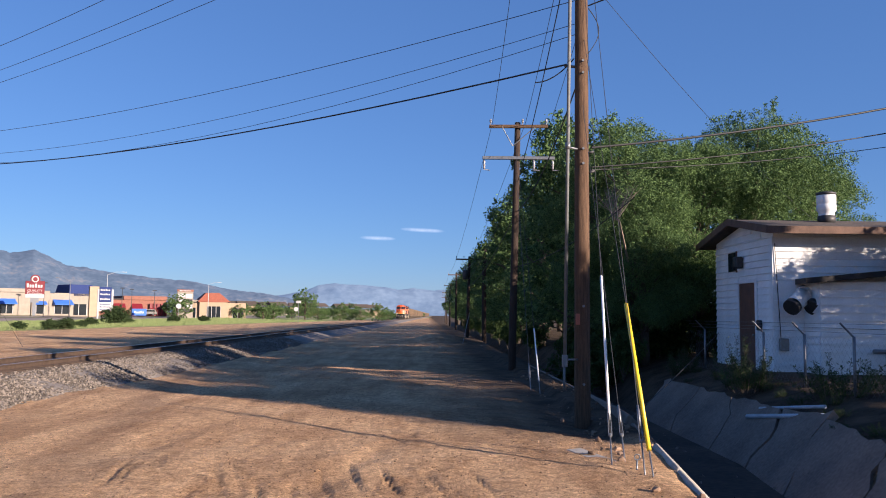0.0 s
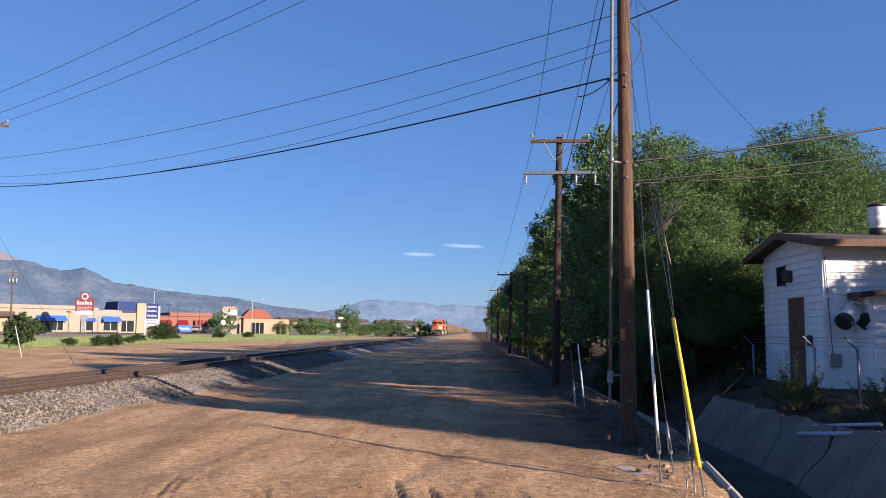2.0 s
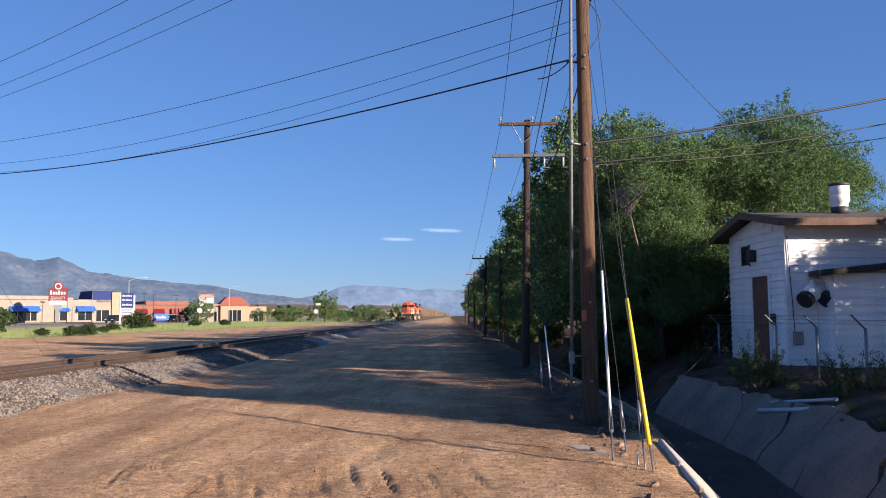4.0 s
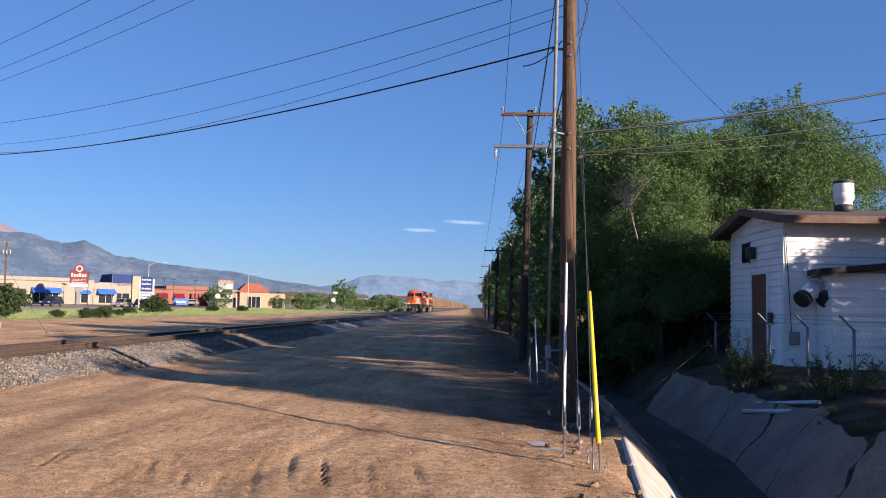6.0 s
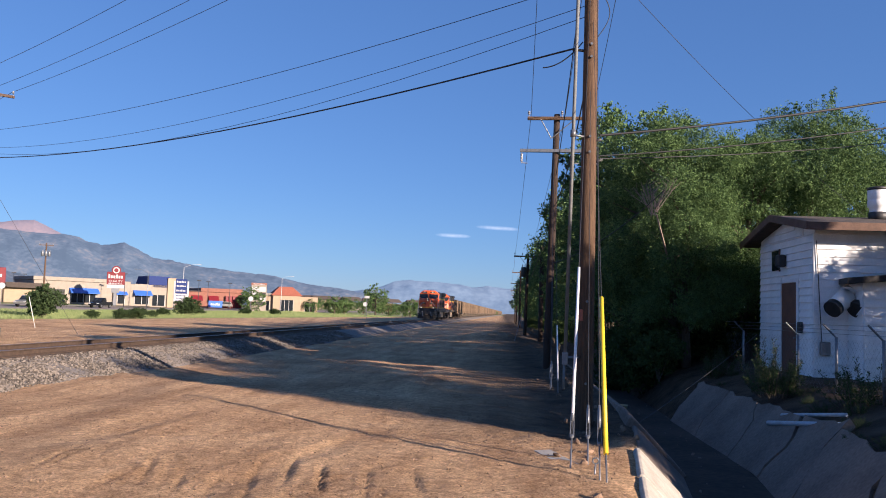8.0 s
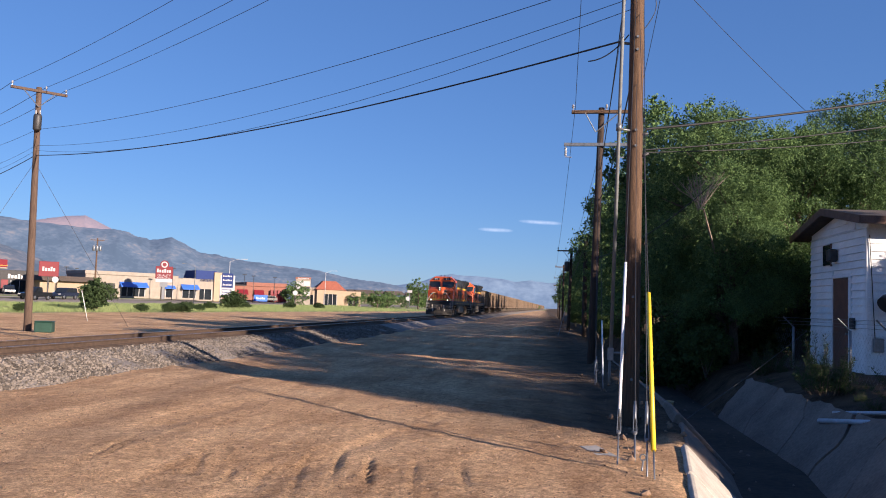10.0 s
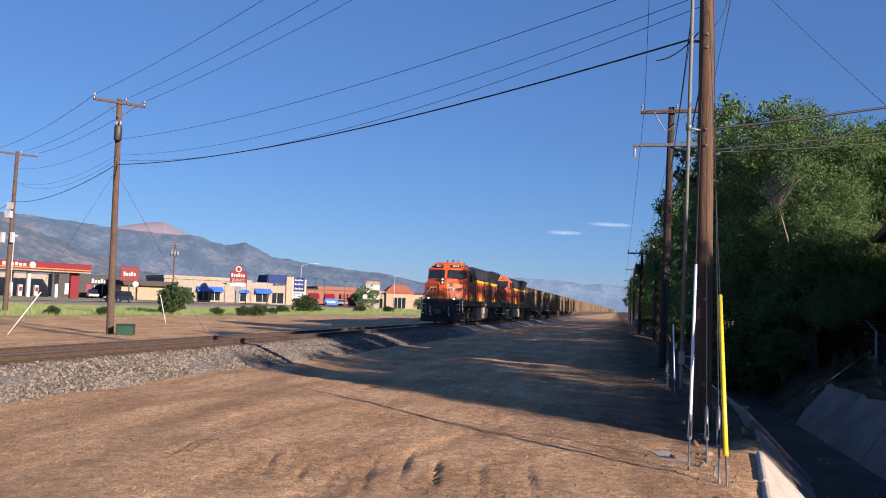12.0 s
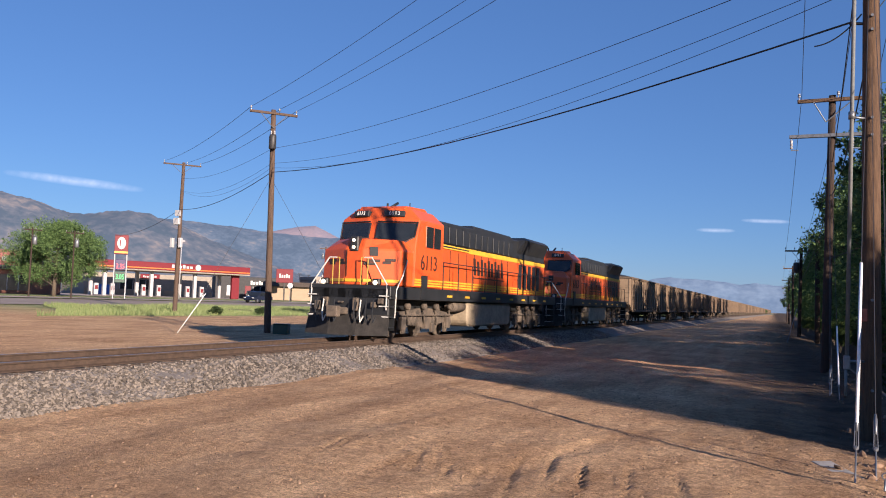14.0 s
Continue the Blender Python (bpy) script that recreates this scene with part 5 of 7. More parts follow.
# ---- ditch ----
def slab_bank(name, label):
    """Poured concrete laid flat against the bank, broken into plates by wandering cracks."""
    root = thing(name, Matrix.Identity(4), label, "ditch lining", kind="structure")
    r = np.random.default_rng(3)
    rows, cols = 7, 8
    down = Vector((0.09, 0, -0.13))

    def crack(y):
        skew = 0.5 + 0.5 * r.random()
        line, drift = [], 0.0
        for k in range(rows):
            drift += 0.13 * r.normal()
            line.append(y + skew * k / (rows - 1) + drift)
        return line

    y = -4.0
    left = crack(y)
    while y < 23:
        y += 1.5 + 1.7 * r.random()
        right = crack(y)
        bm = bmesh.new()
        sink, tilt = 0.012 * r.normal(), 0.015 * r.normal()
        reach = 1.0 + 0.07 * r.normal()
        grid = []
        for k in range(rows):
            line = []
            for i in range(cols + 1):
                yy = left[k] + 0.03 + (right[k] - left[k] - 0.06) * i / cols
                top = reach + 0.10 * noise.noise((yy * 0.7, 2, 7)) + 0.07 * noise.noise((yy * 3.3, 1, 3)) + 0.04 * noise.noise((yy * 9, 4, 3))
                u = top * k / (rows - 1)
                u *= 1.0 + 0.18 * min(1.0, max(0.0, (15.5 - yy) / 2))
                x, z = 5.15 + 1.02 * u + ditch_shift(yy), -1.0 + 1.08 * u
                line.append(bm.verts.new((x, yy, z + sink + tilt * (i / cols - 0.5) + 0.012 * noise.noise((x * 2, yy * 2, 4)))))
            grid.append(line)
        for p, q in zip(grid, grid[1:]):
            for i in range(cols):
                bm.faces.new((p[i], q[i], q[i + 1], p[i + 1]))
        geom = bmesh.ops.extrude_face_region(bm, geom=bm.faces[:])
        for v in [g for g in geom["geom"] if isinstance(g, bmesh.types.BMVert)]:
            v.co += down
        bmesh.ops.recalc_face_normals(bm, faces=bm.faces[:])
        part("slab", bm, CONCRETE, root)
        left = right
    return root


slab_bank("ditch_lining", "cracked grey concrete lining on the far ditch bank")
kerb = thing("ditch_kerb", Matrix.Identity(4), "pale broken concrete kerb along the ditch", "kerb", kind="structure")
r = np.random.default_rng(8)
y = 3.5
while y < 30:
    ln = 1.5 + 1.2 * r.random()
    s0, s1 = 2.9 + ditch_shift(y), 2.9 + ditch_shift(y + ln)
    bm = bmesh.new()
    a = [bm.verts.new(p) for p in ((s0 - 0.03, y, 0.02), (s0 + 0.02, y, 0.03), (s0 + 1.0, y, -0.98), (s0 + 0.86, y, -1.05), (s0 - 0.14, y, -0.25))]
    b = [bm.verts.new(p) for p in ((s1 - 0.03, y + ln - 0.03, 0.02), (s1 + 0.02, y + ln - 0.03, 0.03), (s1 + 1.0, y + ln - 0.03, -0.98), (s1 + 0.86, y + ln - 0.03, -1.05), (s1 - 0.14, y + ln - 0.03, -0.25))]
    for i in range(5):
        bm.faces.new((a[i], a[(i + 1) % 5], b[(i + 1) % 5], b[i]))
    bm.faces.new(a[::-1]), bm.faces.new(b)
    bmesh.ops.recalc_face_normals(bm, faces=bm.faces[:])
    o = part("kerb_block", bevelled(bm, 0.02), CURB if y < 10.5 else CONCRETE, kerb)
    o.location.z = r.normal() * 0.012 - (0.12 if 10.1 < y < 15 else 0)
    o.location.x = 0.05 if 10.1 < y < 15 else 0
    y += ln
bm = bevelled(box(bmesh.new(), -0.62, 0.6, -0.15, 0.13, -0.1, 0.04), 0.03)
solo("concrete_slab", bm, CURB, "flat broken concrete slab by the anchors", "concrete slab", m=pose(2.0, 10.6, 0.0, 2, 1, -72))
solo("ditch_silt", box(bmesh.new(), 3.3, 6.3, -5, 60, -1.6, -0.985), mat("wet dark silt", (0.06, 0.043, 0.03), (0.012, 0.009, 0.007), 0.7, 0.9, 0.3, fine=8), "dark wet silt on the ditch floor", "ditch floor", "structure")
PIPE = mat("pale blue-white pipe", (0.40, 0.46, 0.53), (0.28, 0.32, 0.37), 4, 0.5)
for p0, p1, r0 in (((6.62, 17.3, -0.2), (7.0, 14.6, 0.13), 0.05), ((6.85, 17.2, -0.02), (7.3, 15.2, 0.24), 0.035)):
    solo("plastic_pipe", rod(bmesh.new(), p0, p1, r0, n=14), PIPE, "pale plastic pipe lying on the ditch bank", "pipe", group="pipes on the bank")


def in_ditch(r):
    y = 9 + 20 * r.random()
    x = 3.9 + 1.9 * r.random() + ditch_shift(y) * 0.7
    return x, y, -0.99


solo("ditch_debris", rubble("ditch_debris", 70, in_ditch, 0.015, 0.055, CONCRETE, 15, 0.6, True), None, "broken concrete and stones on the ditch floor", "stones", "stuff")
bk = bmesh.new()
lathe(bk, ((0.15, 0), (0.19, 0.02), (0.22, 0.42), (0.235, 0.44), (0.20, 0.44), (0.17, 0.06)), 16)
solo("bucket", bk, mat("weathered straw plastic", (0.42, 0.36, 0.20), None, 8, 0.7), "weathered yellowish bucket in the ditch", "bucket", m=pose(4.45, 23.0, -0.98))


# ---- house ----
def siding(parent, x0, y0, x1, y1, z0, z1, step, holes=()):
    """Lapped boards along a wall from (x0, y0) to (x1, y1), cut round the holes (u0, u1, z0, z1)."""
    ln = math.hypot(x1 - x0, y1 - y0)
    turn = math.degrees(math.atan2(y1 - y0, x1 - x0))
    cache = {}
    z = z0
    while z < z1 - 0.02:
        h = min(step, z1 - z)
        spans = [(0.0, ln)]
        for u0, u1, h0, h1 in holes:
            if z + h > h0 + 0.05 and z < h1 - 0.05:
                spans = [s for a, b in spans for s in ((a, min(b, u0)), (max(a, u1), b)) if s[1] - s[0] > 0.02]
        for a, b in spans:
            key = (round(b - a, 3), round(h, 3))
            if key not in cache:
                bm = bmesh.new()
                w = b - a
                vs = [bm.verts.new(p) for p in ((0, -0.045, 0), (w, -0.045, 0), (w, 0, 0), (0, 0, 0), (0, -0.008, h), (w, -0.008, h), (w, 0, h), (0, 0, h))]
                for f in ((3, 2, 1, 0), (4, 5, 6, 7), (0, 1, 5, 4), (1, 2, 6, 5), (2, 3, 7, 6), (3, 0, 4, 7)):
                    bm.faces.new([vs[i] for i in f])
                cache[key] = mesh_of("board", bm, SIDING)
            o = part("board", cache[key], None, parent)
            o.matrix_local = pose(x0, y0, z, 0, 0, turn) @ Matrix.Translation((a, 0, 0))
        z += step


HZ = 0.38
house = thing("house", Matrix.Identity(4), "white clapboard utility house with a low brown gable roof", "house")
bm = bmesh.new()
prism(bm, ((22.45, HZ - 0.4), (27.0, HZ - 0.4), (27.0, 4.36), (24.7, 4.74), (22.45, 4.36)), 9.4, 17.0)
part("wall_core", bm, SIDING, house, "painted wooden walls")
siding(house, 9.4, 22.45, 17.0, 22.45, HZ, 4.36, 0.2)
siding(house, 9.4, 27.0, 9.4, 22.45, HZ, 4.22, 0.2, ((2.0, 3.5, HZ, 3.06), (1.2, 1.9, 3.36, 3.96)))
siding(house, 9.4, 26.2, 9.4, 23.25, 4.22, 4.42, 0.2)
siding(house, 9.4, 25.5, 9.4, 23.9, 4.42, 4.56, 0.2)
part("corner_board", bevelled(box(bmesh.new(), 9.355, 9.46, 22.41, 22.52, HZ, 4.2), 0.006), TRIMW, house)
for a, b, za, zb in ((21.75, 24.7, 4.27, 4.79), (27.7, 24.7, 4.22, 4.79)):
    bm = prism(bmesh.new(), ((a, za), (b, zb), (b, zb + 0.14), (a, za + 0.14)), 9.0, 17.6)
    rf = part("roof_slope", bm, ROOFING, house, "brown asphalt roof slope")
bm = box(bmesh.new(), 8.98, 17.6, 21.70, 21.75, 4.22, 4.42)
part("fascia", bm, FASCIA, house, "brown fascia board")
bm = prism(bmesh.new(), ((21.72, 4.22), (24.7, 4.74), (27.72, 4.18), (27.72, 4.38), (24.7, 4.95), (21.72, 4.43)), 8.93, 8.99)
part("barge_board", bm, FASCIA, house, "brown barge board")
d = part("door", bevelled(box(bmesh.new(), 9.36, 9.42, 23.7, 24.92, HZ, 2.95), 0.01), DOORM, house, "rust brown door")
for y0, y1, z0, z1 in ((23.5, 23.69, HZ, 3.06), (24.93, 25.0, HZ, 3.06), (23.7, 24.92, 2.96, 3.06)):
    part("door_frame", box(bmesh.new(), 9.345, 9.40, y0, y1, z0, z1), TRIMW, d)
part("handle", rod(bmesh.new(), (9.36, 23.78, 1.4), (9.30, 23.78, 1.4), 0.03), STEEL, d)
wdw = part("window", box(bmesh.new(), 9.345, 9.40, 25.12, 25.78, 3.36, 3.95), GLASS_DK, house, "small dark window")
part("frame", box(bmesh.new(), 9.335, 9.37, 25.06, 25.115, 3.32, 3.98), FASCIA, wdw)
part("wall_lamp", bevelled(box(bmesh.new(), 9.12, 9.36, 24.52, 24.82, 3.42, 3.78), 0.04), DARKMETAL, house, "dark floodlight on the gable wall")
part("meter_box", bevelled(box(bmesh.new(), 9.5, 9.75, 22.3, 22.42, 1.0, 1.35), 0.02), STEEL, house, "grey meter box")
part("switch_box", bevelled(box(bmesh.new(), 9.27, 9.37, 23.2, 23.42, 1.55, 1.85), 0.02), DARKMETAL, house)
bm = bmesh.new()
rod(bm, (9.55, 22.38, 1.3), (9.42, 22.38, 4.0), 0.012, n=5)
part("wall_wire", bm, WIRE, house)
# two bent fan ducts on the sunny wall
for x, z, turn in ((9.95, 2.45, 0), (10.52, 2.45, 0)):
    bm = bmesh.new()
    rod(bm, (x + 0.3, 22.42, z + 0.15), (x + 0.12, 22.05, z + 0.08), 0.25, 0.25, 16)
    rod(bm, (x + 0.12, 22.06, z + 0.08), (x - 0.28, 21.85, z - 0.2), 0.25, 0.21, 16)
    du = part("fan_duct", bm, TRIMW, house, "white bent ventilation duct")
    part("fan_mouth", rod(bmesh.new(), (x - 0.25, 21.87, z - 0.18), (x - 0.36, 21.80, z - 0.26), 0.23, 0.23, 16), DARKMETAL, du, "dark round duct mouth")
# roof vent
vent = part("roof_vent", lathe(bmesh.new(), ((0.25, 0), (0.25, 0.12), (0.23, 0.12), (0.23, 0.36), (0.28, 0.42), (0.28, 0.58), (0.265, 0.61), (0.28, 0.64), (0.28, 0.92), (0.26, 0.94), (0.01, 0.94)), 20, Matrix.Translation((11.75, 24.1, 4.75))), TRIMW, house, "white round roof exhaust")
part("vent_band", lathe(bmesh.new(), ((0.26, 0), (0.26, 0.24), (0.23, 0.25)), 20, Matrix.Translation((11.75, 24.1, 4.76))), DARKMETAL, vent, "dark base band")
part("vent_cap", lathe(bmesh.new(), ((0.29, 0.0), (0.29, 0.08), (0.2, 0.10)), 20, Matrix.Translation((11.75, 24.1, 5.63))), DARKMETAL, vent, "dark rim")

annex = thing("shed", Matrix.Identity(4), "low white clapboard shed with a dark sloping roof", "shed")
part("wall_core", prism(bmesh.new(), ((21.5, HZ - 0.4), (22.4, HZ - 0.4), (22.4, 2.9), (21.5, 2.9)), 10.25, 17.0), SIDING, annex)
siding(annex, 10.25, 21.5, 17.0, 21.5, HZ, 2.9, 0.21)
siding(annex, 10.25, 22.4, 10.25, 21.5, HZ, 2.9, 0.21)
bm = bmesh.new()
a = [bm.verts.new(p) for p in ((9.72, 21.15, 2.83), (17.6, 21.15, 3.62), (17.6, 22.42, 3.6), (10.0, 22.42, 2.85))]
b = [bm.verts.new(v.co + Vector((0, 0, 0.15))) for v in a]
for i in range(4):
    bm.faces.new((a[i], a[(i + 1) % 4], b[(i + 1) % 4], b[i]))
bm.faces.new(a[::-1]), bm.faces.new(b)
bmesh.ops.recalc_face_normals(bm, faces=bm.faces[:])
part("roof", bm, SHEDROOF, annex, "dark sloping shed roof")
part("roof_box", bevelled(box(bmesh.new(), 12.35, 14.2, 21.2, 21.9, 3.3, 3.78), 0.02), DARKMETAL, annex)
part("wall_box", bevelled(box(bmesh.new(), 12.6, 12.95, 21.3, 21.47, 1.45, 2.0), 0.02), FASCIA, annex, "brown wall box")
bm = bmesh.new()
rod(bm, (11.9, 21.3, HZ), (11.9, 21.3, 1.1), 0.03), rod(bm, (11.55, 21.3, 1.05), (12.3, 21.3, 1.05), 0.06), rod(bm, (12.25, 21.3, 0.6), (12.25, 21.3, 1.1), 0.03)
part("gas_pipe", bm, STEEL, annex, "grey gas pipework")

fence = thing("fence", Matrix.Identity(4), "wire fence with bent-armed steel posts and barbed strands", "fence")
for y in (13.8, 16.0, 18.2, 20.5, 25.0):
    bm = rod(bmesh.new(), (8.3, y, 0.2), (8.3, y, 1.55), 0.032, n=8)
    rod(bm, (8.3, y, 1.53), (8.02, y, 1.82), 0.02, n=6)
    part("post", bm, STEEL, fence)
for k in range(3):
    bm = bmesh.new()
    rod(bm, (8.22 - 0.09 * k, 12, 1.62 + 0.09 * k), (8.22 - 0.09 * k, 26, 1.62 + 0.09 * k), 0.004, n=4)
    part("barbed_strand", bm, STEEL, fence)
bm = bmesh.new()
for i in range(70):
    y0 = 12 + i * 0.2
    rod(bm, (8.3, y0, 0.35), (8.3, y0 + 1.2, 1.5), 0.0011, n=3)
    rod(bm, (8.3, y0 + 1.2, 0.35), (8.3, y0, 1.5), 0.0011, n=3)
tagged(part("chain_mesh", bm, STEEL, fence, "thin steel fence mesh"), kind="stuff")


# ---- trees ----
def tree_parts(root, seed, h, rad, low, count, leaf, material, lobes=52):
    """Trunk, limbs and a leafy crown of many clumps under root."""
    r = np.random.default_rng(seed)
    blobs, tips = [], []
    for i in range(lobes):
        a, k = r.random() * math.tau, r.random() ** 0.3
        u = r.random()
        z = low + (h - low) * (0.08 + 0.84 * u)
        bulge = rad * (math.sin(math.pi * (0.15 + 0.8 * u)) ** 0.6)
        x, y = math.cos(a) * k * bulge * 0.85, math.sin(a) * k * bulge * 0.85
        s = rad * (0.15 + 0.16 * r.random())
        blobs.append((x, y, min(z, h - s * 0.8), s))
        tips.append((x, y, z))
    # sprays that break the outline
    for i in range(lobes):
        b = blobs[r.integers(lobes)]
        dd = r.normal(size=3)
        dd /= np.linalg.norm(dd)
        blobs.append((b[0] + dd[0] * b[3] * 1.2, b[1] + dd[1] * b[3] * 1.2, max(low, b[2] + dd[2] * b[3] * 1.0), b[3] * 0.34))
    bm = bmesh.new()
    rod(bm, (0, 0, -0.3), (0.1, 0, h * 0.3), 0.05 * h * 0.6, 0.035 * h * 0.6, 10)
    rod(bm, (0.1, 0, h * 0.3), (0.15, 0.1, h * 0.72), 0.035 * h * 0.6, 0.012 * h * 0.6, 8)
    part("trunk", bm, TRUNK, root)
    bm = bmesh.new()
    for x, y, z in tips[::2]:
        z0 = max(0.8, min(h * 0.65, z - 1.6))
        mid = (x * 0.45, y * 0.45, (z0 + z) / 2 + 0.2)
        rod(bm, (0.1, 0, z0), mid, 0.07, 0.045, 5)
        rod(bm, mid, (x, y, z), 0.045, 0.012, 5)
    part("branchwork", bm, TRUNK, root)
    part("crown", leaves("crown", r, blobs, count, leaf, material), None, root)


def tree(m, seed, h, rad, low, count, leaf, material, label):
    t = thing("tree", m, label, "tree", "trees")
    tree_parts(t, seed, h, rad, low, count, leaf, material)
    return t


elm_a = tree(pose(12.8, 32.5, 0.4), 21, 9.9, 4.3, 2.2, 190000, 0.037, LEAF, "broad green elm tree behind the white house")
elm_b = tree(pose(7.4, 30.8, 0.2), 22, 9.2, 3.4, 1.6, 150000, 0.037, LEAF, "tall green elm tree at the end of the tree row")
elm_c = tree(pose(16.6, 36.0, 0.4), 23, 9.0, 3.1, 1.5, 80000, 0.04, LEAF, "airy green elm tree behind the house")
dense = tree(pose(7.0, 37.2, 0.2), 24, 11.6, 3.9, 0.6, 34000, 0.085, LEAF, "dense dark green roadside elm tree")
shade_elm = tree(pose(18.8, 12.4, 0.4), 21, 9.9, 4.3, 2.2, 24000, 0.105, LEAF, "broad green elm tree added out of sight for shade")
shade_elm.scale = (0.76, 0.76, 0.95)
for i, (x, y, s, turn) in enumerate(((10.2, 31.0, 0.9, 70), (7.6, 29.4, 0.7, 140))):
    copy_thing(elm_b, pose(x, y, 0.3, 0, 0, turn) @ Matrix.Diagonal((s, s, s, 1)))
for i in range(17):
    y = 43.5 + i * 8.6 + rng.normal() * 0.8
    s = 0.88 + 0.16 * rng.random()
    t = copy_thing(dense, pose(7.0 + rng.normal() * 0.35, y, 0.1, 0, 0, rng.random() * 360))
    t.scale = (s, s, s * (0.94 if i % 3 == 1 else 0.88))
# second row, hidden behind the first and kept tall to shade the train
for i in range(12):
    t = copy_thing((shade_elm, dense)[i % 2], pose(13.2 + rng.normal() * 0.8, 41 + i * 8, 0.1, 0, 0, rng.random() * 360))
    t.scale = (0.95, 0.95, 1.08)
# trees added beside the yard, out of view, placed and sized to shade it
for x, y, s in ((14.2, 7.0, 0.71), (26, 0.8, 0.98), (24.5, 12.0, 0.6), (12.4, 12.6, 0.63), (20.3, 16.6, 0.62), (16.6, 18.9, 0.56)):
    t = copy_thing(shade_elm, pose(x, y, 0.4, 0, 0, x * 40))
    t.scale = (0.8 * s, 0.8 * s, s)
tree(pose(27.5, 8.8, 0.4), 27, 14.2, 3.0, 10.3, 50000, 0.08, LEAF, "tall high-crowned green tree added out of view for shade")


def shrub(m, seed, h, rad, count, leaf, material, label, cat="shrub"):
    r = np.random.default_rng(seed)
    s = thing("shrub", m, label, cat, "shrubs")
    blobs = [(math.cos(a) * rad * 0.6 * k, math.sin(a) * rad * 0.6 * k, h * (0.25 + 0.6 * u * (1 - 0.4 * k)), rad * (0.28 + 0.22 * u2)) for a, k, u, u2 in zip(r.random(14) * math.tau, r.random(14), r.random(14), r.random(14))]
    bm = bmesh.new()
    for b in blobs[:8]:
        rod(bm, (0, 0, -0.1), b[:3], 0.025, 0.008, 5)
    part("stemwork", bm, TRUNK, s)
    part("foliage", leaves("foliage", r, blobs, count, leaf, material), None, s)
    return s


def weed(m, seed, h, rad, label):
    """A ragged stand of upright weeds: many thin stems with narrow leaves."""
    r = np.random.default_rng(seed)
    w = thing("weed_clump", m, label, "weeds", "weeds on the bank")
    bm = bmesh.new()
    cs, ax, out = [], [], []
    for i in range(46):
        a, k = r.random() * math.tau, math.sqrt(r.random())
        foot = Vector((math.cos(a) * k * rad * 0.55, math.sin(a) * k * rad * 0.55, -0.1))
        tall = h * (0.45 + 0.6 * r.random()) * (1.1 - 0.45 * k)
        tip = foot + Vector((math.cos(a) * rad * 0.5 * k + 0.1 * r.normal(), math.sin(a) * rad * 0.5 * k + 0.1 * r.normal(), tall))
        rod(bm, foot, tip, 0.008, 0.003, 4)
        for j in range(110):
            u = 0.12 + 0.9 * r.random()
            d = Vector((r.normal(), r.normal(), 0.6 + 0.4 * r.random())).normalized()
            side = d.cross(Vector((r.normal(), r.normal(), r.normal()))).normalized()
            n = 0.02 + 0.02 * r.random()
            cs.append(foot.lerp(tip, u) + d * n * (1 + 1.5 * r.random()))
            ax.append(d * n)
            out.append(side * n * 0.3)
    part("stemwork", bm, TRUNK, w)
    part("foliage", quads("foliage", np.array(cs), np.array(out), np.array(ax), SHRUB), None, w)
    return w


sh = weed(pose(7.3, 19.2, 0.25), 31, 1.25, 0.65, "tall ragged dark green weeds by the fence")
sh2 = weed(pose(8.2, 16.4, 0.3), 32, 1.0, 0.9, "broad ragged dark green weeds by the fence")
for x, y, s in ((8.9, 15.0, 0.9), (7.7, 20.0, 0.6), (7.6, 25.0, 0.8)):
    t = copy_thing(sh if x < 8 else sh2, pose(x, y, ground_z(x, y) - 0.05, 0, 0, x * 77))
    t.scale = (s, s, s)
for i in range(12):
    y = 12.4 + i * 1.1
    x = 6.75 + 1.2 * rng.random()
    t = copy_thing(sh if i % 2 else sh2, pose(x, y, ground_z(x, y) - 0.06, 0, 0, i * 61))
    k = 0.16 + 0.24 * rng.random()
    t.scale = (k * 1.3, k * 1.3, k)
# dead branch in the near crown
dead = thing("dead_branch", pose(5.75, 26.6, 5.6) @ Matrix.Scale(0.8, 4), "bare bleached dead branch among the leaves", "branch")
bm = bmesh.new()
r = np.random.default_rng(4)
rod(bm, (1.2, 2.0, -2.2), (0.35, 0, -0.6), 0.05, 0.035, 6)
for i in range(16):
    a = Vector((0.3 * r.random() + 0.1, 0, -0.7 + 0.5 * r.random()))
    b = a + Vector((r.normal() * 0.5 - 0.1, r.normal() * 0.2, 0.6 + 0.7 * r.random()))
    rod(bm, a, b, 0.022, 0.008, 4)
    for k in range(3):
        c = a.lerp(b, 0.4 + 0.2 * k)
        rod(bm, c, c + Vector((r.normal() * 0.25, r.normal() * 0.1, 0.25 + 0.2 * r.random())), 0.010, 0.004, 4)
part("twig_spray", bm, DEADWOOD, dead)

p = polar(46.9, 116)
lot_tree = thing("tree", pose(p.x, p.y, 0.8), "broad rounded green tree beside the filling station", "tree", "trees")
tree_parts(lot_tree, 26, 9.7, 6.3, 1.9, 80000, 0.10, LEAF, 70)
# undergrowth in darkened leaves stands for the gloom beneath the crowns
undergrowth = shrub(pose(6.4, 29.6, 0), 33, 2.3, 1.2, 9000, 0.06, LEAF_SHADED, "dense green undergrowth darkened for the shade below the trees")
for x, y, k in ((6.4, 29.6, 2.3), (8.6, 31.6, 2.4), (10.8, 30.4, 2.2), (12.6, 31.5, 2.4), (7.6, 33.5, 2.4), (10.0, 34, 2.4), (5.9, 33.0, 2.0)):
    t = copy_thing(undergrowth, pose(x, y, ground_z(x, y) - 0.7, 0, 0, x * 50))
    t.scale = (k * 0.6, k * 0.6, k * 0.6)
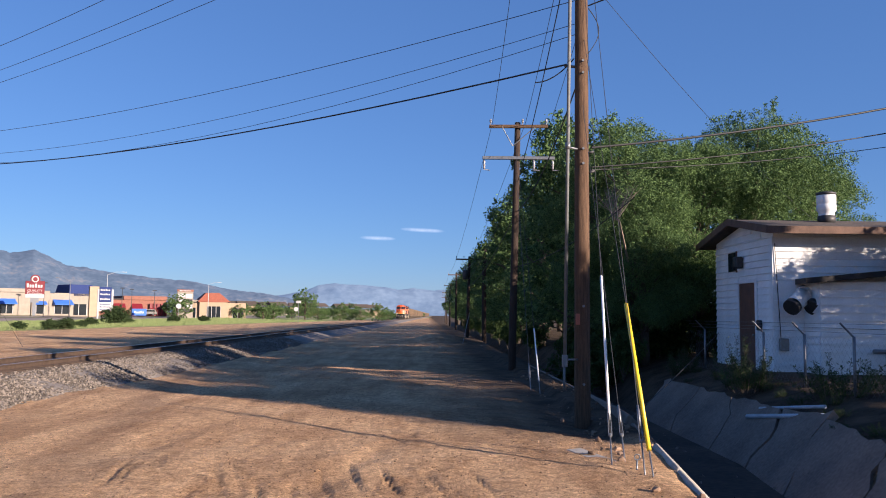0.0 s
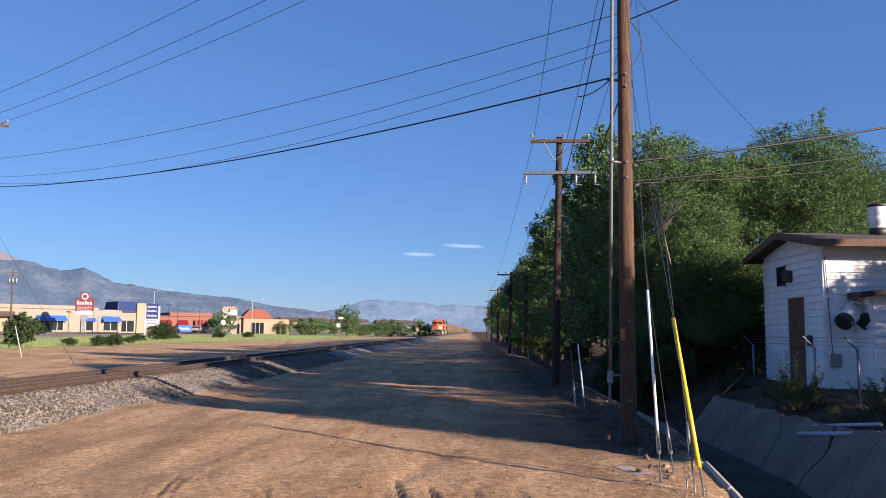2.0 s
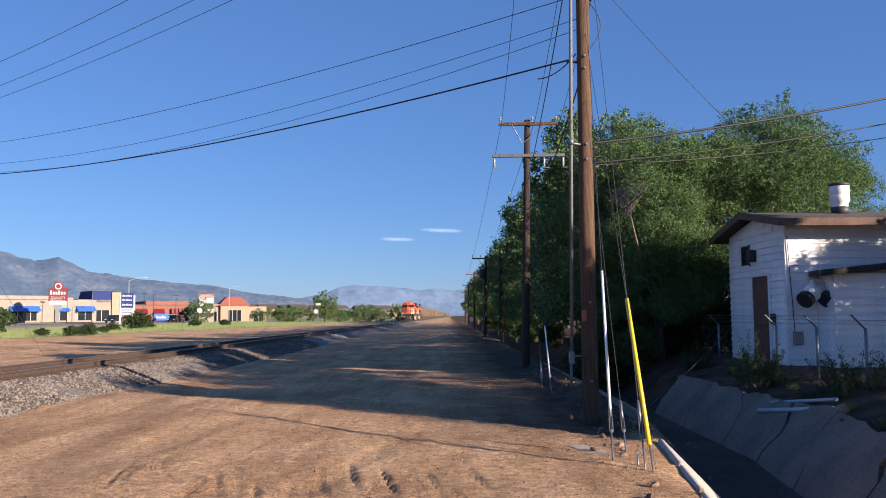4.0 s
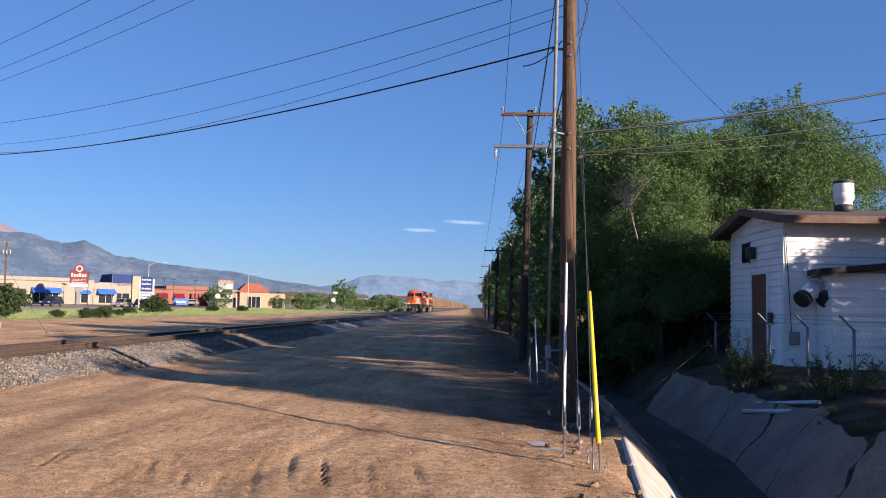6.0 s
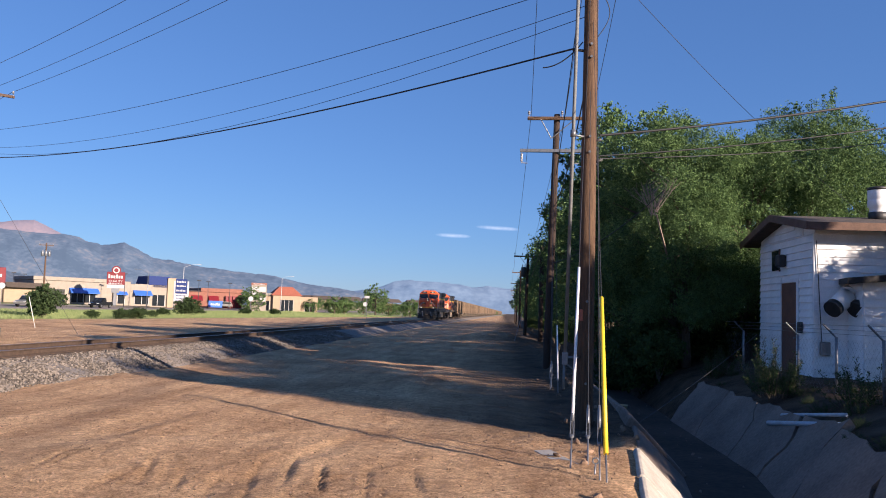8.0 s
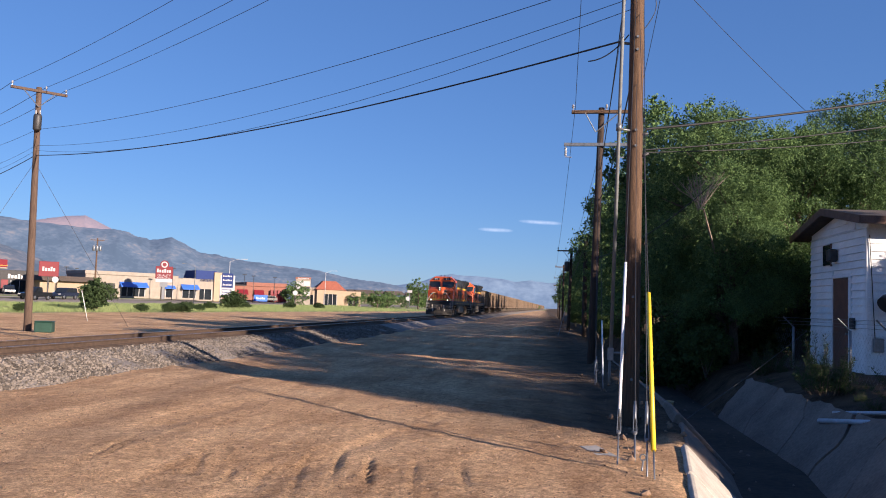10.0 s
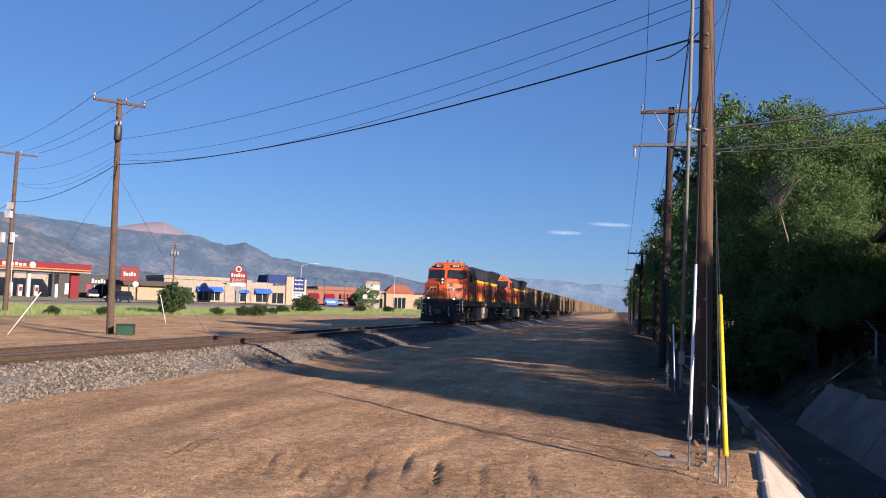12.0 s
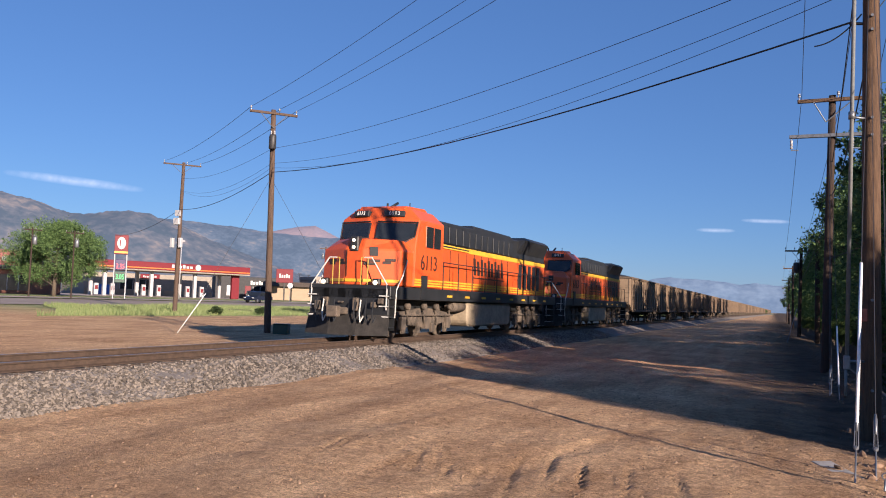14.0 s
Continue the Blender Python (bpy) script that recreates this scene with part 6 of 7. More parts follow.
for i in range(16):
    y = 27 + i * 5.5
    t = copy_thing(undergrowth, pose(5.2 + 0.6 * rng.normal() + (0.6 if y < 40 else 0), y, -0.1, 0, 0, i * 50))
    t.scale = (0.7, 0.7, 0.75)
# low hedge added behind the trunks to close off sunlit ground
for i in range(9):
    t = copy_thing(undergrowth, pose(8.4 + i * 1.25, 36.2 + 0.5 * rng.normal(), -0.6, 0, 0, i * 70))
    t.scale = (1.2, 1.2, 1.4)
# ---- field ----
r = np.random.default_rng(9)
n = 240000
gy_ = 38 + 190 * r.random(n) ** 1.25
edge = -43.0 + 0.07 * gy_
gx_ = edge - (edge + 57.5) * r.random(n) ** 0.8
patch = np.array([noise.noise((a * 0.12, b * 0.12, 4)) for a, b in zip(gx_, gy_)])
keep = (patch > -0.3) & (-gx_ < (1.04 + 0.1 * patch) * gy_)
gx_, gy_, patch = gx_[keep], gy_[keep], patch[keep]
n = len(gx_)
gz_ = np.array([ground_z(a, b) for a, b in zip(gx_, gy_)])
hgt = (0.05 + 0.17 * r.random(n) ** 2) * (1 + 0.9 * patch)
c = np.stack([gx_, gy_, gz_ + hgt * 0.9], 1)
ang = r.random(n) * math.pi
right = np.stack([np.cos(ang), np.sin(ang), 0 * ang], 1) * (0.009 + 0.016 * r.random(n))[:, None]
up = np.stack([0.3 * r.normal(size=n), 0.3 * r.normal(size=n), np.ones(n)], 1) * hgt[:, None]
solo("field_grass", quads("field_grass", c, right, up, GRASS), None, "tall dry green field grass", "grass", "stuff")
fb = shrub(pose(*polar(29.8, 84, 0.1)), 41, 3.2, 1.9, 7000, 0.13, SHRUB, "rounded green bush in the grass beyond the track", "bush")
for b, d, s in ((21.2, 118, 0.95), (22.8, 112, 0.5), (24.4, 92, 0.55), (25.3, 90, 0.5), (27, 88, 0.4), (24.0, 110, 0.45), (23.4, 100, 0.4), (20.4, 130, 0.5), (17.5, 150, 0.6), (15.6, 165, 0.6), (34, 74, 0.35), (37, 70, 0.35)):
    p = polar(b, d)
    t = copy_thing(fb, pose(p.x, p.y, ground_z(p.x, p.y), 0, 0, b * 99))
    t.scale = (s, s, s * (0.9 if s > 0.9 else 0.7))
far_tree = tree(pose(*polar(8.8, 250, 0.5)), 29, 9.0, 4.2, 1.0, 7000, 0.2, LEAF, "far green tree on the plain")
# far trees along the plain
for i, (b, d, s) in enumerate(((7.9, 262, 0.62), (11.6, 240, 0.7), (10.9, 246, 0.68), (6.4, 250, 0.72), (5.7, 262, 0.74), (5.0, 270, 0.62), (3.8, 255, 0.74), (3.1, 270, 0.6), (13.2, 236, 0.55), (17.2, 205, 0.8), (8.3, 330, 0.8), (9.6, 300, 0.7), (10.8, 330, 0.75), (7.4, 300, 0.6), (11.9, 300, 0.62), (13.0, 340, 0.7), (6.2, 420, 0.7), (5.2, 460, 0.7), (4.2, 430, 0.55), (3.4, 520, 0.6), (14.6, 250, 0.62), (9.0, 420, 0.9), (12.5, 420, 0.8), (2.6, 520, 0.5), (6.8, 520, 0.9), (1.6, 600, 0.7), (0.6, 640, 0.6), (10.2, 480, 0.9))):
    p = polar(b, d)
    t = copy_thing(far_tree, pose(p.x, p.y, ground_z(p.x, p.y) - 0.4, 0, 0, i * 47))
    t.scale = (s * 1.15, s * 1.15, s * 0.88)


# ---- shops along the road ----
def facing(bearing, distance, turn=0.0):
    """A pose on the forecourts whose local -y faces the railway."""
    p = polar(bearing, distance)
    return pose(p.x, p.y, ground_z(p.x, p.y) + 0.05, 0, 0, bearing + turn)


def plain_block(parent, name, x0, x1, y0, y1, z0, z1, material, label="", bevel=0.05):
    return part(name, bevelled(box(bmesh.new(), x0, x1, y0, y1, z0, z1), bevel), material, parent, label)


def bars(parent, name, x0, x1, y, z0, z1, count, material, label="pale lettering bars"):
    """A line of unreadable writing, as plain bars."""
    bm = bmesh.new()
    w = (x1 - x0) / count
    for i in range(count):
        h = (z1 - z0) * (1.0 if i % 3 == 0 else 0.72)
        box(bm, x0 + i * w, x0 + i * w + w * 0.72, y - 0.03, y, z0, z0 + h)
    return part(name, bm, material, parent, label)


def shop_window(parent, x0, x1, z0, z1, y=-0.02):
    w_ = part("window", box(bmesh.new(), x0, x1, y - 0.04, y, z0, z1), GLASS_DK, parent)
    n = max(1, round((x1 - x0) / 1.4))
    for i in range(n + 1):
        x = x0 + (x1 - x0) * i / n
        part("mullion", box(bmesh.new(), x - 0.05, x + 0.05, y - 0.07, y - 0.04, z0, z1), WHITEP, w_)
    return w_


def awning(parent, x0, x1, z, material, drop=1.1, out=1.0):
    bm = prism(bmesh.new(), ((0, z), (-out, z - drop), (-out, z - drop - 0.12), (0, z - drop - 0.12)), x0, x1)
    return part("awning", bm, material, parent, "sloping cloth awning")


# fast-food restaurant with blue awnings
w_ = thing("restaurant", facing(26.6, 190, 22), "long beige stucco shop row with blue awnings", "shop building")
plain_block(w_, "wall", -13.5, 11.5, 0, 12, 0, 4.7, BEIGE)
plain_block(w_, "parapet", -13.7, 2.5, -0.25, 12, 4.72, 5.5, BEIGE, "beige parapet")
plain_block(w_, "pier", 2.5, 6.2, -0.5, 2, 0, 5.2, BEIGE)
for x0, x1 in ((-6.5, -0.6), (3.0, 5.4), (7.0, 11.0)):
    shop_window(w_, x0 + 0.4, x1 - 0.4, 0.4, 2.6, -0.52 if 2.5 < x0 < 6 else -0.02)
    awning(w_, x0, x1, 3.4, BLUEP, 1.0, 1.3)
plain_block(w_, "side_wall", -13.9, -7.5, -0.4, 0.1, 0, 3.0, CHARCOAL, "dark lower wall")
t2 = thing("restaurant_tower", facing(23.3, 196, 20), "tan shop front with a steep navy blue gable", "shop building")
plain_block(t2, "wall", -4.6, 5.0, 0, 10, 0, 5.0, BEIGE)
bm = prism(bmesh.new(), ((0, 4.4), (0, 6.9), (7, 6.9), (9, 4.4)), -1.6, 3.2)
part("roof", bm, NAVY, t2, "navy blue tower roof")
part("gable", prism(bmesh.new(), ((-0.4, 0), (-0.4, 6.6), (2, 6.6), (2, 0)), 2.6, 4.6), TAN, t2)
shop_window(t2, -1.2, 2.2, 0.3, 2.7)
# pole sign of the restaurant
sg = thing("pole_sign", pose(-75, 158, 1.0, 0, 0, 25.4), "red enamel pole sign with a round emblem and white panel", "sign")
part("post", bevelled(box(bmesh.new(), -0.3, 0.3, -0.2, 0.2, 0, 3.2), 0.03), STEEL, sg)
part("post_flare", prism(bmesh.new(), ((-0.25, 2.5), (0.25, 2.5), (0.25, 3.4), (-0.25, 3.4)), -0.75, 0.75), STEEL, sg)
plain_block(sg, "lower_panel", -1.6, 1.6, -0.25, 0.25, 3.4, 4.1, WHITEP, "white lower panel")
pn = plain_block(sg, "panel", -1.65, 1.65, -0.27, 0.27, 4.12, 6.6, REDP, "red sign panel")
bm = lathe(bmesh.new(), ((0.85, -0.27), (0.85, 0.27), (0.8, 0.3)), 24, pose(0, 0, 6.95, 90, 0, 0))
em_ = part("emblem", bm, REDP, sg, "round red emblem")
part("emblem_disc", lathe(bmesh.new(), ((0.62, 0), (0.62, 0.04)), 24, pose(0, -0.28, 6.95, 90, 0, 0)), WHITEP, em_, "pale round disc")
part("emblem_centre", lathe(bmesh.new(), ((0.40, 0), (0.40, 0.04)), 20, pose(0, -0.33, 6.95, 90, 0, 0)), REDP, em_)
bars(sg, "lettering", -1.4, 1.4, -0.28, 5.35, 6.1, 6, WHITEP, "bold white lettering bars")
nm = words("QUALITY", 0.62)
nm.materials.append(WHITEP)
o = part("writing", nm, None, sg, "white capital letters")
o.matrix_local = pose(0, -0.285, 4.75, 90, 0, 0)
bars(sg, "small_lettering", -1.3, 1.3, -0.28, 4.2, 4.4, 9, WHITEP)
# navy monument sign
ns = thing("pole_sign", facing(21.7, 168, 5), "tall navy and white shop sign", "sign")
plain_block(ns, "post", 1.05, 1.4, -0.2, 0.2, 0, 5.6, WHITEP)
plain_block(ns, "post", -1.4, -1.1, -0.2, 0.2, 0, 5.6, WHITEP)
plain_block(ns, "panel", -1.08, 1.03, -0.22, 0.22, 3.2, 6.0, NAVY, "navy panel")
plain_block(ns, "panel", -1.08, 1.03, -0.2, 0.2, 1.5, 3.18, WHITEP, "white panel")
for i, z in enumerate((5.3, 4.5, 3.6)):
    bars(ns, "lettering", -0.9, 0.85, -0.23, z, z + 0.35, 6, WHITEP)
for z in (2.7, 2.2, 1.7):
    bars(ns, "lettering", -0.9, 0.85, -0.21, z, z + 0.2, 7, NAVY, "dark lettering bars")
# brick shop row with red awnings
bs = thing("shop_row", facing(20.0, 240, 14), "red brick shop row with red awnings", "shop building")
plain_block(bs, "wall", -12.5, 9.5, 0, 14, 0, 4.3, BRICK)
plain_block(bs, "parapet", -2.0, 9.7, -0.3, 14, 4.32, 5.4, BRICK)
plain_block(bs, "coping", -12.7, -2.1, -0.2, 14, 4.32, 4.6, CHARCOAL)
for x0, x1 in ((-4.5, -1.5), (0.2, 3.0), (5.0, 8.6)):
    awning(bs, x0, x1, 3.3, REDP, 1.4, 1.2)
bm = bmesh.new()
for i in range(5):
    box(bm, 4.8 + i * 1.0, 5.5 + i * 1.0, -1.0, -0.6, 0, 3.4)
part("red_panel", bm, REDP, bs, "red upright panels")
plain_block(bs, "low_sign", -1.2, 2.6, -6.0, -5.6, 0.1, 1.9, BLUEP, "low blue roadside sign")
bars(bs, "lettering", -0.6, 2.0, -6.02, 0.7, 1.3, 5, WHITEP)
# shopping-centre sign
cs = thing("pole_sign", facing(16.7, 215, 4), "cream shopping-centre sign with many small panels", "sign")
plain_block(cs, "frame", -1.9, 1.9, -0.3, 0.3, 0, 6.6, BEIGE)
part("cap", prism(bmesh.new(), ((-0.35, 6.6), (0.35, 6.6), (0.35, 7.1), (-0.35, 7.1)), -1.95, 1.95), BRICK, cs, "brown cap")
for i, (x0, x1, z0, z1, mt) in enumerate(((-1.7, -0.05, 5.2, 6.1, WHITEP), (0.05, 1.7, 4.9, 6.1, WHITEP), (-1.7, -0.05, 4.0, 5.0, WHITEP), (0.05, 1.7, 3.7, 4.7, CHARCOAL), (-1.7, -0.05, 2.7, 3.8, PURPLE), (0.05, 1.7, 2.5, 3.5, WHITEP), (-1.7, 1.7, 1.5, 2.3, CHARCOAL))):
    plain_block(cs, "panel", x0, x1, -0.36, -0.31, z0, z1, mt)
bars(cs, "lettering", -1.4, 1.4, -0.36, 6.7, 6.95, 9, WHITEP)
# tan shop with a tiled hip roof
ts = thing("shop_building", facing(14.9, 235, 8), "tan stucco shop with a red tiled hip roof", "shop building")
plain_block(ts, "wall", -9, 9, 0, 14, 0, 4.2, TAN)
plain_block(ts, "wing", -9.2, -3.4, -0.3, 13, 4.22, 4.9, BEIGE)
bm = bmesh.new()
box(bm, -4.2, 4.6, -1.2, 8, 4.4, 6.9, 2.6)
part("roof", bm, REDTILE, ts, "red tiled hip roof")
plain_block(ts, "porch", -3.6, 4.0, -0.9, 0, 0, 4.38, TAN)
shop_window(ts, -1.6, 2.0, 0, 3.2, -0.92)
shop_window(ts, -8.0, -4.4, 0, 2.8)
shop_window(ts, 5.4, 8.2, 0, 2.8)
# charcoal shop and low brown building by the filling station
ks = thing("shop_building", facing(34.6, 192, 8), "charcoal clad shop with white and red posters", "shop building")
plain_block(ks, "wall", -8.5, 8.5, 0, 12, 0, 4.9, CHARCOAL)
plain_block(ks, "brick_end", 5.6, 8.7, -0.25, 11.5, 0, 4.6, BRICK)
bars(ks, "lettering", -0.8, 3.4, -0.03, 3.2, 4.1, 7, WHITEP)
for x0 in (-6.0, -2.0, 3.8):
    plain_block(ks, "poster", x0, x0 + 1.3, -0.1, -0.02, 0.6, 2.9, REDP if x0 > -5 else WHITEP)
shop_window(ks, -0.2, 3.0, 0.2, 2.8)
kb = thing("shop_building", facing(31.6, 180, 4), "low brown building with a flat shingled roof", "shop building")
plain_block(kb, "wall", -6.5, 5.0, 0, 9, 0, 2.9, TAN)
part("roof", prism(bmesh.new(), ((-1.2, 2.9), (-0.2, 3.9), (9.5, 3.9), (9.8, 2.9)), -7.4, 6.2), ROOFING, kb, "brown mansard roof")
rs = thing("pole_sign", facing(32.6, 172), "square red shop sign on a roof-high post", "sign")
plain_block(rs, "post", -0.15, 0.15, -0.15, 0.15, 0, 4.0, DARKMETAL)
plain_block(rs, "panel", -1.7, 1.7, -0.3, 0.3, 3.6, 6.4, REDP)
bars(rs, "lettering", -1.1, 1.2, -0.31, 4.6, 5.4, 5, WHITEP)
bn = thing("banner", facing(29.7, 172), "low red banner by the car park", "sign")
plain_block(bn, "panel", -1.5, 1.5, -0.05, 0.05, 0.3, 1.7, REDP)
plain_block(bn, "stake", -1.5, -1.4, -0.04, 0.04, 0, 0.32, DARKMETAL)
plain_block(bn, "stake", 1.4, 1.5, -0.04, 0.04, 0, 0.32, DARKMETAL)
bars(bn, "lettering", -1.0, 1.0, -0.06, 0.8, 1.3, 6, WHITEP)

# filling station
A, B = polar(44.6, 150), polar(34.9, 163)
mid = (A + B) / 2
turn = math.degrees(math.atan2(B.y - A.y, B.x - A.x))
half = (B - A).length / 2
fs = thing("filling_station", pose(mid.x, mid.y, 1.0, 0, 0, turn), "filling station canopy with a red fascia and white columns", "filling station")
plain_block(fs, "canopy", -half, half, 0, 10, 4.75, 6.1, REDP, "red canopy fascia")
plain_block(fs, "canopy_stripe", -half - 0.03, half + 0.03, -0.04, 10.03, 4.5, 4.73, BEIGE, "cream stripe under the fascia")
plain_block(fs, "canopy_line", -half, half, -0.05, -0.01, 4.95, 5.12, mat("orange stripe", (0.75, 0.22, 0.04), None, 3, 0.5), "orange line")
for x in np.linspace(-half + 2.5, half - 2.0, 4):
    last = x > half - 3
    for y in (2.0, 8.0):
        plain_block(fs, "column", x - (0.8 if last and y < 5 else 0.3), x + (0.8 if last and y < 5 else 0.3), y - 0.3, y + 0.3, 0, 4.52, REDP if last and y < 5 else WHITEP)
    for k in (-1.4, 1.4):
        if not last:
            pm = plain_block(fs, "fuel_pump", x + k - 0.35, x + k + 0.35, 1.7, 2.3, 0.15, 2.1, WHITEP, "white fuel pump")
            plain_block(pm, "pump_screen", x + k - 0.25, x + k + 0.25, 1.66, 1.7, 1.0, 1.7, REDP)
bars(fs, "lettering", -1.2, 3.0, -0.06, 5.25, 5.85, 6, WHITEP)
part("emblem", lathe(bmesh.new(), ((0.55, 0), (0.55, 0.05)), 20, pose(3.9, -0.06, 5.5, 90, 0, 0)), WHITEP, fs, "round white emblem")
st_ = thing("station_shop", pose(mid.x, mid.y, 1.0, 0, 0, turn) @ pose(2, 20, 0), "white and tan filling-station shop", "shop building")
plain_block(st_, "wall", -half + 4, half + 1, 0, 12, 0, 4.4, BEIGE)
plain_block(st_, "brick_base", -half + 3.9, half + 1.1, -0.2, 0.1, 0, 1.2, TAN)
shop_window(st_, -4, 2.5, 1.3, 3.2)
plain_block(st_, "shop_sign", 0.0, 4.0, -0.2, -0.05, 3.5, 4.4, REDP)
bars(st_, "lettering", 0.5, 3.4, -0.21, 3.7, 4.1, 7, WHITEP)
plain_block(st_, "ice_box", -8.5, -6.0, -1.0, -0.2, 0, 2.0, BLUEP, "blue ice box")
ps = thing("price_sign", facing(43.1, 112), "tall filling-station sign with red and green price panels", "sign")
for x in (-1.15, 1.15):
    plain_block(ps, "post", x - 0.14, x + 0.14, -0.14, 0.14, 0, 8.2, STEEL)
top = plain_block(ps, "panel", -1.3, 1.3, -0.3, 0.3, 6.0, 8.6, REDP, "red top panel")
part("emblem", lathe(bmesh.new(), ((0.82, 0), (0.82, 0.05)), 24, pose(0, -0.31, 7.5, 90, 0, 0)), WHITEP, top, "round white emblem")
plain_block(top, "emblem_bar", -0.35, -0.15, -0.42, -0.37, 7.05, 7.95, REDP)
plain_block(top, "stripe", -1.28, 1.28, -0.34, -0.305, 6.15, 6.4, YELLOWP)
plain_block(ps, "price_panel", -1.0, 1.0, -0.2, 0.2, 3.9, 5.3, PURPLE, "purple price panel")
plain_block(ps, "price_panel", -1.0, 1.0, -0.2, 0.2, 2.2, 3.7, GREENBOX, "green price panel")
for body, z, mt in (("3.35", 4.35, glow("red price digits", (0.8, 0.05, 0.06), 0.6)), ("3.05", 2.95, GREENLED)):
    nm = words(body, 0.95)
    nm.materials.append(mt)
    o = part("digits", nm, None, ps, "lit price digits")
    o.matrix_local = pose(0, -0.215, z, 90, 0, 0)
rb = thing("shop_building", facing(49.6, 130), "dark shop with a red roof sign", "shop building")
plain_block(rb, "wall", -5.5, 7, 0, 10, 0, 3.3, BRICK)
plain_block(rb, "roof_edge", -5.8, 7.3, -0.5, 10, 3.32, 3.8, CHARCOAL)
plain_block(rb, "roof_sign", -2.5, 4.5, -0.5, 0.0, 3.85, 6.0, mat("dull red sign", (0.25, 0.03, 0.03), None, 3, 0.5))
bars(rb, "lettering", -1.6, 3.2, -0.52, 4.5, 5.3, 5, WHITEP)
shop_window(rb, -4, 3, 0.4, 2.6)

# ---- street lamps and far poles ----
def street_lamp(m, h, arm, material, label):
    s = thing("street_lamp", m, label, "street lamp", "street lamps")
    part("post", rod(bmesh.new(), (0, 0, 0), (0, 0, h), 0.09, 0.05, 10), material, s)
    if arm:
        bm = rod(bmesh.new(), (0, 0, h - 0.05), (arm * 0.6, 0, h + 0.55), 0.03, n=6)
        rod(bm, (arm * 0.6, 0, h + 0.55), (arm, 0, h + 0.6), 0.03, n=6)
        part("arm", bm, material, s)
        part("head", bevelled(box(bmesh.new(), min(arm, arm * 1.35), max(arm, arm * 1.35), -0.1, 0.1, h + 0.54, h + 0.65), 0.03), material, s)
    else:
        part("head", bevelled(box(bmesh.new(), -0.5, 0.5, -0.2, 0.2, h, h + 0.18), 0.03), material, s)
    return s


for b, d, h, arm, mt in ((23.8, 160, 6.6, -1.8, STEEL), (21.6, 175, 8.6, 2.6, WHITEP), (15.2, 230, 9.0, 2.4, WHITEP), (39.4, 130, 8.6, 0, WHITEP), (37, 230, 9, 2.5, STEEL)):
    street_lamp(facing(b, d), h, arm, mt, "tall pale metal street lamp")
for b, d in ((25.2, 182), (20.6, 205), (20.0, 215), (18.6, 220), (31.6, 215), (31.0, 225), (36, 200)):
    street_lamp(facing(b, d), 6.6, 0, DARKMETAL, "slim dark car-park lamp")
tp = thing("utility_pole", facing(29.9, 165), "far utility pole with three grey transformers", "utility pole", "utility poles")
pole_shaft(tp, 11.0, 0.17, 0.12)
crossarm(tp, 10.6, 2.4, 0)
for x in (-0.55, 0.0, 0.55):
    transformer(tp, x, -0.35, 8.6, 0.24, 0.8, STEEL)
for b, d in ((48.3, 107), (45.9, 108)):
    tp = thing("utility_pole", facing(b, d), "far utility pole with a transformer", "utility pole", "utility poles")
    pole_shaft(tp, 8.0, 0.10, 0.08, SHADED_BARK)
    crossarm(tp, 7.7, 2.0, 10, SHADED_BARK)
    transformer(tp, 0.3, -0.25, 6.0, 0.25, 0.8, STEEL)
for b, d in ((32.2, 150), (9.5, 190), (17.2, 170)):
    s = thing("road_sign", facing(b, d), "round pale road sign on a thin post", "road sign")
    part("post", rod(bmesh.new(), (0, 0, 0), (0, 0, 3.0), 0.04, n=6), STEEL, s)
    part("plate", lathe(bmesh.new(), ((0.5, -0.02), (0.5, 0.02)), 16, pose(0, -0.05, 2.9, 90, 0, 0)), WHITEP, s)
# a far crossing signal by the line
cx = thing("crossing_signal", facing(9.4, 170), "far railway signal post with a pale board", "signal")
part("post", rod(bmesh.new(), (0, 0, 0), (0, 0, 4.2), 0.06, n=8), STEEL, cx)
plain_block(cx, "board", -0.5, 0.5, -0.06, 0.06, 4.0, 4.5, WHITEP)
ps.scale = (0.62, 0.62, 0.94)
# far town behind the trees
FARTOWN = (TAN, BEIGE, BRICK, WHITEP)
for i in range(16):
    b, d = 3.5 + i * 0.75 + 0.3 * rng.normal(), 560 + 60 * rng.random()
    hs = thing("far_house", facing(b, d, rng.random() * 40), "small far house among trees", "house", "far houses")
    w = 5 + 4 * rng.random()
    plain_block(hs, "wall", -w, w, 0, 9, 0, 4.5 + 2 * rng.random(), FARTOWN[i % 4])
    part("roof", prism(bmesh.new(), ((-0.6, 6.4), (4.5, 9.0), (9.6, 6.4)), -w - 0.5, w + 0.5), ROOFING, hs)


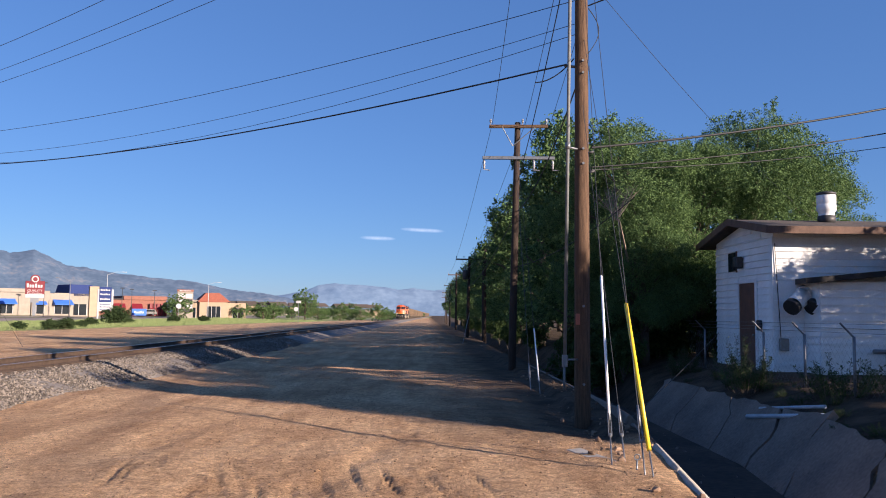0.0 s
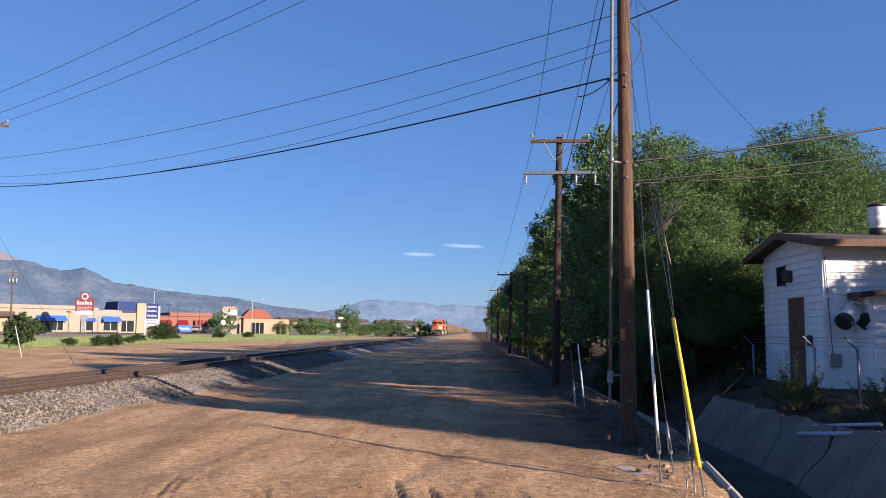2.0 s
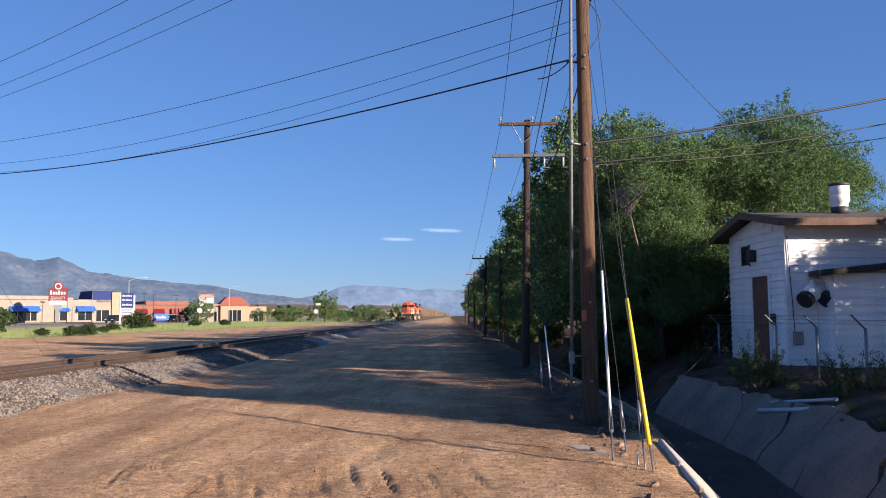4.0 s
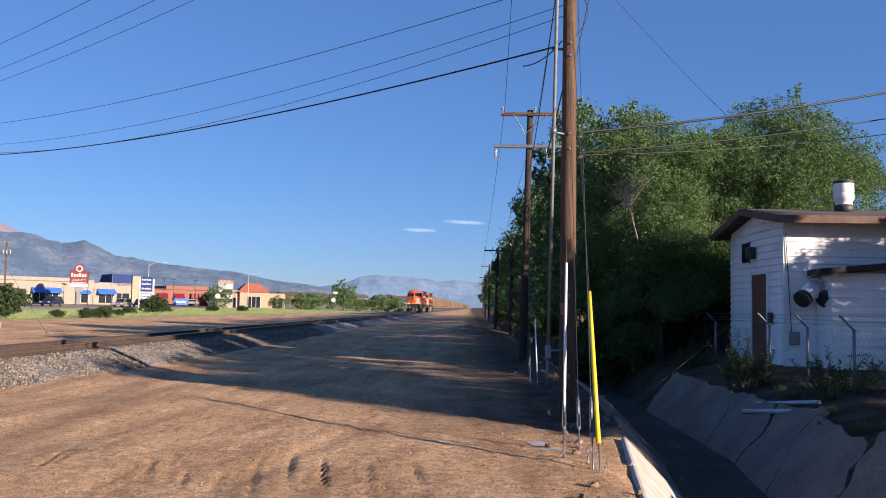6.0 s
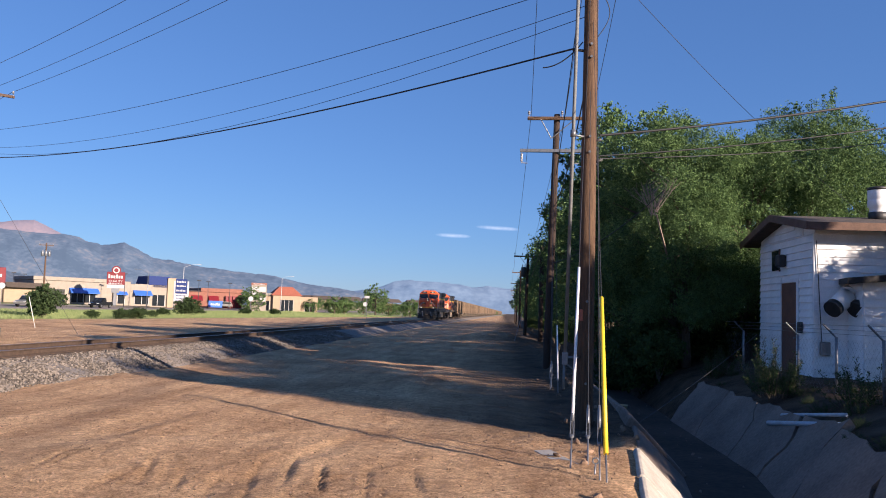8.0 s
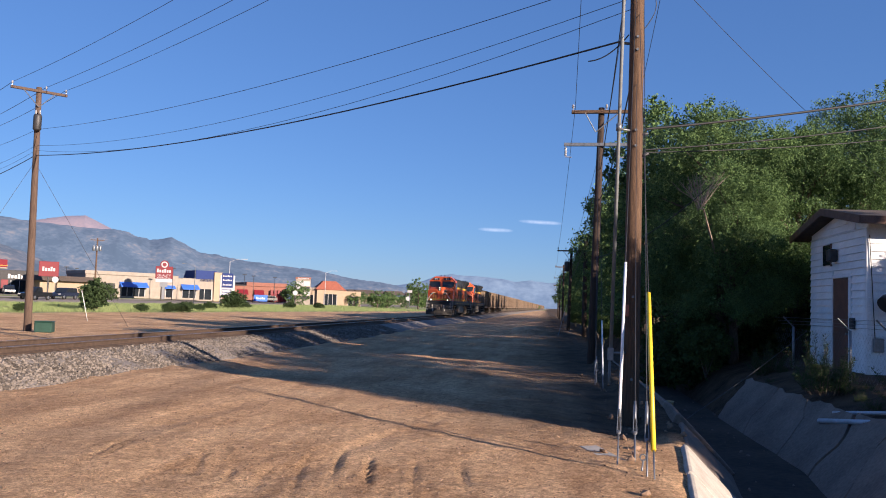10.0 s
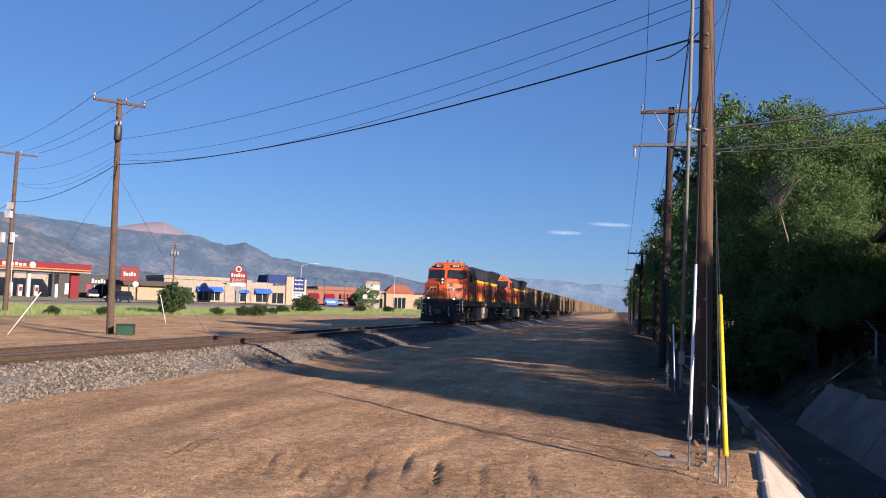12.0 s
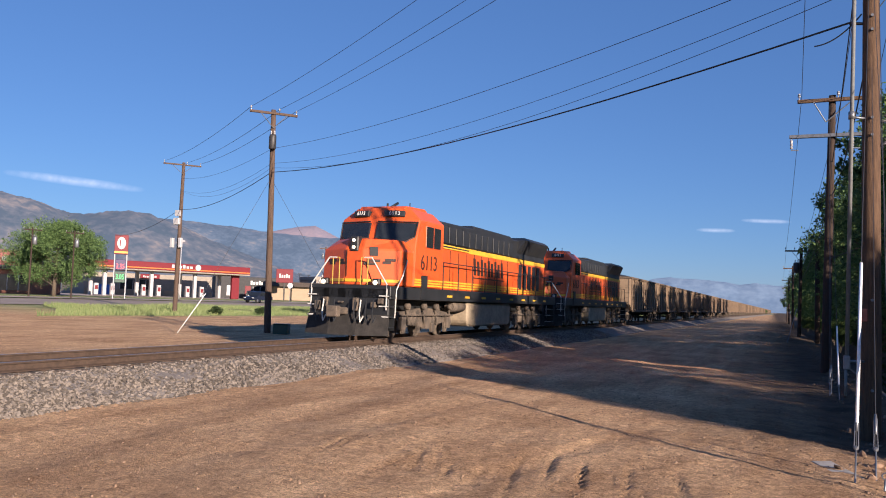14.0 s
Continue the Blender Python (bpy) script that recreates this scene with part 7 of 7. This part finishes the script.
# ---- vehicles on the road ----
def vehicle(kind, paint, label):
    v = thing(kind, Matrix.Identity(4), label, "car", "vehicles on the road")
    L, tail = 4.9, {"suv": 4.7, "pickup": 3.0}[kind]
    bm = prism(bmesh.new(), ((0, 0.4), (0.05, 0.85), (1.15, 1.02), (L - 0.05, 1.05), (L, 0.45)), -0.95, 0.95)
    body = part("body", bevelled(bm, 0.08, 2), paint, v)
    bm = prism(bmesh.new(), ((1.1, 1.0), (1.75, 1.62), (2.1, 1.72), (tail - 0.4, 1.70), (tail - 0.05, 1.02)), -0.85, 0.85)
    cab = part("cabin", bevelled(bm, 0.07, 2), paint, v)
    for s in (-1, 1):
        a, b = sorted((s * 0.84, s * 0.862))
        part("side_window", prism(bmesh.new(), ((1.5, 1.1), (1.9, 1.55), (tail - 0.55, 1.55), (tail - 0.3, 1.1)), a, b), GLASS_DK, cab)
        part("headlamp", bevelled(box(bmesh.new(), s * 0.7 - 0.17, s * 0.7 + 0.17, -0.03, 0.1, 0.68, 0.83), 0.02), WHITEP, v)
    part("windscreen", prism(bmesh.new(), ((1.13, 1.06), (1.68, 1.58), (1.75, 1.55), (1.25, 1.05)), -0.74, 0.74), GLASS_DK, cab)
    for y in (0.95, L - 1.0):
        for s in (-1, 1):
            m = Matrix.Translation((s * 0.84, y, 0.36)) @ Matrix.Rotation(radians(90), 4, "Y")
            wh = part("wheel", lathe(bmesh.new(), ((0.2, -0.11), (0.36, -0.1), (0.36, 0.1), (0.2, 0.11)), 16, m), RUBBER, v)
            part("rim", lathe(bmesh.new(), ((0.21, -0.115), (0.21, 0.115)), 12, m), STEEL, wh)
    return v


car_a = vehicle("pickup", CARBLACK, "black pickup truck driving along the road")
car_b = vehicle("suv", CARSILVER, "silver sport utility car driving along the road")
car_c = vehicle("suv", CARBLUE, "dark blue sport utility car by the shops")
car_d = copy_thing(car_b, Matrix.Identity(4))
tagged(car_d, "silver sport utility car parked before the brick shops")
car_d.matrix_world = pose(-79, 226, 1.0, 0, 0, -70)
car_e = copy_thing(car_c, Matrix.Identity(4))
tagged(car_e, "dark blue car parked at the filling station")
car_e.matrix_world = pose(-97, 142, 1.05, 0, 0, 40)
ROAD_X = -66.0


def road_pose(y, x=ROAD_X):
    return pose(x, y, ground_z(x, y) + 0.06, 0, 0, 0)


def motions():
    for ob, off in TRAIN:
        walk(ob, [(t, train_pose(off, t)) for t in (0, 2, 4, 6, 8, 10, 12, 14)])
    walk(car_a, [(t, road_pose(140 - 16 * (t - 7.5))) for t in (0, 3.5, 7, 10.5, 14)])
    walk(car_b, [(t, road_pose(144 - 22 * (t - 6.5))) for t in (0, 3.5, 7, 10.5, 14)])
    walk(car_c, [(t, road_pose(y, -70.0)) for t, y in ((0, 262), (3, 192), (6.5, 131), (7.5, 126), (9, 118.5), (10.5, 111), (11.5, 108), (12.5, 105), (14, 102))])


motions()
